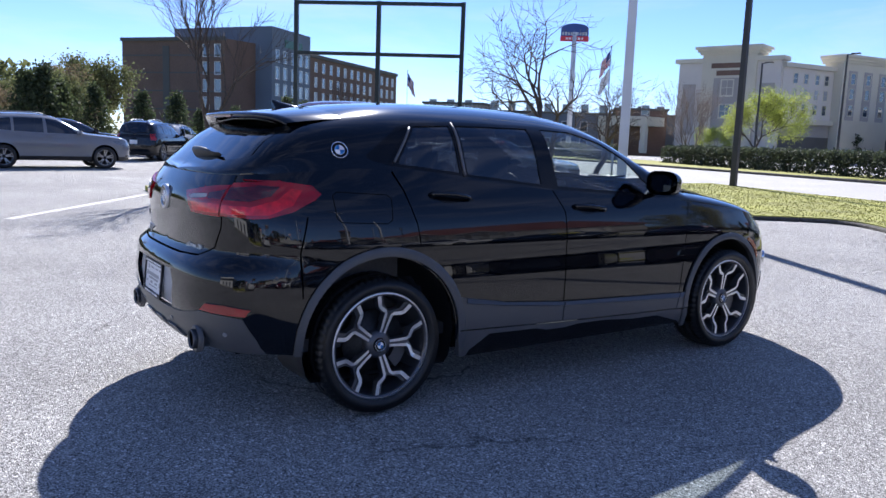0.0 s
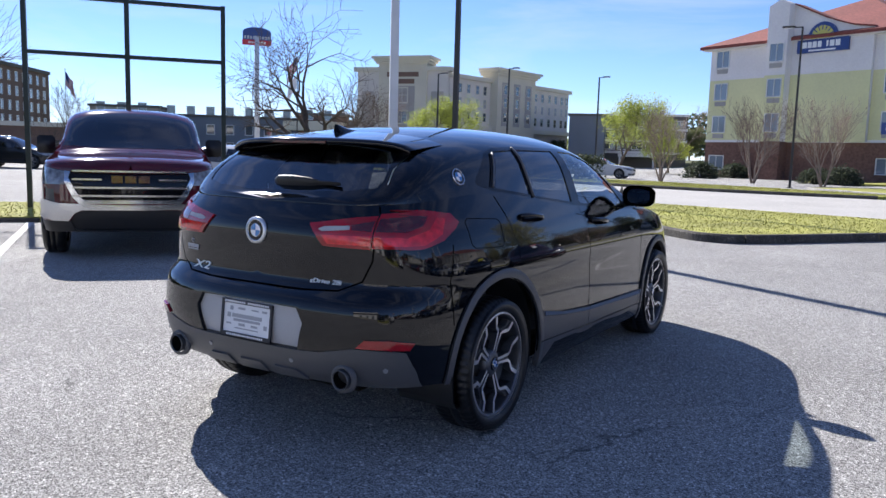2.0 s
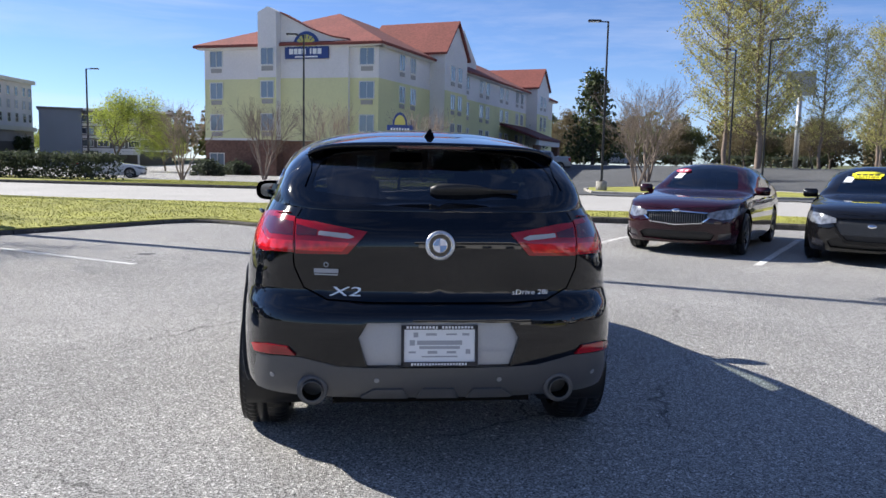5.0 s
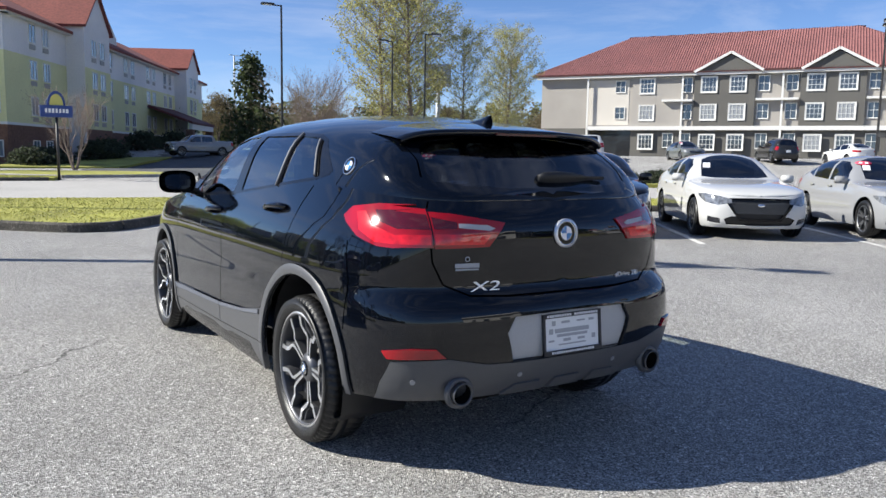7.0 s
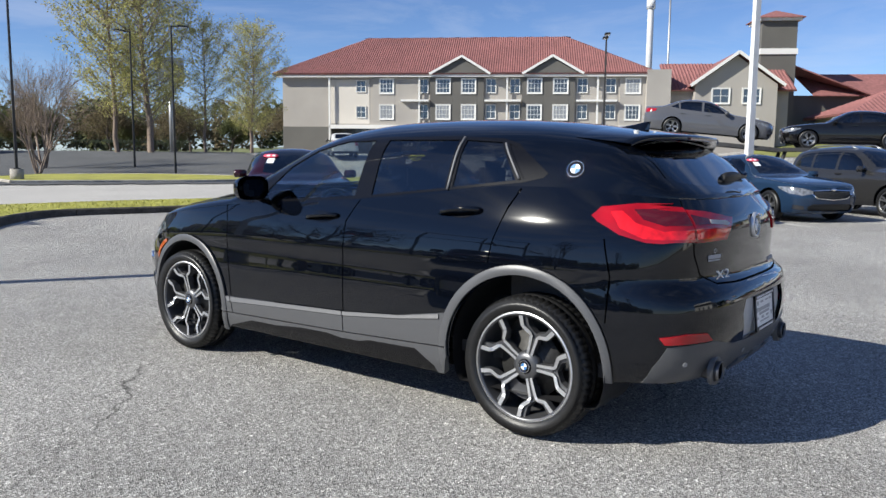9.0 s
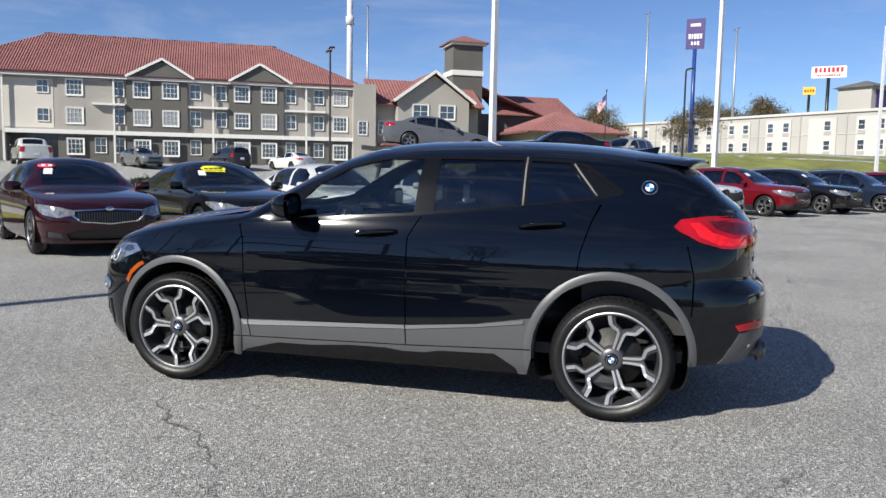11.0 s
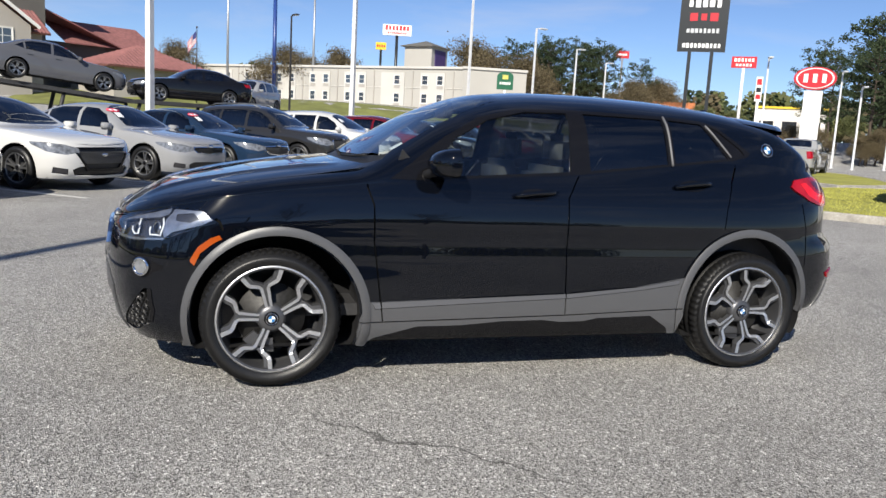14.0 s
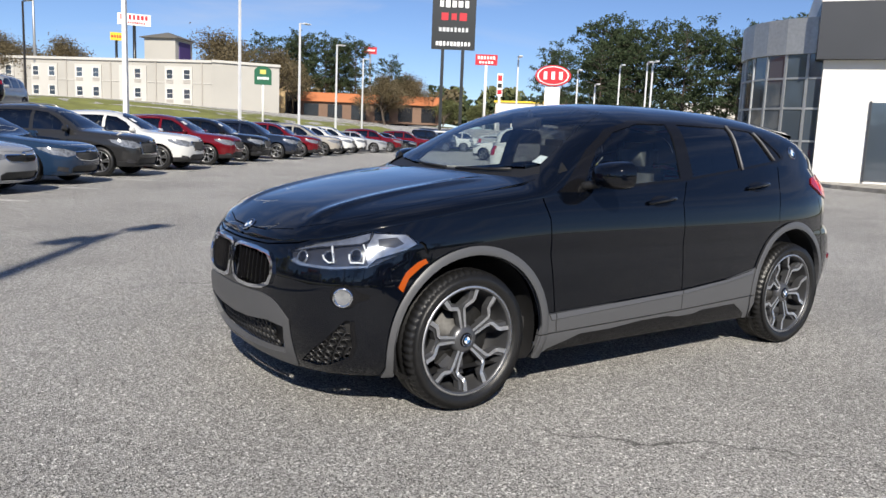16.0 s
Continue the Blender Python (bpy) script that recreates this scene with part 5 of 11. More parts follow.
# ---- ground ----
def ground_material(name, base, fleck, dark_scale=0.35, fleck_scale=240.0, fleck_amount=0.55, crack=0.0, rough=0.9, bump=0.5, patch=0.16):
    """Worn asphalt or concrete: stone flecks, broad stains, tyre-dark lanes and thin cracks."""
    m = bpy.data.materials.new(name)
    m.use_nodes = True
    nt = m.node_tree
    bs = nt.nodes["Principled BSDF"]
    bs.inputs["Roughness"].default_value = rough
    bs.inputs["Specular IOR Level"].default_value = 0.35
    tc = nt.nodes.new("ShaderNodeTexCoord")
    v = nt.nodes.new("ShaderNodeTexVoronoi")
    v.inputs["Scale"].default_value = fleck_scale
    nt.links.new(tc.outputs["Object"], v.inputs["Vector"])
    sep = nt.nodes.new("ShaderNodeSeparateColor")
    nt.links.new(v.outputs["Color"], sep.inputs[0])
    mr = nt.nodes.new("ShaderNodeMapRange")
    mr.inputs[1].default_value, mr.inputs[2].default_value = 0.0, 1.0
    mr.inputs[3].default_value, mr.inputs[4].default_value = 1 - fleck_amount, 1 + fleck_amount
    nt.links.new(sep.outputs[0], mr.inputs[0])
    v2 = nt.nodes.new("ShaderNodeTexVoronoi")
    v2.inputs["Scale"].default_value = fleck_scale * 0.55
    nt.links.new(tc.outputs["Object"], v2.inputs["Vector"])
    sep2 = nt.nodes.new("ShaderNodeSeparateColor")
    nt.links.new(v2.outputs["Color"], sep2.inputs[0])
    fl = nt.nodes.new("ShaderNodeMapRange")
    fl.inputs[1].default_value, fl.inputs[2].default_value = 0.80, 0.95
    fl.inputs[3].default_value, fl.inputs[4].default_value = 0.0, 0.55
    nt.links.new(sep2.outputs[1], fl.inputs[0])
    n1 = nt.nodes.new("ShaderNodeTexNoise")
    n1.inputs["Scale"].default_value, n1.inputs["Detail"].default_value, n1.inputs["Roughness"].default_value = dark_scale, 8.0, 0.62
    nt.links.new(tc.outputs["Object"], n1.inputs["Vector"])
    r1 = nt.nodes.new("ShaderNodeMapRange")
    r1.inputs[1].default_value, r1.inputs[2].default_value = 0.3, 0.7
    r1.inputs[3].default_value, r1.inputs[4].default_value = 1 - patch, 1 + patch
    nt.links.new(n1.outputs["Fac"], r1.inputs[0])
    mul = nt.nodes.new("ShaderNodeMath")
    mul.operation = 'MULTIPLY'
    nt.links.new(mr.outputs[0], mul.inputs[0])
    nt.links.new(r1.outputs[0], mul.inputs[1])
    col = nt.nodes.new("ShaderNodeMix")
    col.data_type = 'RGBA'
    col.inputs[6].default_value, col.inputs[7].default_value = (*base, 1), (*fleck, 1)
    nt.links.new(fl.outputs[0], col.inputs[0])
    mx = nt.nodes.new("ShaderNodeMix")
    mx.data_type, mx.blend_type = 'RGBA', 'MULTIPLY'
    mx.inputs[0].default_value = 1.0
    nt.links.new(col.outputs[2], mx.inputs[6])
    nt.links.new(mul.outputs[0], mx.inputs[7])
    last = mx.outputs[2]
    if crack:
        wn_ = nt.nodes.new("ShaderNodeTexNoise")
        wn_.inputs["Scale"].default_value, wn_.inputs["Detail"].default_value = 1.3, 5.0
        nt.links.new(tc.outputs["Object"], wn_.inputs["Vector"])
        ad = nt.nodes.new("ShaderNodeMix")
        ad.data_type = 'RGBA'
        ad.blend_type = 'ADD'
        ad.inputs[0].default_value = 0.75
        nt.links.new(tc.outputs["Object"], ad.inputs[6])
        nt.links.new(wn_.outputs["Color"], ad.inputs[7])
        cv = nt.nodes.new("ShaderNodeTexVoronoi")
        cv.feature = 'DISTANCE_TO_EDGE'
        cv.inputs["Scale"].default_value = 0.26
        nt.links.new(ad.outputs[2], cv.inputs["Vector"])
        cr = nt.nodes.new("ShaderNodeMapRange")
        cr.inputs[1].default_value, cr.inputs[2].default_value = 0.0008, 0.003
        cr.inputs[3].default_value, cr.inputs[4].default_value = 1 - crack, 1.0
        nt.links.new(cv.outputs["Distance"], cr.inputs[0])
        # cracks come and go
        nz = nt.nodes.new("ShaderNodeTexNoise")
        nz.inputs["Scale"].default_value = 0.45
        nt.links.new(tc.outputs["Object"], nz.inputs["Vector"])
        rz = nt.nodes.new("ShaderNodeMapRange")
        rz.inputs[1].default_value, rz.inputs[2].default_value = 0.50, 0.60
        nt.links.new(nz.outputs["Fac"], rz.inputs[0])
        m2 = nt.nodes.new("ShaderNodeMix")
        m2.data_type, m2.blend_type = 'RGBA', 'MULTIPLY'
        nt.links.new(rz.outputs[0], m2.inputs[0])
        nt.links.new(last, m2.inputs[6])
        nt.links.new(cr.outputs[0], m2.inputs[7])
        last = m2.outputs[2]
    nt.links.new(last, bs.inputs["Base Color"])
    b = nt.nodes.new("ShaderNodeBump")
    b.inputs["Strength"].default_value, b.inputs["Distance"].default_value = bump, 0.006
    nt.links.new(v.outputs["Distance"], b.inputs["Height"])
    nt.links.new(b.outputs["Normal"], bs.inputs["Normal"])
    return m


M_ASPHALT = ground_material("worn_asphalt", (0.300, 0.291, 0.276), (0.74, 0.73, 0.70), crack=0.6, fleck_scale=170, fleck_amount=0.80, bump=1.0, patch=0.2)
M_ROAD = ground_material("pale_road", (0.40, 0.385, 0.36), (0.5, 0.49, 0.47), fleck_amount=0.25, bump=0.2, patch=0.10)
M_ROADD = ground_material("dark_forecourt", (0.085, 0.088, 0.092), (0.2, 0.2, 0.2), fleck_amount=0.4, bump=0.3)
M_CONC = ground_material("kerb_concrete", (0.33, 0.31, 0.275), (0.45, 0.43, 0.40), dark_scale=2.2, fleck_scale=90, fleck_amount=0.3, patch=0.35)
M_KERBD = ground_material("dark_kerb", (0.075, 0.068, 0.058), (0.17, 0.16, 0.14), dark_scale=3.0, fleck_scale=90, fleck_amount=0.4, patch=0.4)
M_LINE = material("road_paint", (0.62, 0.61, 0.58), rough=0.8, grain=0.35, scale=35, stain=0.3, stain_scale=4)
M_TURF = material("turf", (0.29, 0.285, 0.055), rough=0.95, grain=0.3, scale=26, stain=0.35, stain_scale=0.7, bump=0.6, bump_scale=60)
M_BLADE = material("grass_blade", (0.40, 0.39, 0.08), rough=0.8, island=0.35)
M_BANK = material("bank_grass", (0.16, 0.17, 0.045), rough=0.95, grain=0.3, scale=18, stain=0.35, stain_scale=0.5, bump=0.5, bump_scale=40)
M_FIELD = material("field", (0.10, 0.11, 0.04), rough=0.95, grain=0.3, scale=0.4, stain=0.4, stain_scale=0.03)
M_MULCH = material("mulch", (0.07, 0.035, 0.022), rough=0.95, grain=0.5, scale=25)


def rise(x, y):
    """The land lies level round the lot and climbs a little towards the hotels in the east."""
    return 1.6 * smooth01(40, 64, 0.8 * x + 0.6 * y) + 2.5 * smooth01(66, 92, 0.95 * x - 0.3 * y)


def sheet(name, x0, x1, y0, y1, step, z, mat, label, category, inner=None):
    bm = bmesh.new()
    xs = [x0 + step * i for i in range(int((x1 - x0) / step) + 1)]
    ys = [y0 + step * i for i in range(int((y1 - y0) / step) + 1)]
    if inner:
        lo, hi, fine = inner
        xs = [x for x in xs if x <= lo or x >= hi] + [lo + fine * i for i in range(1, int((hi - lo) / fine))]
        ys = xs = sorted(set(xs))
    nx, ny = len(xs) - 1, len(ys) - 1
    vs = [[bm.verts.new((x, y, 0)) for y in ys] for x in xs]
    for col in vs:
        for v in col:
            v.co.z = rise(v.co.x, v.co.y) + z
    for i in range(nx):
        for j in range(ny):
            bm.faces.new((vs[i][j], vs[i + 1][j], vs[i + 1][j + 1], vs[i][j + 1]))
    return tagged(part(name, bm, mat, smooth=True), label, category, kind="structure")


def slab(name, pts, z0, z1, mat, label, category, sides=None, kind="structure"):
    """A flat raised patch with upright sides, following the rise of the land."""
    bm = bmesh.new()
    a = [bm.verts.new((x, y, rise(x, y) + z1)) for x, y in pts]
    b = [bm.verts.new((x, y, rise(x, y) + z0)) for x, y in pts]
    f = bm.faces.new(a)
    for i in range(len(pts)):
        j = (i + 1) % len(pts)
        bm.faces.new((b[i], b[j], a[j], a[i]))
    bmesh.ops.recalc_face_normals(bm, faces=bm.faces[:])
    ob = part(name, bm, mat)
    return tagged(ob, label, category, kind=kind)


def smooth_line(pts, n=6):
    out = []
    for i in range(len(pts) - 1):
        p0, p1, p2, p3 = pts[max(i - 1, 0)], pts[i], pts[i + 1], pts[min(i + 2, len(pts) - 1)]
        for k in range(n):
            t = k / n
            out.append(tuple(0.5 * ((2 * p1[c]) + (-p0[c] + p2[c]) * t + (2 * p0[c] - 5 * p1[c] + 4 * p2[c] - p3[c]) * t * t + (-p0[c] + 3 * p1[c] - 3 * p2[c] + p3[c]) * t ** 3) for c in (0, 1)))
    return out + [tuple(pts[-1])]


def kerb(line, mat, label, w=0.16, h=0.15, seg=3.0):
    """A kerb along a line: rounded stones end to end, each a piece of its own."""
    whole = thing("kerb", label, "kerb")
    whole["kind"] = "structure"
    # walk along the line in stones of about seg metres
    acc, start, stones = 0.0, 0, []
    for i in range(1, len(line)):
        acc += math.hypot(line[i][0] - line[i - 1][0], line[i][1] - line[i - 1][1])
        if acc >= seg or i == len(line) - 1:
            stones.append(line[start:i + 1])
            start, acc = i, 0.0
    for st in stones:
        bm = bmesh.new()
        rows = []
        for i, p in enumerate(st):
            a, b = st[max(i - 1, 0)], st[min(i + 1, len(st) - 1)]
            dx, dy = b[0] - a[0], b[1] - a[1]
            l = math.hypot(dx, dy) or 1
            nx, ny = -dy / l, dx / l
            z = rise(*p)
            e = 0.012 if i in (0, len(st) - 1) else 0
            sh = (dx / l * e * (1 if i == 0 else -1), dy / l * e * (1 if i == 0 else -1))
            rows.append([bm.verts.new((p[0] + sh[0] + nx * o, p[1] + sh[1] + ny * o, z + q)) for o, q in ((-w / 2, -0.05), (-w / 2 + 0.012, h - 0.03), (-w / 2 + 0.04, h), (w / 2 - 0.02, h), (w / 2, h - 0.02), (w / 2, -0.05))])
        for i in range(len(rows) - 1):
            for k in range(5):
                bm.faces.new((rows[i][k], rows[i + 1][k], rows[i + 1][k + 1], rows[i][k + 1]))
        bm.faces.new(rows[0])
        bm.faces.new(rows[-1][::-1])
        bmesh.ops.recalc_face_normals(bm, faces=bm.faces[:])
        part("kerb_stone", bm, mat, whole)
    return whole


def grass(name, pts, n, label, seed, hmin=0.02, hmax=0.06, z=0.1):
    """Blades of grass scattered over an outline, as one tuft sheet."""
    rng = random.Random(seed)
    xs, ys = [p[0] for p in pts], [p[1] for p in pts]
    V, F = [], []
    k = 0
    tries = 0
    while k < n and tries < n * 6:
        tries += 1
        x, y = rng.uniform(min(xs), max(xs)), rng.uniform(min(ys), max(ys))
        if not inside((x, y), pts):
            continue
        k += 1
        a, h, w = rng.uniform(0, 6.28), rng.uniform(hmin, hmax), rng.uniform(0.008, 0.02)
        dx, dy = math.cos(a) * w, math.sin(a) * w
        lx, ly = rng.uniform(-0.03, 0.03), rng.uniform(-0.03, 0.03)
        z0 = rise(x, y) + z
        j = len(V)
        V += [(x - dx, y - dy, z0), (x + dx, y + dy, z0), (x + lx, y + ly, z0 + h)]
        F.append((j, j + 1, j + 2))
    me = bpy.data.meshes.new(name)
    me.from_pydata(V, [], F)
    me.materials.append(M_BLADE)
    return tagged(new(name, me), label, "grass", kind="stuff")


sheet("ground", -1500, 1500, -1500, 1500, 30, -0.06, M_FIELD, "rough green and brown land to the horizon", "ground", (-120, 240, 3.0))
sheet("car_park", -75, 135, -95, 120, 3.0, 0.0, M_ASPHALT, "worn grey asphalt with cracks and stains", "car park")

# verge between the lot and the street: a raised grass strip with its kerb
edge = smooth_line([(-12.6, 0.9), (-11.5, 1.75), (-9.1, 4.6), (-6.5, 8.1), (-5.3, 9.7), (-4.2, 11.2), (-3.4, 11.4), (-2.3, 10.6)], 6)
edge2 = smooth_line([(-2.3, 10.6), (-1.0, 9.3), (-0.4, 8.95), (0.3, 9.3), (2.0, 11.5), (3.2, 12.8), (4.2, 13.2), (5.5, 12.9), (7.6, 12.2), (10.2, 11.0), (14.0, 8.4), (19.5, 4.9)], 6)
street_near = [(20.5, 8.6), (16.5, 12.4), (11.5, 15.0), (7.0, 16.4), (2.5, 16.8), (-3.0, 17.9), (-9.0, 19.4), (-14.0, 21.2), (-13.4, 13.6), (-10.4, 10.8), (-10.8, 7.6), (-14.2, 4.4), (-14.7, 3.2), (-14.5, 1.9), (-13.6, 1.0)]
verge = edge + edge2[1:] + street_near
slab("grass_verge", verge, -0.1, 0.095, M_TURF, "short yellow-green grass strip along the lot", "grass")
kerb(edge, M_KERBD, "low dark weathered kerb edging the lot", h=0.075)
kerb(edge2, M_KERBD, "dark weathered concrete kerb edging the lot")
grass("grass_blades", verge, 60000, "short spring grass on the strip", 5, 0.012, 0.034, 0.09)
# the street and its far side
street = [(-60, 33.5), (-40, 28.5), (-14.0, 21.2), (-9.0, 19.4), (-3.0, 17.9), (2.5, 16.8), (7.0, 16.4), (11.5, 15.0), (16.5, 12.4), (20.5, 8.6), (29, 17), (20, 25.5), (10.5, 30.0), (3.5, 31.6), (-5.9, 32.0), (-17.0, 35.0), (-31, 39), (-60, 47)]
slab("street", street, -0.05, 0.006, M_ROAD, "pale concrete side street", "road")
far_a = [(-60, 47), (-31, 39), (-17.0, 35.0), (-5.9, 32.0), (1.4, 31.9), (1.9, 34.2), (-4.9, 37.8), (-11.2, 40.6), (-22, 45), (-46, 54)]
slab("grass_verge", far_a, -0.1, 0.13, M_TURF, "grass strip across the street", "grass")
grass("grass_blades", far_a[2:8], 14000, "short spring grass across the street", 6, 0.03, 0.07, 0.12)
kerb(smooth_line([(-60, 47), (-31, 39), (-17.0, 35.0), (-5.9, 32.0), (1.2, 31.9)], 8), M_KERBD, "dark kerb across the street", seg=5)
far_b = [(2.1, 35.3), (7.4, 37.0), (8.6, 39.2), (7.1, 43.0), (1.0, 45.0), (-2.5, 41.2)]
slab("grass_island", far_b, -0.1, 0.14, M_TURF, "small grass island by the hotel drive", "grass")
kerb(smooth_line(far_b + far_b[:1], 4), M_CONC, "pale kerb round the grass island", seg=4)
def spread(name, pts, step, z, mat, label, category):
    """A thin paved sheet over an outline that follows the land."""
    bm = bmesh.new()
    xs, ys = [p[0] for p in pts], [p[1] for p in pts]
    vs = {}
    for i in range(int((max(xs) - min(xs)) / step) + 1):
        for j in range(int((max(ys) - min(ys)) / step) + 1):
            x, y = min(xs) + i * step, min(ys) + j * step
            if inside((x + step / 2, y + step / 2), pts):
                q = []
                for a, b in ((i, j), (i + 1, j), (i + 1, j + 1), (i, j + 1)):
                    if (a, b) not in vs:
                        u, v = min(xs) + a * step, min(ys) + b * step
                        vs[a, b] = bm.verts.new((u, v, rise(u, v) + z))
                    q.append(vs[a, b])
                bm.faces.new(q)
    return tagged(part(name, bm, mat, smooth=True), label, category, kind="structure")


spread("hotel_forecourt", [(9.2, 31.2), (20.0, 26.0), (34, 42), (64, 104), (44, 136), (12, 66), (5, 52), (8.0, 43.2), (9.5, 38.6)], 1.0, 0.04, M_ROADD, "dark asphalt forecourt of the hotel", "road")
slab("hotel_lawn", [(-5, 60), (3.4, 62.5), (21, 93), (26, 91), (14, 66), (8, 56), (-2, 56)], -0.05, 0.12, M_TURF, "lawn along the hotel wall", "grass")
# corner with the crape myrtle and the concrete lamp foot
far_c = [(11.6, 33.0), (15.5, 30.8), (20.5, 28.6), (25.5, 33.0), (23, 40.0), (18.0, 44.0), (13.5, 40.0)]
slab("grass_island", far_c, -0.1, 0.14, M_TURF, "grass corner beside the hotel drive", "grass")
kerb(smooth_line(far_c + far_c[:1], 4), M_CONC, "pale kerb round the grass corner", seg=4)
slab("grass_bank", [(22.8, 22.9), (26.5, 19.6), (30.5, 23.5), (28.5, 28.5), (25.5, 28.0)], -0.1, 0.16, M_TURF, "rough grass bank beyond the street", "grass")
# islands in the south-east
isl = smooth_line([(6.5, -10.4), (8.6, -9.4), (11.6, -12.2), (15.4, -16.2), (16.4, -20.6), (12.8, -22.8), (10.0, -20.0), (7.0, -13.4), (6.5, -10.4)], 5)
slab("grass_island", isl[:-1], -0.1, 0.13, M_TURF, "kerbed grass island on the dealer lot", "grass")
grass("grass_blades", isl, 16000, "short grass on the island", 8, 0.015, 0.04, 0.12)
kerb(isl, M_CONC, "pale concrete kerb round the grass island", seg=2.5)
isl2 = smooth_line([(17.5, -19.5), (21.5, -20.5), (30, -26), (34, -31), (29, -31), (20, -24.5), (17.5, -19.5)], 5)
slab("grass_island", isl2[:-1], -0.1, 0.13, M_TURF, "long grass island on the dealer lot", "grass")
kerb(isl2, M_CONC, "pale concrete kerb round the long island", seg=4)
slab("pavement", [(7.4, -22.7), (11.0, -24.1), (15.0, -27.6), (13.4, -29.0), (3.0, -34.0), (1.4, -30.7)], -0.05, 0.14, M_CONC, "concrete walk along the showroom", "pavement")
slab("grass_strip", [(1.9, -28.2), (7.6, -25.5), (9.0, -26.3), (2.4, -30.1)], 0.05, 0.155, M_TURF, "grass strip by the showroom walk", "grass")
# bank below the long white motel
bm = bmesh.new()
vs = []
for i in range(25):
    row = []
    for j in range(7):
        u, v = i / 24, j / 6
        x = (60 + 30 * v) + 22 * u * 0.2 + (10 * (1 - u))
        y = 22 - 66 * u
        x += -8 * u
        row.append(bm.verts.new((x, y, rise(x, y) + 0.03)))
    vs.append(row)
for i in range(24):
    for j in range(6):
        bm.faces.new((vs[i][j], vs[i][j + 1], vs[i + 1][j + 1], vs[i + 1][j]))
bmesh.ops.recalc_face_normals(bm, faces=bm.faces[:])
tagged(part("grass_bank", bm, M_BANK, smooth=True), "green grass bank below the white motel", "grass", kind="structure")


def stripe(x0, y0, x1, y1, w=0.11):
    bm = bmesh.new()
    d = Vector((x1 - x0, y1 - y0, 0))
    n = Vector((-d.y, d.x, 0)).normalized() * w / 2
    a, b = Vector((x0, y0, 0.004)), Vector((x1, y1, 0.004))
    bm.faces.new([bm.verts.new(p) for p in (a - n, b - n, b + n, a + n)])
    return tagged(part("parking_line", bm, M_LINE), "worn white parking line on the asphalt", "marking", "parking lines", "structure")


F_DIR, R_DIR = Vector((0.606, 0.795, 0)), Vector((0.795, -0.606, 0))
for i in range(-1, 6):
    p = Vector((5.32 + 2.43 * i, 4.98 - 1.585 * i, 0))
    q = p + F_DIR * 5.0
    stripe(p.x, p.y, q.x, q.y)
for k in range(4):
    p = Vector((-3.15, 4.7, 0)) - F_DIR * 2.85 * k
    q = p - Vector((0.82, -0.575, 0)) * 5.0
    stripe(p.x, p.y, q.x, q.y)


# ---- other parked cars ----
REAR_PLAN = [(0.0, 0.0), (0.40, 0.015), (0.70, 0.07), (0.88, 0.20), (0.955, 0.42), (0.99, 0.8)]
FRONT_PLAN = [(0.0, 0.0), (0.35, 0.02), (0.62, 0.08), (0.82, 0.20), (0.93, 0.40), (0.985, 0.85)]


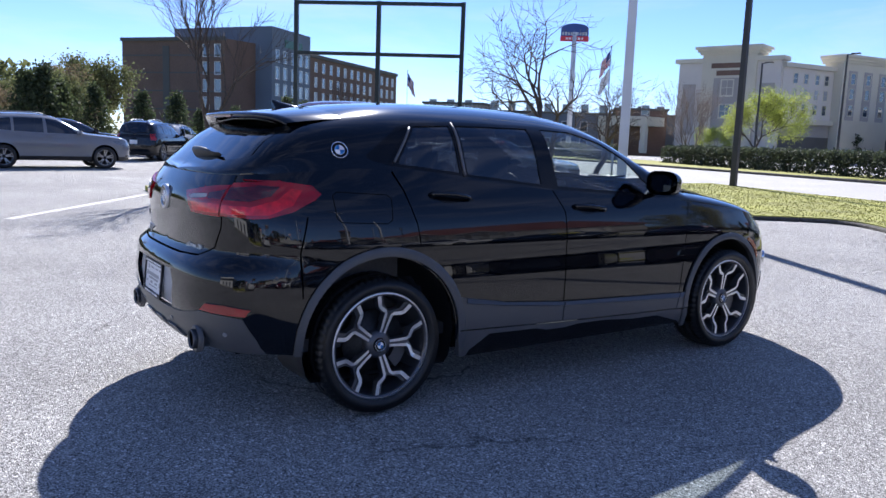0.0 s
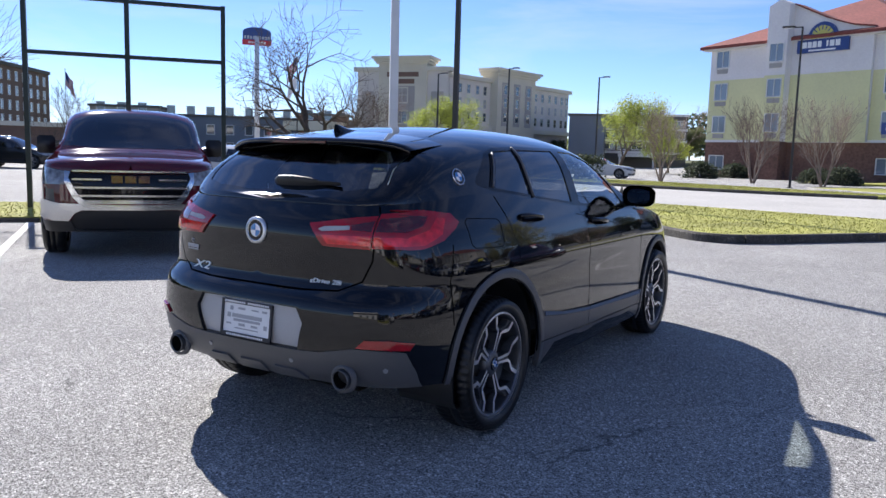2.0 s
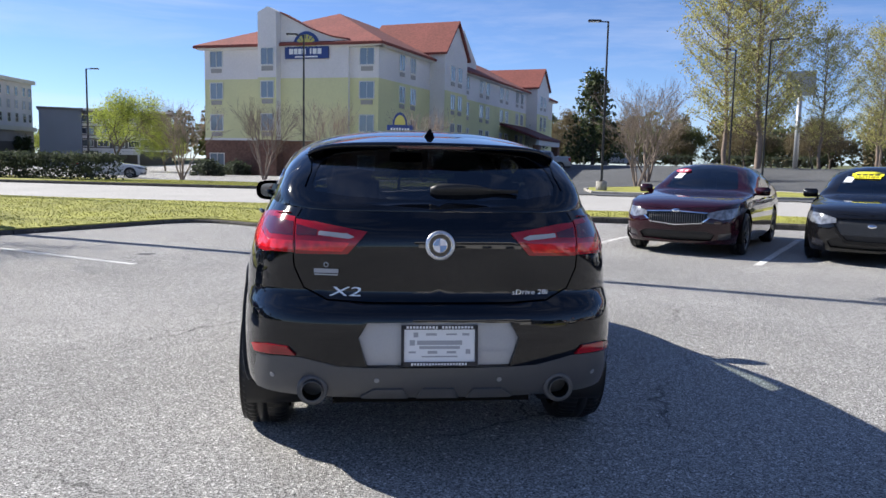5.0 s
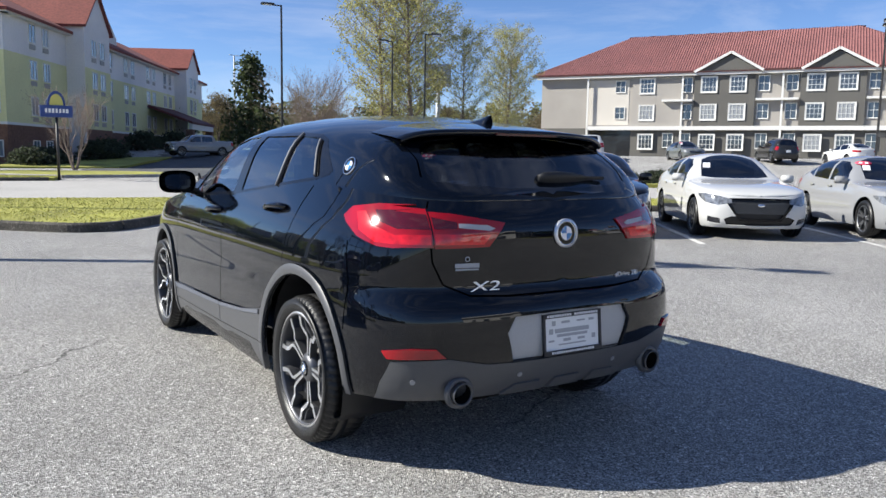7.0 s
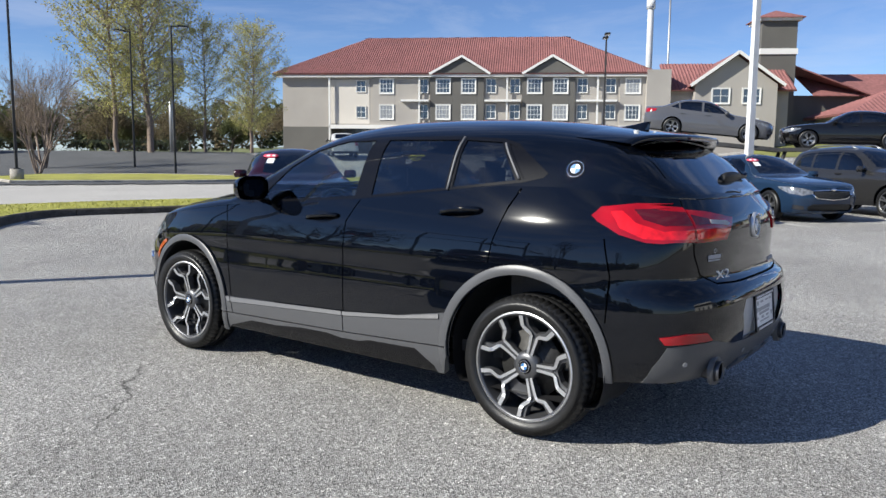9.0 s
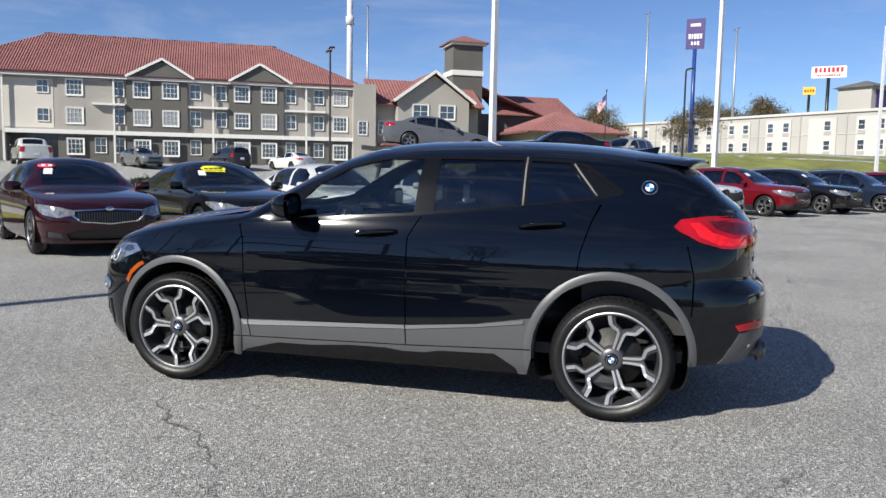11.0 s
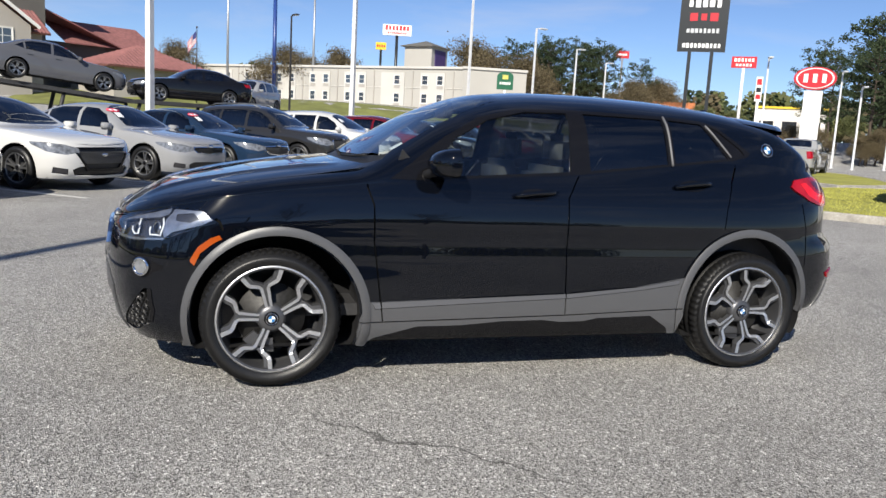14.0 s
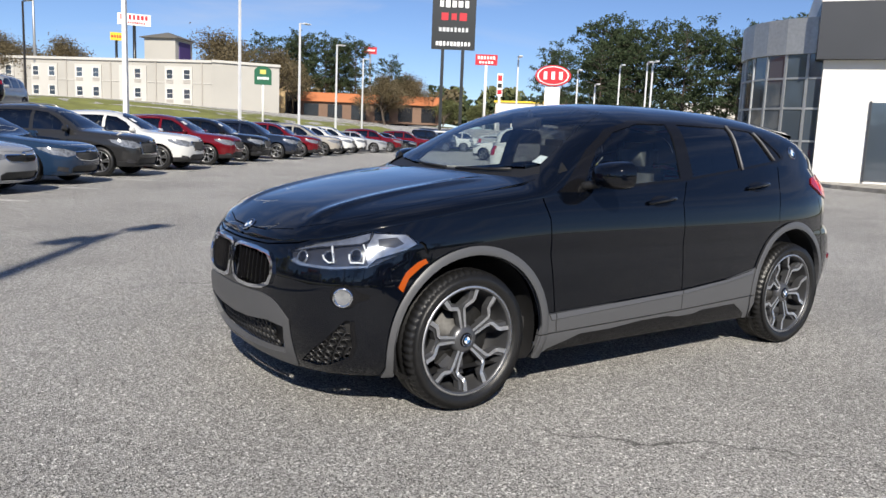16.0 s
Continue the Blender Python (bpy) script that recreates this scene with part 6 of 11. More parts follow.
def car_template(name, label, category, kind, L, W, H, wb, colour, grille, wheel_r=0.335, rail=False):
    """A parked car facing +y about the middle of its wheelbase."""
    yf = wb / 2 + (0.92 if kind != "pickup" else 0.95)
    yr = yf - L
    w = W / 2
    e = H - 1.465 if kind == "sedan" else 0.0
    low = 0.20 if kind == "sedan" else 0.26 if kind == "suv" else 0.34
    if kind == "sedan":
        zc = [(yf, 0.70), (yf - 0.08, 0.765), (yf - 0.4, 0.87), (0.88, 0.985), (0.80, 0.995), (0.42, 1.20), (0.0, 1.40), (-0.18, 1.445), (-0.5, 1.465), (-1.0, 1.435), (-1.35, 1.34), (-1.85, 1.125), (-1.95, 1.105), (yr + 0.05, 1.06), (yr, 1.03)]
        zb = [(yf, 0.69), (yf - 0.3, 0.79), (0.9, 0.915), (0, 0.935), (-1.0, 0.975), (-1.8, 1.02), (yr, 1.0)]
        wins = [[(0.52, 0.965), (-0.30, 0.985), (-0.32, 1.36), (-0.05, 1.345), (0.22, 1.225)], [(-0.38, 0.987), (-1.16, 1.03), (-1.20, 1.27), (-0.95, 1.345), (-0.4, 1.362)], [(-1.22, 1.04), (-1.52, 1.10), (-1.26, 1.245)]]
        shield = [(0, 0.78), (0.38, 0.745), (0.60, 0.66), (0.55, 0.38), (0.47, 0.06), (0.25, -0.06), (0, -0.09)]
        rglass = [(0, -1.16), (0.30, -1.17), (0.48, -1.26), (0.52, -1.60), (0.44, -1.76), (0, -1.82)]
        hz, tz, gz, iz = (0.60, 0.735), (0.82, 0.97), (0.50, 0.68), (0.24, 0.40)
        prof = [(0.12, 0.90), (0.2, 0.95), (0.30, 0.985), (0.55, 1.0), (0.75, 0.985), (0.90, 0.955), (1.02, 0.90), (1.12, 0.86)]
    elif kind == "suv":
        s = H / 1.69
        zc = [(yf, 0.84), (yf - 0.08, 0.94), (yf - 0.35, 1.04), (1.02, 1.13), (0.94, 1.14), (0.55, 1.37), (0.15, 1.57 * s), (-0.1, 1.64 * s), (-0.6, 1.69 * s), (-1.4, 1.665 * s), (yr + 0.42, 1.60 * s), (yr + 0.34, 1.53 * s), (yr + 0.12, 1.18), (yr, 1.10)]
        zb = [(yf, 0.83), (yf - 0.3, 0.94), (0.9, 1.045), (0, 1.06), (-1.2, 1.11), (yr + 0.3, 1.13), (yr, 1.08)]
        wins = [[(0.66, 1.085), (-0.22, 1.10), (-0.24, 1.53 * s), (0.05, 1.50 * s), (0.36, 1.35)], [(-0.32, 1.10), (-1.12, 1.135), (-1.12, 1.53 * s), (-0.32, 1.54 * s)], [(-1.2, 1.14), (-1.80, 1.19), (-1.66, 1.46 * s), (-1.2, 1.525 * s)]]
        shield = [(0, 0.92), (0.40, 0.88), (0.64, 0.78), (0.58, 0.50), (0.50, 0.16), (0.25, 0.06), (0, 0.03)]
        rglass = [(0, yr + 0.355), (0.40, yr + 0.37), (0.52, yr + 0.30), (0.56, yr + 0.18), (0, yr + 0.125)]
        hz, tz, gz, iz = (0.72, 0.88), (0.92, 1.12), (0.58, 0.86), (0.30, 0.48)
        prof = [(0.12, 0.90), (0.26, 0.96), (0.40, 0.99), (0.70, 1.0), (0.90, 0.985), (1.02, 0.955), (1.12, 0.91), (1.22, 0.87)]
    else:
        zc = [(yf, 1.04), (yf - 0.06, 1.16), (yf - 0.3, 1.23), (1.48, 1.30), (1.40, 1.315), (1.30, 1.37), (0.66, 1.815), (0.50, 1.87), (0.25, 1.90), (-0.3, 1.91), (-1.0, 1.89), (-1.18, 1.84), (-1.34, 1.43), (-1.42, 1.40), (yr + 0.05, 1.40), (yr, 1.36)]
        zb = [(yf, 1.03), (yf - 0.3, 1.14), (1.4, 1.22), (0, 1.235), (-1.2, 1.25), (-1.6, 1.36), (yr, 1.34)]
        wins = [[(1.06, 1.265), (0.08, 1.265), (0.08, 1.74), (0.50, 1.725), (0.74, 1.58)], [(-0.02, 1.265), (-0.98, 1.275), (-0.98, 1.70), (-0.02, 1.735)]]
        shield = [(0, 1.36), (0.45, 1.34), (0.78, 1.26), (0.75, 1.0), (0.70, 0.72), (0.3, 0.64), (0, 0.63)]
        rglass = [(0, -1.20), (0.55, -1.20), (0.58, -1.31), (0, -1.31)]
        hz, tz, gz, iz = (0.90, 1.08), (0.95, 1.25), (0.72, 1.10), (0.42, 0.52)
        prof = [(0.2, 0.92), (0.34, 0.97), (0.55, 1.0), (0.9, 1.0), (1.1, 0.98), (1.22, 0.95), (1.36, 0.92)]
    sp = dict(w=[(z, w * f) for z, f in prof], zc=zc, zb=zb, rear=REAR_PLAN if kind != "pickup" else [(0.0, 0.0), (0.5, 0.01), (0.82, 0.03), (0.95, 0.09), (0.985, 0.3), (0.995, 0.8)],
              front=FRONT_PLAN if kind != "pickup" else [(0.0, 0.0), (0.45, 0.02), (0.74, 0.07), (0.90, 0.16), (0.97, 0.38), (0.99, 0.85)],
              mid=[(1.0, -0.6), (1.0, 0.2)], tumble=0.20 if kind != "pickup" else 0.15, square=0 if kind != "pickup" else 7,
              yf=[(0.15, yf - 0.14), (low + 0.12, yf - 0.02), (0.55, yf), (hz[0], yf - 0.01), (hz[1], yf - 0.06), (hz[1] + 0.1, yf - 0.14)],
              yr=[(0.15, yr + 0.16), (0.42, yr + 0.02), (0.60, yr), (0.85, yr + 0.03), (1.0, yr + 0.05), (1.12, yr + 0.12), (1.25, yr + 0.2)] if kind != "pickup" else [(0.2, yr + 0.1), (0.5, yr), (1.3, yr + 0.02)])
    car = thing(name, label, category)
    sk = Skin(sp)
    S = lambda pts: [(sk.s_y(y, z), z) for y, z in pts]
    R = lambda pts: [(sk.s_x(x * w, z, False), z) for x, z in pts]
    F = lambda pts: [(sk.s_x(x * w, z, True), z) for x, z in pts]
    D = lambda p: dense(p, 0.09)
    n = int(sk.len / 0.09)
    bottom = [(sk.len * i / n, low) for i in range(n + 1)]
    outline = bottom + [(sk.len * i / n, sk.belt(sk.len * i / n)) for i in range(n, -1, -1)]
    ra = wheel_r + 0.045
    regs = [(None, S(arc(wb / 2, wheel_r + 0.01, ra, -50, 230, 22)), 0), (None, S(arc(-wb / 2, wheel_r + 0.01, ra, -50, 230, 22)), 0)]
    h0, h1 = hz
    if kind == "pickup":
        regs.append(("headlamp", D(F([(0.70, h0), (0.93, h0)]) + S([(yf - 0.42, h0 + 0.03), (yf - 0.46, h1)]) + F([(0.93, h1 + 0.02), (0.70, h1)])), -0.004))
        regs.append(("fog", D(F([(0.80, 0.62), (0.93, 0.60), (0.93, 0.86), (0.82, 0.84)])), -0.01))
    else:
        regs.append(("headlamp", D(F([(0.50, h0 + 0.02), (0.72, h0 - 0.02)]) + S([(yf - 0.34, h0 + 0.02), (yf - 0.62, h0 + 0.12), (yf - 0.66, h1 + 0.025), (yf - 0.40, h1 + 0.03)]) + F([(0.70, h1), (0.50, h0 + 0.085)])), -0.004))
        regs.append(("fog", D(F([(0.66, iz[0] + 0.02), (0.86, iz[0] + 0.05), (0.86, iz[0] + 0.15), (0.68, iz[0] + 0.12)])), -0.01))
    t0, t1 = tz
    if kind == "sedan":
        regs.append(("tail_lamp", D(R([(0.48, t0 + 0.02), (0.80, t0)]) + S([(yr + 0.45, t0 + 0.05), (yr + 0.50, t1)]) + R([(0.80, t1), (0.48, t1 - 0.02)])), 0.006))
    else:
        regs.append(("tail_lamp", D(R([(0.72, t0 - 0.06), (0.88, t0 - 0.06)]) + S([(yr + 0.32, t0), (yr + 0.34, t1)]) + R([(0.88, t1 + 0.01), (0.66, t1)])), 0.006))
    g0, g1 = gz
    gi = {"wide": [(0, g0), (0.40, g0 + 0.03), (0.53, g1 - 0.06), (0.50, g1 - 0.01), (0, g1 + 0.01)], "mesh": [(0, g0 - 0.14), (0.34, g0 - 0.13), (0.55, g1 - 0.06), (0.50, g1), (0, g1 + 0.005)],
          "tall": [(0, g0), (0.46, g0 + 0.01), (0.50, g1 - 0.05), (0.46, g1), (0, g1 + 0.01)], "truck": [(0, g0), (0.50, g0), (0.56, g0 + 0.06), (0.66, g1 - 0.12), (0.62, g1), (0, g1 + 0.01)], "thin": [(0, g1 - 0.12), (0.42, g1 - 0.10), (0.50, g1 - 0.04), (0.46, g1), (0, g1)]}[grille]
    cx, cz = 0.22, (g0 + g1) / 2
    ou = [(x * (1.10 if grille == "truck" else 1.07) if x else 0, cz + (z - cz) * (1.24 if grille == "truck" else 1.2)) for x, z in gi]
    regs.append(("grille", D(F(gi)), -0.025))
    regs.append(("grille_frame", D(F(ou)), 0.008))
    regs.append(("intake", D(F([(0, iz[0]), (0.56, iz[0] + 0.01), (0.62, iz[1] - 0.05), (0.50, iz[1]), (0, iz[1])])), -0.03))
    if kind != "sedan":
        regs.append(("lower_trim", D([(s, z) for s, z in bottom] + [(s, z + 0.13) for s, z in bottom[::-1]]), 0.006))
    if kind == "pickup":
        regs.insert(2, ("bumper", D(F([(0, 0.60), (0.52, 0.60), (0.60, 0.56), (0.66, 0.48), (0.80, 0.48), (0.97, 0.54)]) + S([(yf - 0.30, 0.56), (yf - 0.30, 0.70)]) + F([(0.90, 0.72), (0.75, 0.68), (0, 0.66)])), 0.03))
    if kind == "pickup":
        regs.insert(3, ("air_dam", D(F([(0, 0.36), (0.60, 0.36), (0.65, 0.48), (0.60, 0.555), (0.52, 0.595), (0, 0.595)])), -0.02))
    Wl = cut(sk.wall, outline, wall_grid(sk, 0.13), regs, 0.13)
    U = lambda pts: [(y, sk.q_z(y, z)) for y, z in dense(pts, 0.09)]
    T = lambda pts: [(y, sk.q_x(x * w / 0.93, y)) for x, y in dense(pts, 0.09)]
    m = 70
    tout = [(sk.ybr + (sk.ybf - sk.ybr) * i / m, 0.0) for i in range(m + 1)] + [(sk.ybr + (sk.ybf - sk.ybr) * i / m, 1.0) for i in range(m, -1, -1)]
    tregs = [("side_window%d" % i, U(p), -0.004) for i, p in enumerate(wins)] + [("windscreen", T(shield), 0.001), ("rear_glass", T(rglass), 0.0)]
    G = cut(sk.top, tout, top_grid(sk, 0.12), tregs, 0.12)
    made = []

    def P(nm, chunks, mat, lip=0.0, lab="", parent=car):
        ob = panel(nm, chunks, mat, parent, lip, lab)
        made.append(ob)
        return ob
    both = lambda d, k: [(*d[k], False), (*d[k], True)]
    P("body", both(Wl, "body") + both(G, "body"), M_PAINT, 0.012)
    P("windscreen", both(G, "windscreen"), M_GLASSF)
    P("rear_glass", both(G, "rear_glass"), M_GLASSF)
    for k in ("grille",) if kind == "pickup" else ("grille", "intake"):
        P(k, both(Wl, k), M_GLOSSB if grille == "truck" else M_BLACKP)
    P("grille_frame", both(Wl, "grille_frame"), M_GLOSSB if grille == "mesh" else M_SILV if grille == "truck" else M_CHROME, 0.02)
    if kind != "sedan":
        P("lower_trim", both(Wl, "lower_trim"), M_BLACKP, 0.02)
    if kind == "pickup":
        P("bumper", both(Wl, "bumper"), M_SILV, 0.03, "chrome bumper")
        P("air_dam", both(Wl, "air_dam"), M_BLACKP)
    for mi in (False, True):
        for i in range(len(wins)):
            P("side_window", [(*G["side_window%d" % i], mi)], M_GLASSF)
        P("headlamp", [(*Wl["headlamp"], mi)], M_LAMPF, 0.01)
        P("tail_lamp", [(*Wl["tail_lamp"], mi)], M_RED, 0.01)
        P("fog_lamp", [(*Wl["fog"], mi)], M_LENSD)
    # grille bars
    bm = bmesh.new()
    if grille == "truck":
        for k in range(4):
            z = g0 + 0.05 + (g1 - g0 - 0.09) * k / 3
            for i in range(-6, 6):
                if k == 2 and abs(i + 0.5) < 3:
                    continue
                p, _ = sk.at_end(abs(i + 0.5) / 6 * 0.62 * w, z, True, 0.004)
                box(bm, math.copysign(p.x, i + 0.5), p.y, z, 0.107, 0.03, 0.022)
        made.append(part("grille_bar", bm, M_SILV, car, "chrome grille bars"))
        bm = bmesh.new()
        p, _ = sk.at_end(0.0, g0 + 0.05 + (g1 - g0 - 0.09) * 0.667, True, 0.022)
        for i in (-1, 0, 1):
            box(bm, i * 0.15, p.y, p.z, 0.125, 0.02, 0.085)
        made.append(part("grille_mark", bm, M_REDD, car, "dark red raised mark"))
    else:
        nb = {"wide": 12, "mesh": 16, "tall": 9, "thin": 10}[grille]
        for i in range(-nb, nb + 1):
            x = abs(i) / nb * 0.45 * w
            p, _ = sk.at_end(x, (g0 + g1) / 2, True, -0.012)
            hgt = (g1 - g0) * (0.75 if grille != "mesh" else 1.15)
            zz = (g0 + g1) / 2 - (0.05 if grille == "mesh" else 0)
            m2 = pose(math.copysign(p.x, i), p.y, zz, 0, 25 if grille == "mesh" else 0, 0)
            boxm(bm, m2, 0.008, 0.015, hgt)
            if grille == "mesh":
                boxm(bm, pose(math.copysign(p.x, i), p.y, zz, 0, -25, 0), 0.008, 0.015, hgt)
        made.append(part("grille_bar", bm, M_RIMD if grille != "thin" else M_BLACKP, car))
    p, _ = sk.at_end(0.0, g1 - 0.03, True, 0.012)
    bm = bmesh.new()
    lathe(bm, [(0.06, 0), (0.055, 0.008), (0.0, 0.01)], 16, frame_on(Vector((0, p.y, (g0 + g1) / 2 if grille == "mesh" else g1 + 0.03)), Vector((0, 1, 0.3))) @ Matrix.Diagonal((1, 0.55, 1, 1)))
    if grille != "truck":
        made.append(part("emblem", bm, M_CHROME, car))
    # mirrors, handles, cabin, floor
    yb, zm = (0.52, 1.0) if kind == "sedan" else (0.66, 1.13) if kind == "suv" else (1.02, 1.36)
    for sg in (1, -1):
        bm = bmesh.new()
        boxm(bm, pose(sg * (w + 0.06), yb, zm, 0, 0, sg * 8), 0.22, 0.12, 0.14 if kind != "pickup" else 0.24)
        boxm(bm, pose(sg * (w - 0.05), yb + 0.02, zm - 0.05), 0.14, 0.06, 0.04)
        made.append(part("door_mirror", bm, M_PAINT if kind != "pickup" else M_BLACKP, car, bevel=0.03, smooth=True))
        for y in ((-0.16, -1.05) if kind != "pickup" else (0.22, -0.82)):
            z = zm - 0.13
            q, nn = sk.at_side(y, z, 0.02)
            bm = bmesh.new()
            box(bm, q.x * sg, y, z, 0.03, 0.19, 0.032)
            made.append(part("door_handle", bm, M_PAINT if kind != "pickup" else M_CHROME, car, bevel=0.008))
    bm = bmesh.new()
    box(bm, 0, 0.0, low + 0.06, W * 0.86, L * 0.80, 0.10)
    for y in (wb / 2, -wb / 2):
        box(bm, 0, y, low + 0.12, W * 0.55, 0.85, 0.3)
    made.append(part("underbody", bm, M_DARK, car))
    bm = bmesh.new()
    y0 = {"sedan": 0.0, "suv": 0.05, "pickup": 0.45}[kind]
    for y in (y0, y0 - 0.95):
        for x in (0.37, -0.37):
            box(bm, x, y - 0.25, zm - 0.10, 0.48, 0.14, 0.62)
            box(bm, x, y - 0.29, zm + 0.27, 0.26, 0.08, 0.16)
    box(bm, 0, y0 + 0.72, zm - 0.16, W * 0.76, 0.35, 0.22)
    made.append(part("cabin", bm, M_SEAT, car, bevel=0.02))
    for x in (w - 0.125, -(w - 0.125)):
        for y in (wb / 2, -wb / 2):
            wh = wheel(car, x, y, wheel_r, wheel_r, 0.225 if kind != "pickup" else 0.27, wheel_r * 0.70, "five", 11, M_RIMS, M_RIMD, False)
    for x in (w - 0.125, -(w - 0.125)):
        for y in (wb / 2, -wb / 2):
            sg = 1 if x > 0 else -1
            bm = bmesh.new()
            lathe(bm, [(ra + 0.01, 0.0), (ra + 0.01, -0.3), (0.02, -0.3)], 24, pose(sg * (w - 0.02), y, wheel_r + 0.01, 0, 90 * sg, 0))
            for v in bm.verts:
                v.co.z = max(v.co.z, low)
            part("wheel_well", bm, M_DARK, car)
    if rail:
        for sg in (1, -1):
            bm = bmesh.new()
            pts = []
            for i in range(8):
                y = -0.1 - 1.8 * i / 7
                q = sk.top(y, 0.80)
                pts.append(Vector((q.x * sg, y, q.z + (0.05 if 0 < i < 7 else -0.01))))
            tube(bm, pts, 0.018, 6)
            part("roof_rail", bm, M_RIMS, car)
    bm = bmesh.new()
    p, _ = sk.at_end(0, 0.62 if kind == "sedan" else 0.78, False, 0.012)
    box(bm, 0, p.y, p.z, 0.31, 0.012, 0.16)
    part("number_plate", bm, M_PLATE, car)
    set_colour(car, colour)
    return car, sk


def set_colour(car, c):
    for o in car.children_recursive:
        o.color = (*c, 1)


MAROON, BLACK, WHITE = (0.022, 0.004, 0.008), (0.006, 0.006, 0.007), (0.56, 0.56, 0.55)
SILVER, BLUE, GREY, RED = (0.27, 0.275, 0.285), (0.012, 0.028, 0.06), (0.022, 0.022, 0.023), (0.11, 0.004, 0.008)
NAVY, CHAMP = (0.012, 0.018, 0.035), (0.30, 0.28, 0.25)
YAW = 142.7
LOT = "cars parked in the long row"


def sticker(car, sk, kind):
    """Window stickers behind the windscreen: a white sheet, a red number disc or a yellow banner."""
    def onglass(x, y, off=0.012):
        q = sk.q_x(abs(x), y)
        p, n = sk.lift(sk.top, y, q, off)
        return frame_on(Vector((math.copysign(p.x, x), p.y, p.z)), Vector((math.copysign(n.x, x), n.y, n.z)))
    ys = {"sedan": 0.46, "suv": 0.56, "pickup": 0.95}[kind[0]]
    bm = bmesh.new()
    boxm(bm, onglass(0.44, ys - 0.12), 0.13, 0.20, 0.004)
    part("price_sheet", bm, M_WHITEP, car, "white price sheet inside the windscreen")
    if kind[1] == "disc":
        bm = bmesh.new()
        m = onglass(0.42, ys - 0.30)
        lathe(bm, [(0.125, 0.0), (0.125, 0.004), (0.0, 0.004)], 20, m @ Matrix.Diagonal((1.15, 0.6, 1, 1)))
        part("sticker_disc", bm, M_STRED, car, "red oval window sticker")
        bm = bmesh.new()
        for x in (-0.05, 0.05):
            boxm(bm, m @ pose(x, 0, 0.005), 0.06, 0.07, 0.002)
        part("sticker_print", bm, M_WHITEP, car)
    if kind[1] == "banner":
        bm = bmesh.new()
        m = onglass(0.18, ys - 0.24)
        boxm(bm, m, 0.46, 0.085, 0.004)
        boxm(bm, m @ pose(0.0, -0.088, 0), 0.40, 0.085, 0.004)
        lathe(bm, [(0.2, 0.0), (0.2, 0.004), (0.0, 0.004)], 20, m @ pose(0, 0.055, 0) @ Matrix.Diagonal((1, 0.3, 1, 1)))
        part("sticker_banner", bm, M_YELLOW, car, "yellow window banner")
        lettering("banner_print", "LEATHER", 0.085, M_INK, m @ pose(0, -0.088, 0.004), car, 0.001)
        bm = bmesh.new()
        for k in range(4):
            boxm(bm, m @ pose(-0.135 + 0.09 * k, 0.0, 0.004), 0.07, 0.05, 0.002)
        part("banner_bar", bm, M_INK, car)


def park(tpl, x, y, yaw, label, colour, category="car", group="", z=0.0, tilt=0.0):
    c = copy_thing(tpl, pose(x, y, z, tilt, 0, yaw))
    tagged(c, label, category, group)
    set_colour(c, colour)
    return c


sedan_a, ska = car_template("parked_sedan", "dark maroon saloon parked nose-out in the row", "car", "sedan", 4.85, 1.86, 1.465, 2.80, MAROON, "wide")
sedan_b, skb = car_template("parked_sedan", "black saloon with a wide mesh grille in the row", "car", "sedan", 4.80, 1.86, 1.44, 2.78, BLACK, "mesh")
sedan_c, skc = car_template("parked_sedan", "silver compact saloon parked in the row", "car", "sedan", 4.60, 1.80, 1.44, 2.70, SILVER, "thin")
suv_a, sks = car_template("parked_suv", "white sport utility car parked in the row", "car", "suv", 4.76, 1.89, 1.69, 2.78, WHITE, "wide", 0.36)
suv_b, skt = car_template("parked_suv", "dark grey boxy sport utility car in the row", "car", "suv", 4.70, 1.85, 1.70, 2.86, GREY, "tall", 0.36, True)
truck, skp = car_template("pickup_truck", "maroon pickup truck with a broad chrome grille", "pickup", "pickup", 5.89, 2.06, 1.92, 3.75, MAROON, "truck", 0.41)
for t, x, y, yaw, g in ((sedan_a, 5.95, 7.95, YAW, LOT), (sedan_b, 8.27, 6.60, YAW, LOT), (sedan_c, 12.95, 3.48, YAW, LOT), (suv_a, 21.2, -2.2, YAW, LOT), (suv_b, 18.1, 0.08, YAW, LOT), (truck, -7.65, 2.90, -127.4, "")):
    t.matrix_basis = pose(x, y, 0, 0, 0, yaw)
    if g:
        tagged(t, group=g)
set_colour(truck, (0.075, 0.006, 0.013))
white_caddy = park(sedan_b, 10.46, 5.15, YAW, "white saloon with a dark mesh grille in the row", WHITE, group=LOT)
blue_sedan = park(sedan_a, 15.4, 2.0, YAW, "steel blue saloon parked in the row", BLUE, group=LOT)
for c, s_, k in ((sedan_a, ska, ("sedan", "disc")), (sedan_b, skb, ("sedan", "banner")), (white_caddy, skb, ("sedan", "sheet")), (sedan_c, skc, ("sedan", "disc")), (blue_sedan, ska, ("sedan", "disc")),
                 (suv_a, sks, ("suv", "sheet"))):
    sticker(c, s_, k)
ROW = [(suv_a, RED, "red"), (suv_a, BLACK, "black"), (suv_b, NAVY, "dark blue"), (suv_a, RED, "red"), (suv_b, CHAMP, "light brown"), (suv_a, WHITE, "white"), (suv_a, WHITE, "white"), (sedan_c, SILVER, "silver"),
       (suv_a, RED, "red"), (sedan_a, BLACK, "black"), (suv_a, RED, "red"), (truck, BLACK, "black"), (truck, WHITE, "white"), (truck, WHITE, "white")]
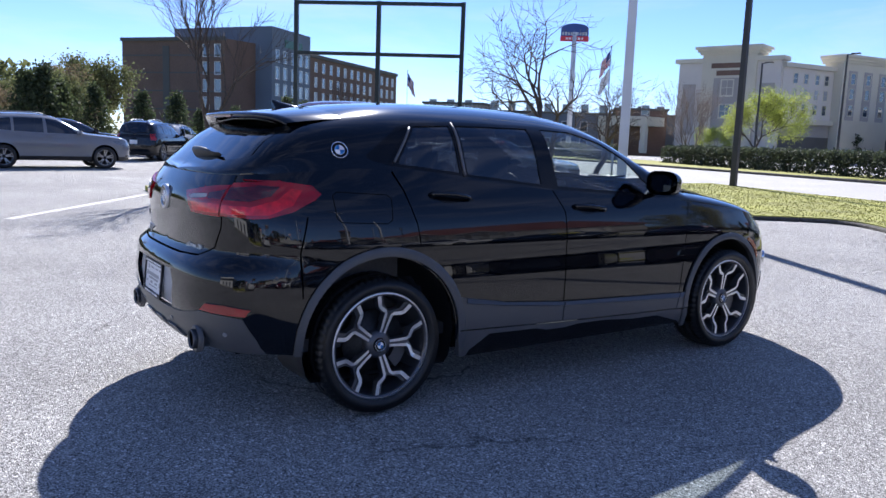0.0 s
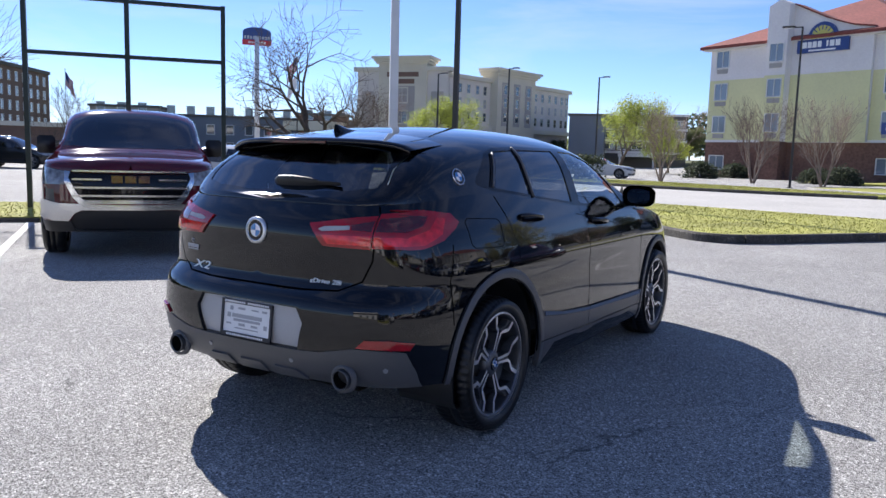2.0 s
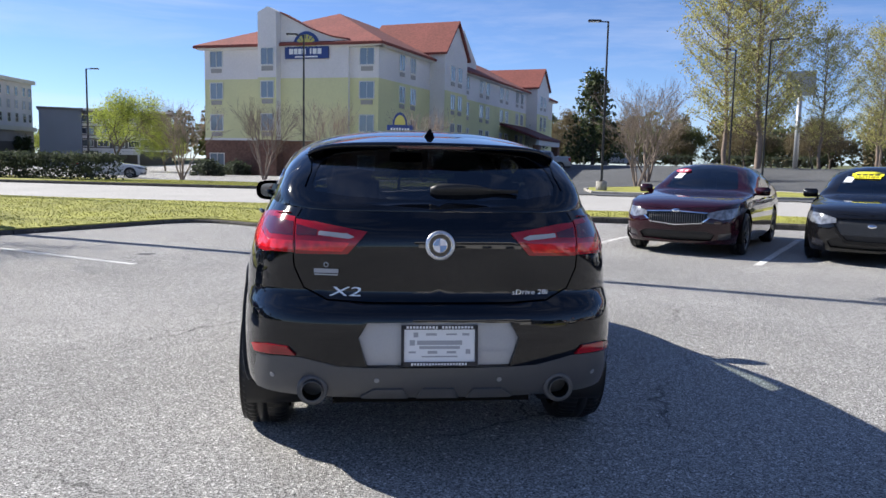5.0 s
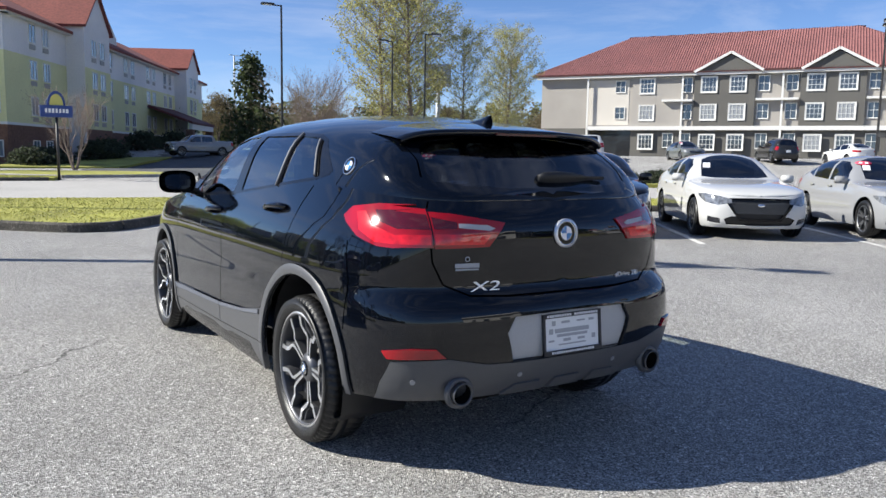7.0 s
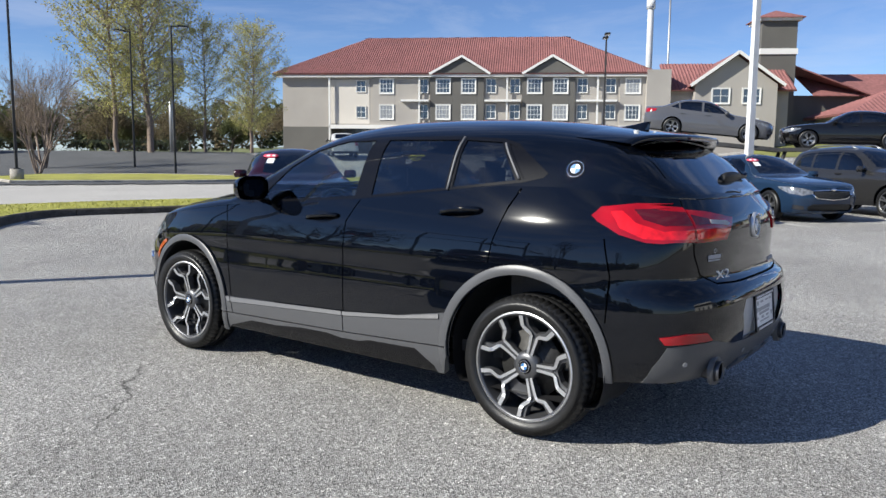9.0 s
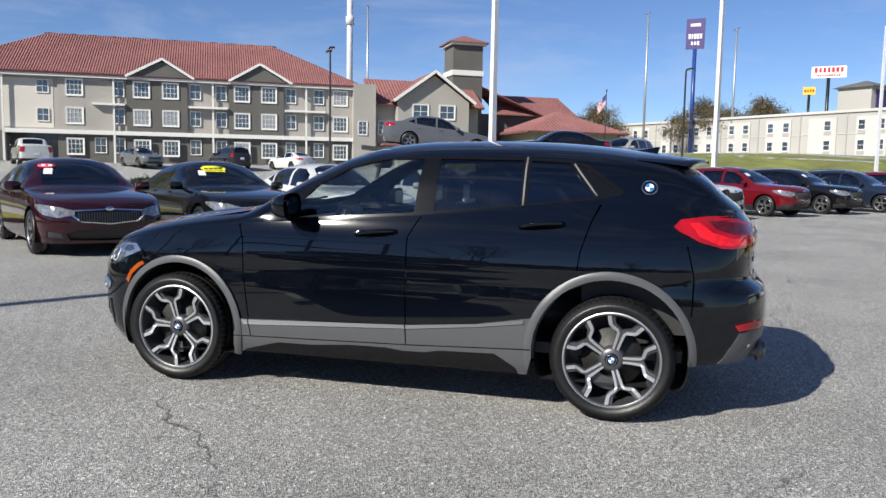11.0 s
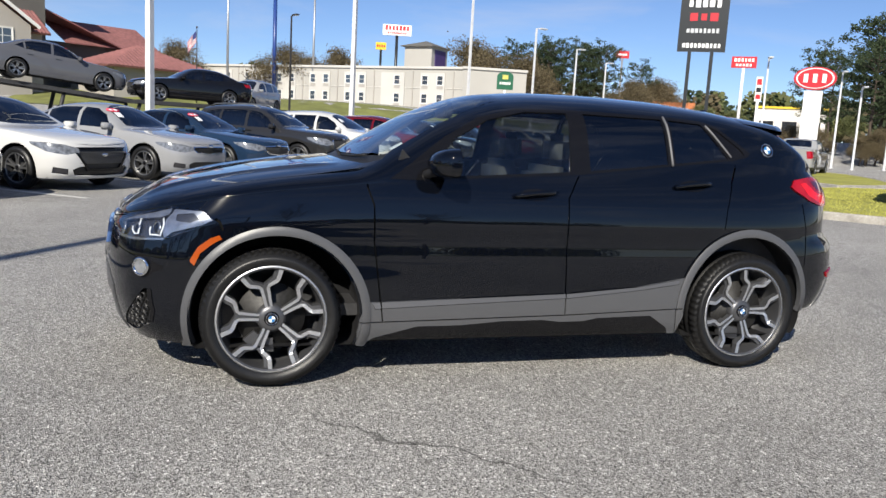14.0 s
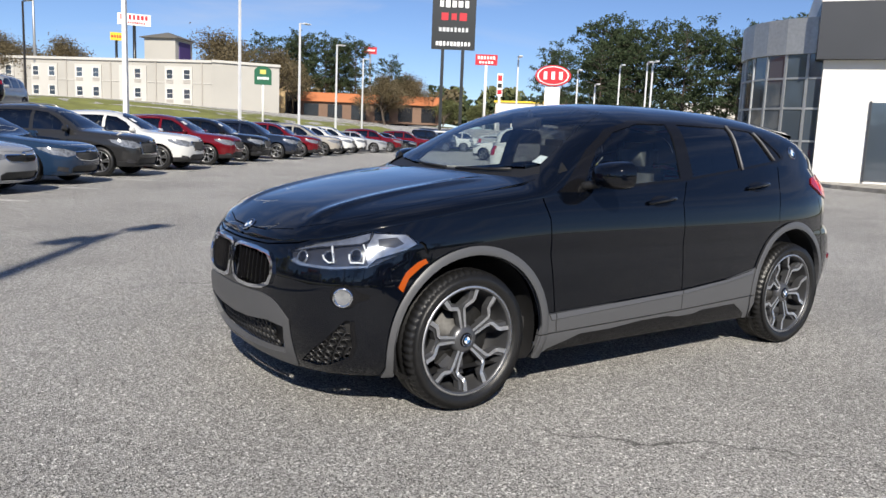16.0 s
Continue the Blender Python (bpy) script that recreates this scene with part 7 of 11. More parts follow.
SPOTS = [(24.5, -4.7), (27.7, -7.1), (30.6, -9.8), (33.7, -12.4), (36.7, -15.1), (39.7, -17.6), (42.8, -20.2), (45.3, -23.4), (48.0, -26.3), (50.6, -29.3), (52.8, -32.5), (54.9, -35.8), (56.8, -39.2), (58.6, -42.6)]
for (t, c, word), (px_, py_) in zip(ROW, SPOTS):
    kindword = "saloon" if t in (sedan_a, sedan_c) else "pickup truck" if t is truck else "sport utility car"
    park(t, px_, py_, YAW, f"{word} {kindword} parked nose-out in the long row", c, "pickup" if t is truck else "car", LOT)
# behind the maroon truck and across the street
park(sedan_c, -13.2, 10.6, -64, "white saloon standing behind the grass strip", WHITE)
park(suv_b, -23.5, 0.45, 3, "silver-grey sport utility car on the far side of the lot", (0.20, 0.205, 0.22))
park(suv_b, -31.43, 5.67, 55, "dark sport utility car parked with its tail to the lot", BLACK)
park(suv_a, -37.25, 8.21, 55, "white sport utility car parked with its tail to the lot", WHITE)
park(suv_a, -33.57, 2.57, 20, "dark green sport utility car behind another car", GREY)
park(sedan_c, -42.4, 17.71, -70, "white hatchback beside a low building", WHITE)
park(suv_b, -39.16, 18.74, -60, "dark car parked beside a low building", GREY)
park(sedan_c, -16.86, 48.78, -85, "white saloon on the side street beyond the hedge", WHITE)
park(truck, 16.5, 66.3, 98, "silver pickup truck crossing the hotel forecourt", SILVER, "pickup", z=rise(16.5, 66.3) + 0.05)
park(truck, 38.0, 106.0, 80, "white pickup truck parked under the trees", WHITE, "pickup", z=rise(38.0, 106.0) + 0.05)
park(suv_a, 13.0, -11.7, -146, "white sport utility car seen from behind", WHITE)
park(truck, 10.6, -16.3, 38, "black pickup truck on a grass island", BLACK, "pickup", z=0.12)
for t, c, w_, x, y, yw in ((truck, SILVER, "silver pickup truck seen from behind", 29.5, -28.2, -140), (suv_a, WHITE, "white sport utility car", 32.0, -26.6, -60), (suv_b, NAVY, "dark blue sport utility car", 36.5, -32.8, 60),
                           (truck, SILVER, "silver pickup truck", 42.4, -36.1, 120), (suv_a, WHITE, "white sport utility car", 47.0, -38.5, 110)):
    park(t, x, y, yw, w_ + " on the lower dealer lot", c, "pickup" if t is truck else "car", "cars on the lower lot")
# vehicles standing in front of the terracotta-roofed hotel
for t, x, y, yw, c, lab, cat in ((truck, 40.2, 40.9, -40, WHITE, "white pickup truck parked by the hotel", "pickup"), (sedan_c, 44.9, 35.3, 150, (0.12, 0.13, 0.13), "grey-green saloon parked by the hotel", "car"),
                                 (suv_b, 48.4, 30.0, -36, GREY, "dark sport utility car parked by the hotel", "car"), (sedan_c, 50.6, 25.9, -30, WHITE, "white saloon parked by the hotel", "car")):
    park(t, x, y, yw, lab, c, cat, z=rise(x, y) + 0.02)


# ---- poles, frames and signs ----
M_WPOLE = material("white_pole_paint", (0.62, 0.63, 0.64), rough=0.45, stain=0.12, stain_scale=1.2)
M_BPOLE = material("bronze_pole_paint", (0.030, 0.028, 0.027), rough=0.5, stain=0.2, stain_scale=1.0)
M_FRAME = material("dark_green_steel", (0.012, 0.022, 0.018), rough=0.4, metal=0.2)
M_GALV = material("galvanised_steel", (0.42, 0.43, 0.44), rough=0.45, metal=0.7, grain=0.1, scale=8)
M_SIGNB = material("sign_blue", (0.02, 0.05, 0.20), rough=0.35)
M_SIGNP = material("sign_purple", (0.07, 0.045, 0.16), rough=0.35)
M_SIGNK = material("sign_black", (0.014, 0.016, 0.017), rough=0.35)
M_SIGNR = material("sign_red", (0.50, 0.02, 0.03), rough=0.35)
M_SIGNG = material("sign_green", (0.01, 0.10, 0.05), rough=0.35)
M_SIGNY = material("sign_yellow", (0.72, 0.50, 0.04), rough=0.35)
M_SIGNW = material("sign_white", (0.80, 0.80, 0.79), rough=0.4)
M_GOLD = material("sign_gold", (0.55, 0.50, 0.12), rough=0.35)


def lamp_post(x, y, h, label, mat, r=0.085, heads=1, yaw=0.0, foot=True, base_z=0.0, square=True):
    e = thing("lamp_post", label, "lamp post", pose(x, y, base_z + rise(x, y), 0, 0, yaw), "lamp posts")
    bm = bmesh.new()
    if square:
        vs = box(bm, 0, 0, h / 2, r * 1.7, r * 1.7, h)
        for v in vs:
            if v.co.z > h / 2:
                v.co.x *= 0.7
                v.co.y *= 0.7
    else:
        rod(bm, (0, 0, 0), (0, 0, h), r, r * 0.6, 12)
    pole = part("pole", bm, mat, e)
    for k in range(heads):
        a = 2 * math.pi * k / max(heads, 1) if heads > 1 else 0.0
        m = pose(0, 0, h, 0, 0, math.degrees(a))
        bm = bmesh.new()
        boxm(bm, m @ pose(0.22, 0, -0.02), 0.44, 0.05, 0.06)
        part("arm", bm, mat, e)
        bm = bmesh.new()
        boxm(bm, m @ pose(0.70, 0, 0.02), 0.70, 0.32, 0.10)
        hd = part("lamp_head", bm, mat, e, bevel=0.03)
        bm = bmesh.new()
        boxm(bm, m @ pose(0.72, 0, -0.034), 0.5, 0.24, 0.012)
        part("lens", bm, M_WHITEP, hd)
    if foot:
        bm = bmesh.new()
        rod(bm, (0, 0, 0), (0, 0, 0.62), 0.30, 0.29, 24)
        part("concrete_foot", bm, M_CONC, e, "round concrete foot")
    bm = bmesh.new()
    box(bm, 0, 0, (0.62 if foot else 0.0) + 0.02, r * 4, r * 4, 0.04)
    part("base_plate", bm, mat, e)
    return e


lamp_post(-7.2, 9.05, 10.6, "tall white steel lamp post on a concrete foot", M_WPOLE, 0.115, 2, -50)
lamp_post(-12.5, 20.5, 12.5, "tall dark bronze lamp post at the roadside", M_BPOLE, 0.115, 1, 100, False)
for i, (x, y) in enumerate(((19.1, 3.4), (29.1, -4.05))):
    lamp_post(x, y, 11.0, "tall white steel lamp post behind the parked cars", M_WPOLE, 0.11, 2, 52)
for i, (x, y) in enumerate(((41.1, -13.2), (51.8, -21.9), (62.2, -30.4), (71.7, -38.5))):
    lamp_post(x, y, 9.4 - rise(x, y), "white lamp post with one arm over the car row", M_WPOLE, 0.09, 1, -70, False)
for x, y, h in ((43.7, -36.8, 7.7), (46.1, -45.75, 7.5), (46.2, -51.2, 8.4), (41.8, -49.75, 8.3), (43.6, -45.4, 6.2), (36.7, -44.4, 7.6)):
    lamp_post(x, y, h, "white lamp post on the lower dealer lot", M_WPOLE, 0.09, 1, 150, False)
lamp_post(12.6, 34.7, 8.95, "dark lamp post on a pale concrete foot", M_BPOLE, 0.07, 1, 170)
lamp_post(25.6, 46.5, 9.2, "dark slender lamp post by the trees", M_BPOLE, 0.07, 1, 170, False)
lamp_post(24.65, 40.2, 9.2, "dark lamp post with a flat head by the trees", M_BPOLE, 0.07, 1, -20, False)
lamp_post(-3.7, 43.3, 9.0, "dark lamp post in front of the hotel wall", M_BPOLE, 0.075, 1, 180, False)
lamp_post(37.6, 16.95, 8.3, "dark lamp post with floodlights before the hotel", M_BPOLE, 0.075, 2, 30, False)
lamp_post(55.1, -3.7, 9.0, "dark lamp post by the motel drive", M_BPOLE, 0.08, 1, 200, False)
lamp_post(-39.5, 62.0, 9.4, "dark lamp post on the hotel lot", M_BPOLE, 0.09, 1, 0, False)
lamp_post(-30.5, 60.0, 9.4, "dark lamp post on the hotel lot", M_BPOLE, 0.09, 1, 0, False)
lamp_post(-24.0, 66.0, 9.0, "dark lamp post on the hotel lot", M_BPOLE, 0.09, 1, 0, False)
for x, y, h in ((125, -0.1, 23), (124.4, -13.5, 20), (116.6, 44.5, 24), (42.5, 138.5, 17.5)):
    lamp_post(x, y, h, "very tall highway light mast far away", M_GALV, 0.22, 2, 20, False, square=False)

# empty billboard frame of square dark tubes
bb = thing("billboard_frame", "empty dark steel billboard frame on three posts", "frame")
A, B = Vector((-12.42, 4.01, 0)), Vector((-9.99, 6.82, 0))
for k in range(3):
    bm = bmesh.new()
    p = A.lerp(B, k / 2)
    box(bm, p.x, p.y, 2.14, 0.09, 0.09, 4.28, 49.1)
    part("post", bm, M_FRAME, bb)
for z in (3.14, 4.23):
    bm = bmesh.new()
    p = (A + B) / 2
    box(bm, p.x, p.y, z, (B - A).length + 0.09, 0.075, 0.075, 49.1)
    part("rail", bm, M_FRAME, bb)


def sign_on_pole(name, label, x, y, yaw, h, w, ht, mats, pole_mat, pole_r=0.2, posts=1, bars=(), arch=False, gap=None):
    """A road sign: posts, panel and plain bars in place of its marks. bars: (x, z, w, h, material) about the panel's middle."""
    z0 = rise(x, y)
    e = thing(name, label, "sign", pose(x, y, z0, 0, 0, yaw), "road signs")
    for k in range(posts):
        bm = bmesh.new()
        px = 0 if posts == 1 else (k - 0.5) * (gap or w * 0.45)
        if posts == 1:
            rod(bm, (px, 0, 0), (px, 0, h - z0 - ht / 2 if not arch else h - z0), pole_r, pole_r * 0.9, 14)
        else:
            box(bm, px, 0, (h - z0 - ht / 2) / 2, pole_r * 2, pole_r * 2, h - z0 - ht / 2)
        part("post", bm, pole_mat, e)
    bm = bmesh.new()
    zc_ = h - z0
    if arch:
        prism(bm, [(-w / 2, -ht / 2), (w / 2, -ht / 2), (w / 2, ht * 0.2)] + [(w / 2 * math.cos(a * math.pi / 12), ht * 0.2 + ht * 0.3 * math.sin(a * math.pi / 12)) for a in range(1, 12)] + [(-w / 2, ht * 0.2)], 0.3,
              Matrix(((1, 0, 0, 0), (0, 0, -1, 0.15), (0, 1, 0, zc_), (0, 0, 0, 1))))
    else:
        box(bm, 0, 0, zc_, w, 0.3, ht)
    pn = part("panel", bm, mats[0], e)
    for bx, bz, bw, bh, bmat in bars:
        for sy in (-1, 1):
            bm = bmesh.new()
            box(bm, bx, sy * 0.165, zc_ + bz, bw, 0.03, bh)
            part("sign_bar", bm, bmat, pn)
    return e


def letters_bars(n, w, h, z, mat, seed):
    rng = random.Random(seed)
    step = w / n
    return [(-w / 2 + step * (i + 0.5), z, step * rng.uniform(0.55, 0.8), h * rng.uniform(0.8, 1.0), mat) for i in range(n)]


sign_on_pole("pylon_sign", "tall black dealer sign on two steel posts", 59.9, -42.0, 55, 12.55, 4.3, 5.3, [M_SIGNK], M_SIGNK, 0.16, 2,
             letters_bars(5, 3.1, 0.7, 1.7, M_SIGNW, 1) + letters_bars(3, 2.7, 0.75, 0.5, M_SIGNR, 2) + letters_bars(8, 3.0, 0.45, -0.75, M_GALV, 3) + letters_bars(10, 3.5, 0.45, -2.1, M_SIGNW, 4), gap=2.0)
bm = bmesh.new()
kia = thing("oval_sign", "white-edged red oval dealer sign on a broad white pylon", "sign", pose(53.6, -49.8, 0.4, 0, 0, 47), "road signs")
box(bm, 0, 0, 3.1, 1.5, 0.6, 6.2)
part("pylon", bm, M_SIGNW, kia, bevel=0.05)
for r, m_, d in ((1.75, M_SIGNR, 0.30), (1.55, M_SIGNW, 0.33), (1.42, M_SIGNR, 0.36)):
    bm = bmesh.new()
    prism(bm, [(r * math.cos(a * math.pi / 20), r * 0.58 * math.sin(a * math.pi / 20)) for a in range(40)], d * 2, Matrix(((1, 0, 0, 0), (0, 0, -1, d), (0, 1, 0, 7.3), (0, 0, 0, 1))))
    part("oval", bm, m_, kia)
for bx in (-0.75, 0.0, 0.75):
    bm = bmesh.new()
    box(bm, bx, 0, 7.3, 0.35, 0.80, 0.75)
    part("sign_bar", bm, M_SIGNW, kia)
sign_on_pole("tall_sign", "tall purple hotel sign on a dark pole", 128.8, -7.6, 80, 24.3, 2.9, 4.8, [M_SIGNP], M_SIGNB, 0.35, 1, letters_bars(5, 2.2, 0.8, -0.4, M_SIGNW, 5) + letters_bars(3, 1.4, 0.6, -1.5, M_SIGNW, 6) + [(0, 1.4, 1.6, 0.5, M_GALV)])
sign_on_pole("road_sign", "white restaurant sign with red marks", 114.5, -25.0, 78, 16.1, 4.4, 1.6, [M_SIGNW], M_SIGNK, 0.25, 1, letters_bars(7, 3.8, 0.75, 0.3, M_SIGNR, 7) + letters_bars(10, 3.0, 0.3, -0.45, M_SIGNR, 8))
sign_on_pole("road_sign", "yellow road sign on a dark pole", 116.1, -22.9, 78, 13.7, 1.6, 1.1, [M_SIGNY], M_SIGNK, 0.2, 1, letters_bars(4, 1.4, 0.4, 0.0, M_SIGNR, 9))
sign_on_pole("hotel_sign", "green arched hotel sign on a white post", 74.1, -28.0, 69, 6.9, 1.75, 1.9, [M_SIGNG], M_SIGNW, 0.12, 1, letters_bars(6, 1.2, 0.3, -0.3, M_SIGNW, 10) + [(0, 0.35, 0.6, 0.45, M_GOLD)], True)
sign_on_pole("road_sign", "red oval road sign far down the street", 126.8, -70.7, 62, 17.0, 2.4, 1.3, [M_SIGNR], M_GALV, 0.2, 1, letters_bars(6, 1.7, 0.4, 0.0, M_SIGNW, 11))
sign_on_pole("road_sign", "orange-red grill sign on a white pole", 80.6, -62.5, 51, 11.9, 3.0, 1.4, [M_SIGNR], M_SIGNW, 0.2, 1, letters_bars(6, 2.5, 0.45, 0.27, M_SIGNW, 12) + letters_bars(5, 2.0, 0.35, -0.35, M_SIGNW, 13))
sign_on_pole("road_sign", "narrow white and red petrol sign", 83.6, -67.5, 50, 9.0, 0.8, 3.2, [M_SIGNW], M_SIGNW, 0.2, 1, [(0, 0.95, 0.6, 0.8, M_SIGNR), (0, -0.1, 0.6, 0.6, M_SIGNK), (0, -1.0, 0.6, 0.6, M_SIGNR)])
sign_on_pole("hotel_sign", "blue and red arched hotel sign on a tall white pole", -68.5, 65.7, 50, 15.2, 3.4, 2.1, [M_SIGNB], M_WPOLE, 0.33, 1, [(0, -0.8, 3.5, 0.6, M_SIGNR)] + letters_bars(9, 3.2, 0.4, -0.2, M_GALV, 14) + letters_bars(6, 2.2, 0.3, -0.8, M_SIGNW, 15), True)
sign_on_pole("hotel_sign", "small blue hotel sign with a yellow sunburst on a dark post", 1.67, 32.7, 0, 2.95, 1.25, 0.5, [M_SIGNB], M_BPOLE, 0.06, 1, letters_bars(7, 0.95, 0.2, 0.02, M_SIGNW, 16))
bm = bmesh.new()
prism(bm, [(0.36 * math.cos(a * math.pi / 12), 0.62 * math.sin(a * math.pi / 12)) for a in range(13)], 0.16, Matrix(((1, 0, 0, 1.67), (0, 0, -1, 32.78), (0, 1, 0, 3.2), (0, 0, 0, 1))))
tagged(part("sunburst_sign", bm, M_SIGNB), "blue half-round sign top with a yellow sun", "sign")
bm = bmesh.new()
prism(bm, [(0.27 * math.cos(a * math.pi / 12), 0.48 * math.sin(a * math.pi / 12)) for a in range(13)], 0.02, Matrix(((1, 0, 0, 1.67), (0, 0, -1, 32.61), (0, 1, 0, 3.21), (0, 0, 0, 1))))
tagged(part("sun_mark", bm, M_GOLD), "yellow half-round sun mark on a small sign", "sign")
sign_on_pole("pole_sign", "pale empty sign panel among the trees", 50.5, 80, -31, 11.5, 3.2, 2.8, [M_GALV], M_GALV, 0.3)
bp = thing("utility_pole", "very tall pale pole behind the hotel", "pole", pose(115.5, 47.2, 0))
bm = bmesh.new()
rod(bm, (0, 0, 0), (0, 0, 42), 0.55, 0.45, 14)
rod(bm, (0, 0, 25.0), (0, 0, 26.4), 0.68, 0.68, 14)
part("pole", bm, M_WPOLE, bp)

# flags
M_FLAGR = material("flag_red", (0.45, 0.04, 0.06), rough=0.8)
M_FLAGW = material("flag_white", (0.72, 0.72, 0.74), rough=0.8)
M_FLAGB = material("flag_blue", (0.04, 0.05, 0.18), rough=0.8)


def flag(x, y, h, yaw, label, second=False, size=1.0):
    e = thing("flagpole", label, "flag", pose(x, y, rise(x, y), 0, 0, yaw))
    bm = bmesh.new()
    rod(bm, (0, 0, 0), (0, 0, h), 0.07, 0.04, 10)
    bmesh.ops.create_uvsphere(bm, u_segments=10, v_segments=6, radius=0.11, matrix=pose(0, 0, h))
    part("pole", bm, M_BPOLE, e)
    for q in range(2 if second else 1):
        bm = bmesh.new()
        W_, H_ = 2.4 * size, 1.5 * size
        n, m_ = 12, 13
        vs = [[bm.verts.new((0.07 + W_ * 0.45 * i / n, 0.18 * size * math.sin(i * 0.9 + j * 0.25) * (i / n), h - 0.4 - q * 1.9 * size - H_ * j / m_ - W_ * 0.62 * (i / n) ** 1.1)) for j in range(m_ + 1)] for i in range(n + 1)]
        for i in range(n):
            for j in range(m_):
                f = bm.faces.new((vs[i][j], vs[i + 1][j], vs[i + 1][j + 1], vs[i][j + 1]))
                f.material_index = (2 if (i < 5 and j < 7) else j % 2) if q == 0 else 1
                f.smooth = True
        part("cloth", bm, [M_FLAGR, M_FLAGW, M_FLAGB], e, "striped flag hanging in folds" if q == 0 else "pale flag hanging in folds")


flag(-55.6, 58.9, 11.8, 200, "dark flagpole with two hanging flags", True)
flag(-128.0, 78.0, 14.5, 20, "flagpole with a hanging striped flag by the hotel", size=1.6)
flag(83.2, 3.6, 7.9, 100, "striped flag on a pole beyond the car row", size=0.8)


# ---- buildings ----
M_PINK = material("pale_pink_render", (0.74, 0.71, 0.69), rough=0.85, stain=0.08, stain_scale=0.25, grain=0.04, scale=6)
M_YEL = material("pale_yellow_render", (0.68, 0.66, 0.36), rough=0.85, stain=0.08, stain_scale=0.25, grain=0.04, scale=6)
M_WHITE = material("white_render", (0.66, 0.62, 0.58), rough=0.85, stain=0.06, stain_scale=0.2)
M_BRICK = material("brown_brick", (0.16, 0.085, 0.06), rough=0.9, grain=0.3, scale=5, stain=0.15, stain_scale=0.5)
M_ROOFR = material("red_brown_shingle", (0.21, 0.058, 0.045), rough=0.85, grain=0.25, scale=5, stain=0.12, stain_scale=0.4)
M_TILE = material("terracotta_tile", (0.235, 0.098, 0.092), rough=0.8, grain=0.2, scale=3, stain=0.15, stain_scale=0.3)
M_BEIGE = material("beige_render", (0.62, 0.58, 0.52), rough=0.85, stain=0.08, stain_scale=0.2)
M_TAUPE = material("taupe_render", (0.36, 0.335, 0.305), rough=0.85, stain=0.10, stain_scale=0.25)
M_DKGREY = material("dark_grey_render", (0.115, 0.11, 0.10), rough=0.85, stain=0.12, stain_scale=0.3)
M_CREAM = material("cream_render", (0.60, 0.56, 0.44), rough=0.85, stain=0.08, stain_scale=0.2)
M_MOTEL = material("off_white_render", (0.40, 0.385, 0.355), rough=0.85, stain=0.08, stain_scale=0.15)
M_BROWN = material("brown_panel", (0.17, 0.105, 0.075), rough=0.8, stain=0.12, stain_scale=0.2, grain=0.1, scale=3)
M_STEELB = material("blue_grey_panel", (0.145, 0.17, 0.205), rough=0.7, stain=0.1, stain_scale=0.2)
M_TRIM = material("white_trim", (0.72, 0.71, 0.68), rough=0.6)
M_PANE = material("window_pane", (0.05, 0.065, 0.085), rough=0.05, coat=1.0, spec=0.9)
M_PANEL = material("window_pane_light", (0.16, 0.20, 0.24), rough=0.08, coat=1.0, spec=0.8)
M_CURT = material("window_curtain", (0.30, 0.31, 0.32), rough=0.35, coat=1.0)
M_VENT = material("ac_grille", (0.36, 0.34, 0.31), rough=0.7)
M_ORANGE = material("orange_fascia", (0.48, 0.16, 0.06), rough=0.7, stain=0.1)
M_DARKWIN = material("dark_shopfront", (0.02, 0.02, 0.022), rough=0.15, coat=0.5)

WINDOW_MESH = {}


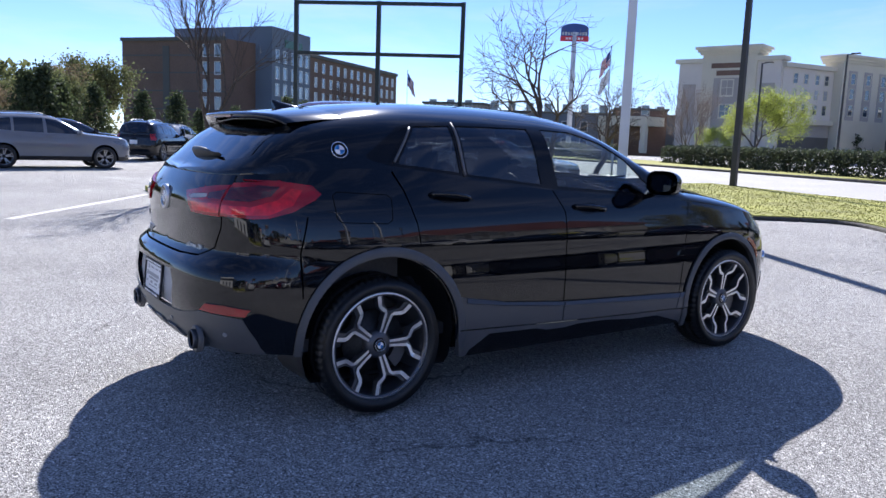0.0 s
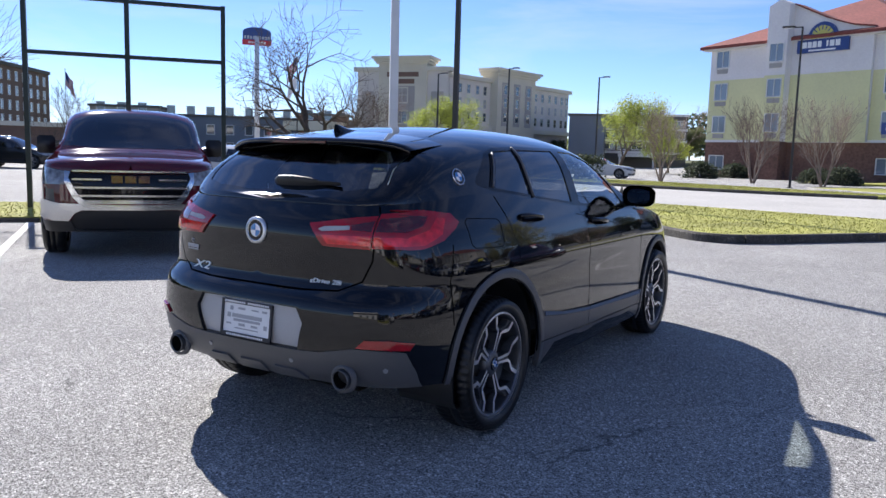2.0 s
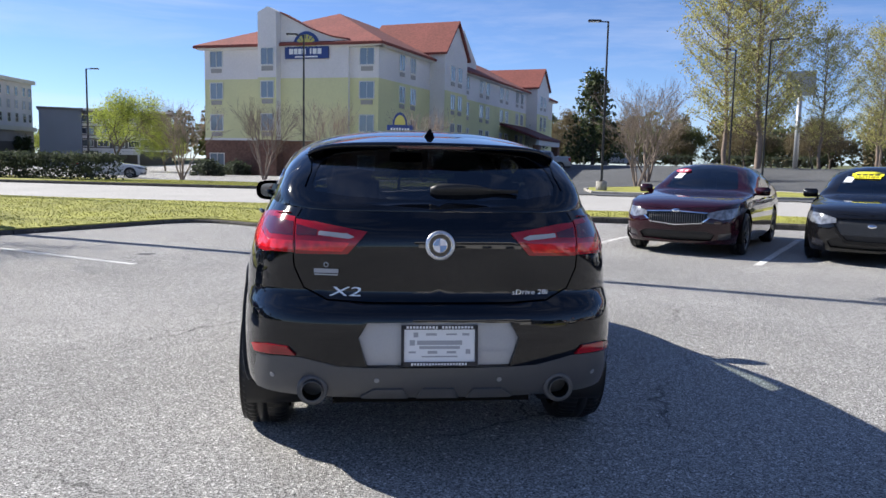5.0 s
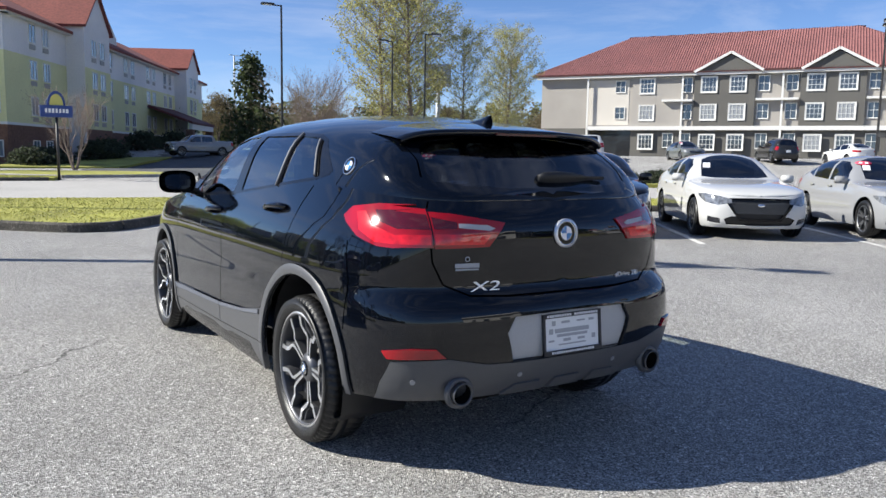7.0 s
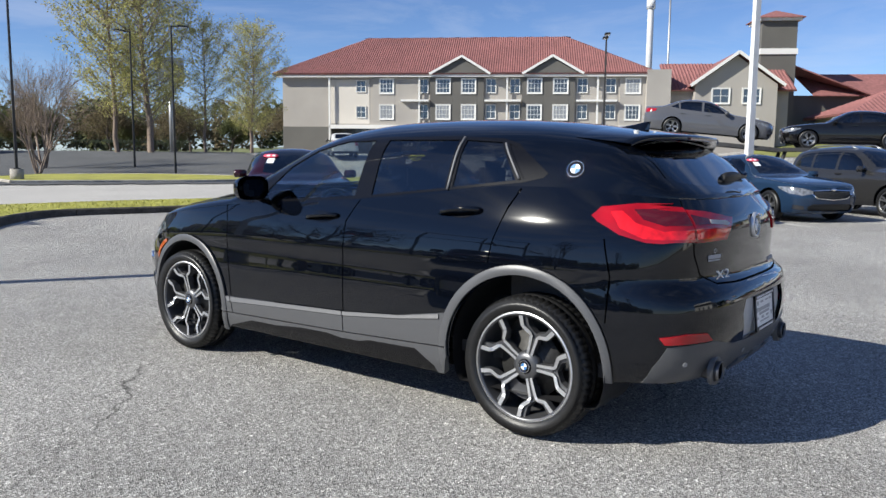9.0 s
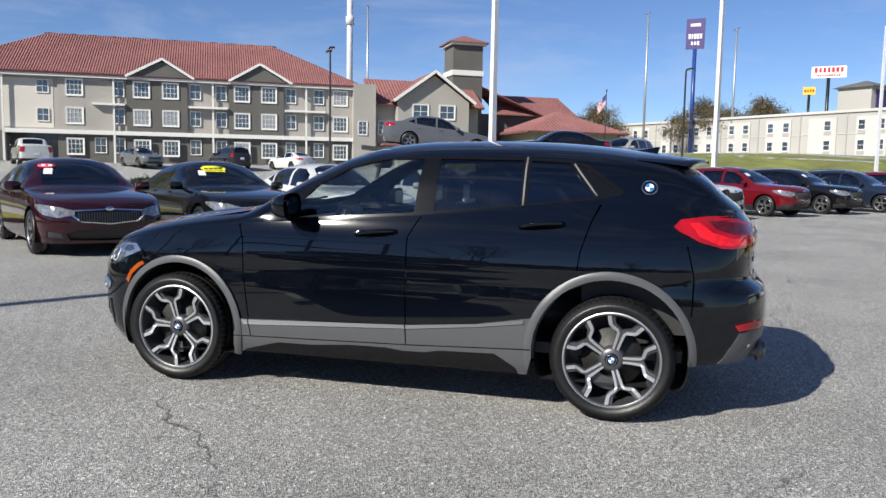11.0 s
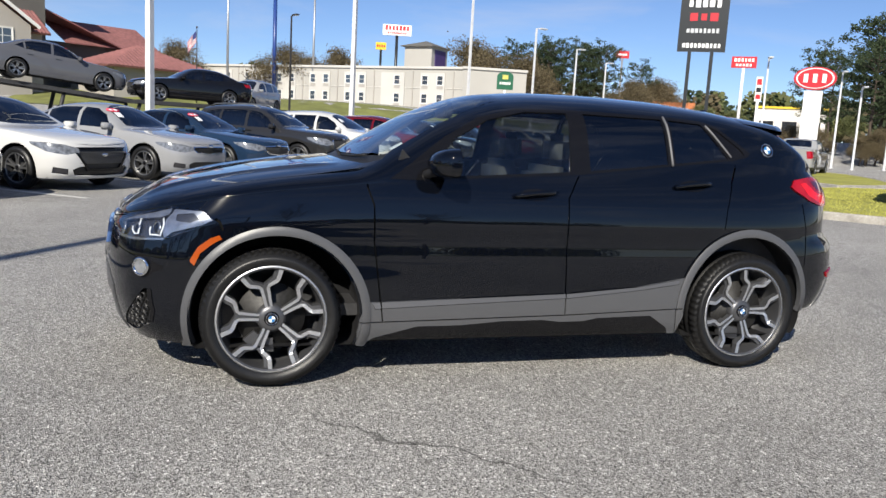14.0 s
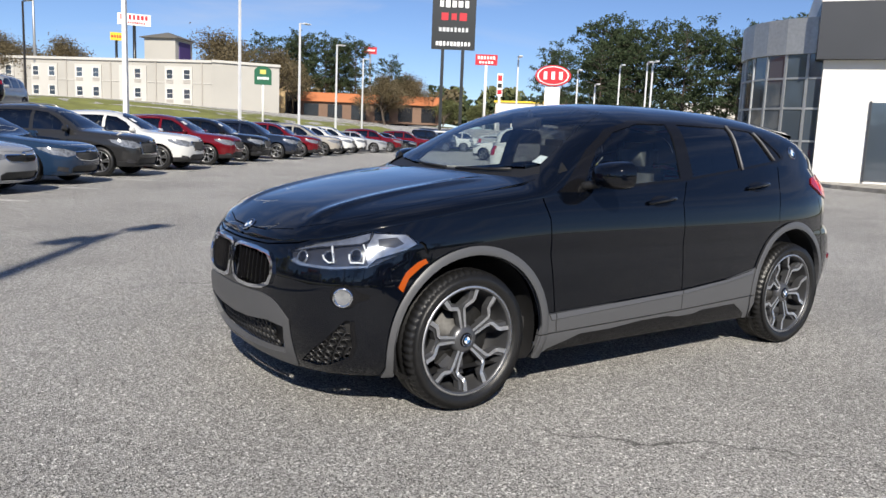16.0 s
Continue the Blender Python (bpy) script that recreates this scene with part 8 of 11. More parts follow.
def window_mesh(w, h, nx, ny, mat_frame, mat_pane, bar=0.05, rim=0.09, deep=0.10):
    """Frame and pane meshes about the middle of the opening; local x along the wall, y up, z outwards."""
    key = (w, h, nx, ny, mat_frame.name, mat_pane.name, bar, rim)
    if key in WINDOW_MESH:
        return WINDOW_MESH[key]
    xs, ys = [-w / 2 - rim / 2], [-h / 2 - rim * 0.65]
    for i in range(nx):
        xs += [-w / 2 + w * i / nx + (rim if i == 0 else bar) / 2, -w / 2 + w * (i + 1) / nx - (rim if i == nx - 1 else bar) / 2]
    for j in range(ny):
        ys += [-h / 2 + h * j / ny + (rim if j == 0 else bar) / 2, -h / 2 + h * (j + 1) / ny - (rim if j == ny - 1 else bar) / 2]
    xs.append(w / 2 + rim / 2)
    ys.append(h / 2 + rim / 2)
    bm = bmesh.new()
    grid = {(i, j, k): bm.verts.new((x, y, z)) for i, x in enumerate(xs) for j, y in enumerate(ys) for k, z in ((0, -0.02), (1, deep - 0.02 if i in (0, len(xs) - 1) or j in (0, len(ys) - 1) else deep * 0.55))}
    solid_cell = lambda i, j: 0 <= i < len(xs) - 1 and 0 <= j < len(ys) - 1 and not (i % 2 and j % 2)
    for i in range(len(xs) - 1):
        for j in range(len(ys) - 1):
            if not solid_cell(i, j):
                continue
            bm.faces.new([grid[c] for c in ((i, j, 1), (i + 1, j, 1), (i + 1, j + 1, 1), (i, j + 1, 1))])
            for di, dj, p, q in ((-1, 0, (i, j + 1), (i, j)), (1, 0, (i + 1, j), (i + 1, j + 1)), (0, -1, (i, j), (i + 1, j)), (0, 1, (i + 1, j + 1), (i, j + 1))):
                if not solid_cell(i + di, j + dj):
                    bm.faces.new([grid[c] for c in ((*p, 0), (*q, 0), (*q, 1), (*p, 1))])
    for v in [v for v in bm.verts if not v.link_faces]:
        bm.verts.remove(v)
    me = bpy.data.meshes.new("window")
    bm.to_mesh(me)
    bm.free()
    me.materials.append(mat_frame)
    bm = bmesh.new()
    boxm(bm, pose(0, 0, 0.006), w, h, 0.012)
    mp = bpy.data.meshes.new("pane")
    bm.to_mesh(mp)
    bm.free()
    mp.materials.append(mat_pane)
    WINDOW_MESH[key] = (me, mp)
    return me, mp


def put_window(parent, m, w, h, nx, ny, mat_frame, mat_pane, bar=0.05, rim=0.09):
    me, mp = window_mesh(w, h, nx, ny, mat_frame, mat_pane, bar, rim)
    f = new("window", me)
    f.parent = parent
    f.matrix_basis = m
    g = new("pane", mp)
    g.parent = f
    return f


def facade(A, B):
    """The pose of a wall that runs from A to B as seen from outside, left to right: x along it, y up, z outwards."""
    a, b = Vector((*A, 0)), Vector((*B, 0))
    d = (b - a).normalized()
    n = d.cross(Vector((0, 0, 1)))
    return Matrix(((d.x, 0, n.x, a.x), (d.y, 0, n.y, a.y), (0, 1, 0, 0), (0, 0, 0, 1))), (b - a).length


def solid(name, pts, z0, z1, mat, parent, label=""):
    """An upright block over an outline."""
    bm = bmesh.new()
    prism(bm, pts, z1 - z0, pose(0, 0, z0))
    bmesh.ops.recalc_face_normals(bm, faces=bm.faces[:])
    return part(name, bm, mat, parent, label)


def onface(F, x0, x1, y0, y1, d0, d1, mat, name, parent, label=""):
    bm = bmesh.new()
    boxm(bm, F @ pose((x0 + x1) / 2, (y0 + y1) / 2, (d0 + d1) / 2), x1 - x0, y1 - y0, abs(d1 - d0))
    return part(name, bm, mat, parent, label)


def roof_faces(name, faces, mat, parent, label="", thick=0.25):
    """A roof from flat polygons, each with some thickness."""
    bm = bmesh.new()
    for poly in faces:
        a = [bm.verts.new(p) for p in poly]
        b = [bm.verts.new(Vector(p) - Vector((0, 0, thick))) for p in poly]
        bm.faces.new(a)
        bm.faces.new(b[::-1])
        for i in range(len(a)):
            j = (i + 1) % len(a)
            bm.faces.new((a[j], a[i], b[i], b[j]))
    bmesh.ops.recalc_face_normals(bm, faces=bm.faces[:])
    return part(name, bm, mat, parent, label)


def gable(F, x0, x1, y0, yp, d0, d1, mat, parent, name="gable_wall"):
    """A pointed wall on a facade: upright to y0, peak at yp, from depth d0 to d1."""
    bm = bmesh.new()
    prism(bm, [(x0, 0), (x1, 0), (x1, y0), ((x0 + x1) / 2, yp), (x0, y0)], d1 - d0, F @ pose(0, 0, d0))
    bmesh.ops.recalc_face_normals(bm, faces=bm.faces[:])
    return part(name, bm, mat, parent)


# the yellow and pink hotel across the street
di = thing("hotel", "four-storey pale yellow and pink hotel with red shingle roofs", "hotel")
L_, R_, E_ = (-14.47, 68.83), (1.35, 62.16), (30.21, 115.45)
Ff, lf = facade(L_, R_)
Fs, ls = facade(R_, E_)
dx = Vector((E_[0] - R_[0], E_[1] - R_[1], 0)).normalized()
fx = Vector((R_[0] - L_[0], R_[1] - L_[1], 0)).normalized()
foot = [L_, R_, E_, (E_[0] - fx.x * 17, E_[1] - fx.y * 17)]
for z0, z1, mt, nm in ((0.0, 3.2, M_BRICK, "brick_base"), (3.2, 8.65, M_YEL, "middle_wall"), (8.65, 11.6, M_PINK, "upper_wall")):
    solid("wall", foot, z0, z1, mt, di)
for F, l in ((Ff, lf), (Fs, ls)):
    onface(F, -0.5, l + 0.5, 11.3, 11.66, -0.3, 0.55, M_TRIM, "eaves_trim", di)
    onface(F, -0.05, l + 0.05, 3.15, 3.35, -0.1, 0.06, M_TRIM, "string_course", di)
c = (Vector((*L_, 0)) + Vector((*R_, 0))) / 2
r0 = [Vector((*p, 11.65)) for p in foot]
ridge_a = (r0[0] + r0[1]) / 2 + dx * 9 + Vector((0, 0, 4.3))
ridge_b = (r0[2] + r0[3]) / 2 - dx * 9 + Vector((0, 0, 4.3))
ov = 0.7
q = [r0[0] - fx * ov - dx * ov, r0[1] + fx * ov - dx * ov, r0[2] + fx * ov + dx * ov, r0[3] - fx * ov + dx * ov]
roof_faces("roof", [[q[0], q[1], ridge_a], [q[1], q[2], ridge_b, ridge_a], [q[2], q[3], ridge_b], [q[3], q[0], ridge_a, ridge_b]], M_ROOFR, di, "red-brown shingle roof")
# narrow stair bay, and beside it the sign wall with its curved parapet
bm = bmesh.new()
prism(bm, [(6.2, 3.2), (8.0, 3.2), (8.0, 14.35), (7.2, 14.75), (6.2, 14.3)], 1.2, Ff)
bmesh.ops.recalc_face_normals(bm, faces=bm.faces[:])
part("front_bay", bm, M_PINK, di)
onface(Ff, 6.2, 8.0, 3.2, 8.65, 1.2, 1.23, M_YEL, "bay_panel", di)
onface(Ff, 6.2, 8.0, 0.0, 3.2, 0.0, 1.2, M_BRICK, "bay_base", di)
slope = [(8.0, 14.3), (9.4, 13.6), (10.7, 12.95), (11.8, 12.5), (13.0, 12.1), (14.5, 11.85)]
bm = bmesh.new()
prism(bm, [(8.0, 3.2), (14.5, 3.2)] + slope[::-1], 0.35, Ff)
bmesh.ops.recalc_face_normals(bm, faces=bm.faces[:])
part("sign_wall", bm, M_PINK, di)
onface(Ff, 8.0, 14.5, 3.2, 8.65, 0.35, 0.38, M_YEL, "bay_panel", di)
for (xa, ya), (xb, yb_) in zip(slope, slope[1:]):
    roof_faces("parapet_cap", [[Ff @ Vector((xa, ya + 0.12, 0.5)), Ff @ Vector((xb, yb_ + 0.12, 0.5)), Ff @ Vector((xb, yb_ + 0.12, -1.2)), Ff @ Vector((xa, ya + 0.12, -1.2))]], M_ROOFR, di, "", 0.12)
onface(Ff, 4.6, 6.2, 12.4, 14.0, -3.4, -2.2, M_DKGREY, "roof_unit", di)
sg = thing("hotel_sign", "blue hotel wall sign with a yellow sunburst above", "sign")
for nm, pr, mt, d in (("panel", [(8.5, 10.3), (12.7, 10.3), (12.7, 11.35), (8.5, 11.35)], M_SIGNB, 0.55), ("arch", [(10.55 - 1.25 * math.cos(a * math.pi / 12), 11.35 + 1.3 * math.sin(a * math.pi / 12)) for a in range(13)], M_SIGNB, 0.52),
                      ("sun", [(10.55 - 0.95 * math.cos(a * math.pi / 12), 11.37 + 1.0 * math.sin(a * math.pi / 12)) for a in range(13)], M_GOLD, 0.58)):
    bm = bmesh.new()
    prism(bm, pr, d - 0.35, Ff @ pose(0, 0, 0.35))
    bmesh.ops.recalc_face_normals(bm, faces=bm.faces[:])
    part(nm, bm, mt, sg)
for k in range(7):
    a = math.pi * (k + 1) / 8
    bm = bmesh.new()
    boxm(bm, Ff @ pose(10.55 - 0.78 * math.cos(a), 11.4 + 0.80 * math.sin(a), 0.59, 0, 0, 90 - math.degrees(a) + 90), 0.36, 0.07, 0.03)
    part("sun_ray", bm, M_SIGNB, sg)
for i, (x, w_) in enumerate(((8.95, 0.38), (9.42, 0.32), (9.82, 0.32), (10.24, 0.3), (10.95, 0.14), (11.22, 0.36), (11.68, 0.36))):
    onface(Ff, x, x + w_, 10.68, 11.15, 0.54, 0.59, M_SIGNW, "sign_bar", sg)
onface(Ff, 9.5, 11.7, 10.40, 10.52, 0.54, 0.58, M_SIGNW, "sign_bar", sg)
for fl in range(3):
    zc_ = 4.5 + 2.87 * fl
    for x, w_, d in ((1.25, 1.3, 0.0), (7.15, 1.25, 1.22), (16.1, 1.35, 0.0)):
        put_window(di, Ff @ pose(x, zc_ + 0.25, d + 0.01), w_, 1.45, 2, 1, M_TRIM, M_PANEL, 0.04, 0.07)
        onface(Ff, x - 0.55, x + 0.55, zc_ - 1.0, zc_ - 0.62, d, d + 0.06, M_VENT, "ac_grille", di)
    for k, u in enumerate((4.7, 7.1, 19.6, 21.8, 26.6, 28.9, 34.3, 36.6, 41.2, 43.5, 54.0, 57.0)):
        put_window(di, Fs @ pose(u, zc_ + 0.25, 0.01), 1.15, 1.45, 2, 1, M_TRIM, M_PANEL if (k + fl) % 3 else M_CURT, 0.04, 0.07)
        onface(Fs, u - 0.5, u + 0.5, zc_ - 1.0, zc_ - 0.62, 0, 0.06, M_VENT, "ac_grille", di)
    for u0 in (14.3, 48.8):
        for u in (u0 - 1.0, u0 + 1.0):
            put_window(di, Fs @ pose(u, zc_ + 0.25, 1.62), 1.15, 1.45, 2, 1, M_TRIM, M_PANEL, 0.04, 0.07)
            onface(Fs, u - 0.5, u + 0.5, zc_ - 1.0, zc_ - 0.62, 1.6, 1.66, M_VENT, "ac_grille", di)
for x in (1.25, 16.1):
    put_window(di, Ff @ pose(x, 1.35, 0.01), 1.5, 1.2, 2, 1, M_TRIM, M_PANEL, 0.04, 0.07)
for u in (4.7, 7.1, 13.3, 15.3, 19.6, 21.8):
    put_window(di, Fs @ pose(u, 1.35, 1.64 if 12 < u < 16 else 0.01), 1.1, 1.3, 2, 1, M_TRIM, M_PANEL, 0.04, 0.07)
for u0, pk in ((14.3, 15.6), (48.8, 15.0)):
    gable(Fs, u0 - 3.1, u0 + 3.1, 12.4, pk, -3.0, 1.6, M_PINK, di)
    onface(Fs, u0 - 3.1, u0 + 3.1, 0, 3.2, 1.6, 1.63, M_BRICK, "bay_base", di)
    onface(Fs, u0 - 3.1, u0 + 3.1, 3.2, 8.65, 1.6, 1.62, M_YEL, "bay_panel", di)
    for sgn in (-1, 1):
        pA, pB = Fs @ Vector((u0, pk + 0.2, 1.9)), Fs @ Vector((u0 + sgn * 3.4, 12.3, 1.9))
        pC, pD = Fs @ Vector((u0 + sgn * 3.4, 12.3, -7.0)), Fs @ Vector((u0, pk + 0.2, -7.0))
        roof_faces("gable_roof", [[pA, pB, pC, pD]], M_ROOFR, di, "", 0.22)
bm = bmesh.new()
prism(bm, [(19.5, 11.0), (31.5, 11.0), (31.5, 13.9), (27.0, 17.2), (19.5, 15.6)], 6.5, Fs @ pose(0, 0, -9.0))
bmesh.ops.recalc_face_normals(bm, faces=bm.faces[:])
part("tall_gable", bm, M_WHITE, di)
pc = [Fs @ Vector(p) for p in ((34.0, 6.8, 0), (45.5, 6.8, 0), (45.5, 4.9, 5.2), (34.0, 4.9, 5.2))]
roof_faces("porch_roof", [pc], material("dark_red_porch", (0.10, 0.02, 0.02), rough=0.7, stain=0.1), di, "dark red porch roof", 0.3)
onface(Fs, 34.3, 45.2, 4.0, 4.9, 4.7, 5.1, M_TRIM, "porch_beam", di)
for u in (34.8, 44.7):
    onface(Fs, u - 0.5, u + 0.5, 0, 4.0, 4.3, 5.1, M_BRICK, "porch_pier", di)

# the three-storey hotel with the terracotta roof
hc = thing("hotel", "three-storey taupe and dark grey hotel with a terracotta tile roof", "hotel",
           Matrix.Translation((59.3, 69.98, 0.35)) @ Matrix.Rotation(0.01815, 4, 'Z') @ Matrix.Diagonal((1.115, 1.115, 1.1, 1)) @ Matrix.Translation((-50.0, -61.5, 0)))
A_, B_ = (50.0, 61.5), (69.5, 28.0)
Fc, lc = facade(A_, B_)
d_ = Vector((B_[0] - A_[0], B_[1] - A_[1], 0)).normalized()
n_ = d_.cross(Vector((0, 0, 1)))
bk = -n_ * 15
foot = [A_, B_, (B_[0] + bk.x, B_[1] + bk.y), (A_[0] + bk.x, A_[1] + bk.y)]
solid("wall", foot, 0.0, 9.7, M_TAUPE, hc)
# dark panels, ground floor, bands
onface(Fc, -0.02, lc, 0.4, 4.15, 0, 0.05, M_DKGREY, "ground_floor", hc)
for a, b in ((16.2, 21.9), (25.9, 31.4)):
    onface(Fc, a, b, 4.15, 9.4, 0, 0.35, M_DKGREY, "bay", hc)
for a, b in ((10.0, 15.0), (36.0, 38.6)):
    onface(Fc, a, b, 4.15, 9.4, 0, 0.2, M_TAUPE, "bay", hc)
onface(Fc, 5.2, lc, 3.95, 4.35, 0, 0.5, M_TRIM, "band", hc)
onface(Fc, -0.4, lc + 0.4, 9.45, 9.8, 0, 0.7, M_TRIM, "eaves_trim", hc)
onface(Fc, 5.3, 9.6, 4.5, 9.2, -0.1, 0.03, M_BEIGE, "stair_wall", hc)
for a, b in ((13.0, 16.2), (21.9, 25.9), (31.4, 35.8)):
    onface(Fc, a, b, 4.2, 9.4, 0, 0.02, M_TAUPE, "recess", hc)
    onface(Fc, a + 0.1, b - 0.1, 6.85, 7.05, 0, 0.75, M_TRIM, "balcony_slab", hc)
    for fl in range(3):
        for u in (a + 0.75, b - 0.75):
            put_window(hc, Fc @ pose(u, 3.1 + 2.72 * fl - (0.0 if fl else 0.2), 0.06), 1.0, 1.45, 2, 2, M_TRIM, M_PANE, 0.04, 0.07)
for u in (5.3, 15.05, 24.35, 31.5 + 2.2):
    onface(Fc, u - 0.09, u + 0.09, 0.5, 9.6, 0.35, 0.5, M_TRIM, "downpipe", hc)
for fl in range(3):
    z = 3.0 + 2.75 * fl - (0.25 if fl == 0 else 0)
    for u, dd in ((11.5, 0.2), (17.6, 0.35), (20.3, 0.35), (27.2, 0.35), (29.9, 0.35), (37.3, 0.2)):
        put_window(hc, Fc @ pose(u, z, dd + 0.01), 1.45, 1.5, 4, 3, M_TRIM, M_PANE if (int(u) + fl) % 3 else M_CURT, 0.035, 0.16)
    if fl:
        put_window(hc, Fc @ pose(8.7, z, 0.05), 1.0, 1.2, 2, 2, M_TRIM, M_PANE, 0.04, 0.07)
# dark sheet laid on the wall for the shade inside the passage
onface(Fc, 5.4, 9.9, 0.6, 3.9, 0.0, 0.06, M_DARKWIN, "open_passage", hc)
e0 = [Vector((*p, 9.85)) for p in foot]
ovh = 0.9
q = [e0[0] - d_ * ovh + n_ * ovh, e0[1] + d_ * ovh + n_ * ovh, e0[2] + d_ * ovh - n_ * ovh, e0[3] - d_ * ovh - n_ * ovh]
mid0, mid1 = (q[0] + q[3]) / 2 + d_ * 9.0 + Vector((0, 0, 4.9)), (q[1] + q[2]) / 2 - d_ * 9.0 + Vector((0, 0, 4.9))


def tiled(name, poly, n, mat, parent, thick=0.2):
    """A tiled slope: a slab with raised ribs from eaves (first two corners) to the top edge."""
    bm = bmesh.new()
    a, b = Vector(poly[0]), Vector(poly[1])
    t0, t1 = Vector(poly[-1]), Vector(poly[2])
    nrm = (b - a).cross(t0 - a).normalized()
    if nrm.z < 0:
        nrm = -nrm
    vs = [bm.verts.new(p) for p in poly] + [bm.verts.new(Vector(p) - nrm * thick) for p in poly]
    k = len(poly)
    bm.faces.new(vs[:k])
    bm.faces.new(vs[k:][::-1])
    for i in range(k):
        j = (i + 1) % k
        bm.faces.new((vs[j], vs[i], vs[k + i], vs[k + j]))
    bmesh.ops.recalc_face_normals(bm, faces=bm.faces[:])
    roof = part(name, bm, mat, parent, "terracotta tiles")
    bm = bmesh.new()
    e = (b - a).normalized()
    up = nrm.cross(e).normalized()
    if up.z < 0:
        up = -up
    length = (b - a).length
    ua, ub = (t0 - a).dot(e), (t1 - a).dot(e)
    hgt = (t0 - a).dot(up)
    for i in range(n):
        u = length * (i + 0.5) / n
        top = hgt if ua <= u <= ub else hgt * (u / ua if u < ua else (length - u) / (length - ub))
        if top < 0.5:
            continue
        p0, p1 = a + e * u, a + e * u + up * top
        w_ = length / n * 0.32
        r = [bm.verts.new(p) for p in (p0 - e * w_, p0 + nrm * 0.07, p0 + e * w_, p1 - e * w_, p1 + nrm * 0.07, p1 + e * w_)]
        bm.faces.new((r[0], r[1], r[4], r[3]))
        bm.faces.new((r[1], r[2], r[5], r[4]))
    bmesh.ops.recalc_face_normals(bm, faces=bm.faces[:])
    ribs = part("roof_tiles", bm, mat, roof)
    tagged(ribs, kind="stuff")
    return roof


tiled("roof", [q[0], q[1], mid1, mid0], 165, M_TILE, hc)
tiled("roof", [q[3], q[0], mid0, mid0 + Vector((0, 0, 0.001))], 66, M_TILE, hc)
tiled("roof", [q[1], q[2], mid1, mid1 + Vector((0, 0, 0.001))], 66, M_TILE, hc)
tiled("roof", [q[2], q[3], mid0, mid1], 20, M_TILE, hc)
for x0, x1, xp in ((16.2, 22.6, 19.6), (25.9, 32.2, 29.0)):
    bm = bmesh.new()
    prism(bm, [(x0 + 0.3, 9.8), (x1 - 0.3, 9.8), (xp, 11.3)], 2.0, Fc @ pose(0, 0, -1.1))
    part("gable_wall", bm, M_DKGREY, hc)
    for xe in (x0, x1):
        pA, pB = Fc @ Vector((xp, 11.65, 1.15)), Fc @ Vector((xe, 9.75, 1.15))
        pC, pD = Fc @ Vector((xe, 9.75, -1.5)), Fc @ Vector((xp, 11.65, -4.4))
        roof_faces("gable_roof", [[pA, pB, pC, pD]], M_TILE, hc, "", 0.12)
        bm = bmesh.new()
        dd = Vector((xe - xp, 9.7 - 11.55, 0))
        boxm(bm, Fc @ (Matrix.Translation((( xe + xp) / 2, (9.7 + 11.55) / 2, 1.12)) @ Matrix.Rotation(math.atan2(dd.y, dd.x), 4, 'Z')), dd.length, 0.24, 0.1)
        part("barge_board", bm, M_TRIM, hc)
# link block, gabled wing, tower and hall
onface(Fc, 38.6, 41.0, 0, 10.1, -6, 0.9, M_TAUPE, "link_block", hc)
put_window(hc, Fc @ pose(39.6, 5.4, 0.91), 0.9, 1.4, 2, 3, M_TRIM, M_PANE, 0.04, 0.1)
onface(Fc, 41.0, 53.0, 0, 8.2, -12, -0.6, M_TAUPE, "wing_wall", hc)
gable(Fc, 43.4, 51.4, 8.6, 11.4, -10, 1.0, M_TAUPE, hc)
for xe in (42.8, 52.0):
    for dz, dd, mt in ((0.0, 1.5, M_TILE),):
        pA, pB = Fc @ Vector((47.4, 11.85, 1.6)), Fc @ Vector((xe, 8.5, 1.6))
        pC, pD = Fc @ Vector((xe, 8.5, -10)), Fc @ Vector((47.4, 11.85, -10))
        roof_faces("gable_roof", [[pA, pB, pC, pD]], M_TILE, hc, "", 0.15)
    bm = bmesh.new()
    v = Vector((xe - 47.4, 8.4 - 11.75, 0))
    boxm(bm, Fc @ (Matrix.Translation(((xe + 47.4) / 2, (8.4 + 11.75) / 2, 1.62)) @ Matrix.Rotation(math.atan2(v.y, v.x), 4, 'Z')), v.length, 0.3, 0.12)
    part("barge_board", bm, M_TRIM, hc)
for u in (45.9, 48.9):
    put_window(hc, Fc @ pose(u, 7.4, 1.02), 1.7, 1.5, 2, 2, M_TRIM, M_PANE, 0.05, 0.16)
    put_window(hc, Fc @ pose(u, 4.4, 1.02), 1.5, 1.4, 2, 2, M_TRIM, M_PANE, 0.05, 0.12)
put_window(hc, Fc @ pose(42.1, 5.6, -0.59), 1.0, 1.5, 2, 3, M_TRIM, M_PANE, 0.04, 0.1)
pA, pB, pC, pD = [Fc @ Vector(p) for p in ((40.8, 8.1, 0.3), (53.5, 8.1, 0.3), (53.5, 11.4, -5.5), (40.8, 11.4, -5.5))]
tiled("wing_roof", [pA, pB, pC, pD], 36, M_TILE, hc)
onface(Fc, 41.6, 43.4, 3.6, 3.8, -0.6, 1.6, M_TILE, "canopy", hc)
tw = [Fc @ Vector(p) for p in ((51.0, 0, -4.0), (54.6, 0, -4.0), (54.6, 0, -7.6), (51.0, 0, -7.6))]
solid("tower", [(p.x, p.y) for p in tw], 0, 15.9, M_DKGREY, hc)
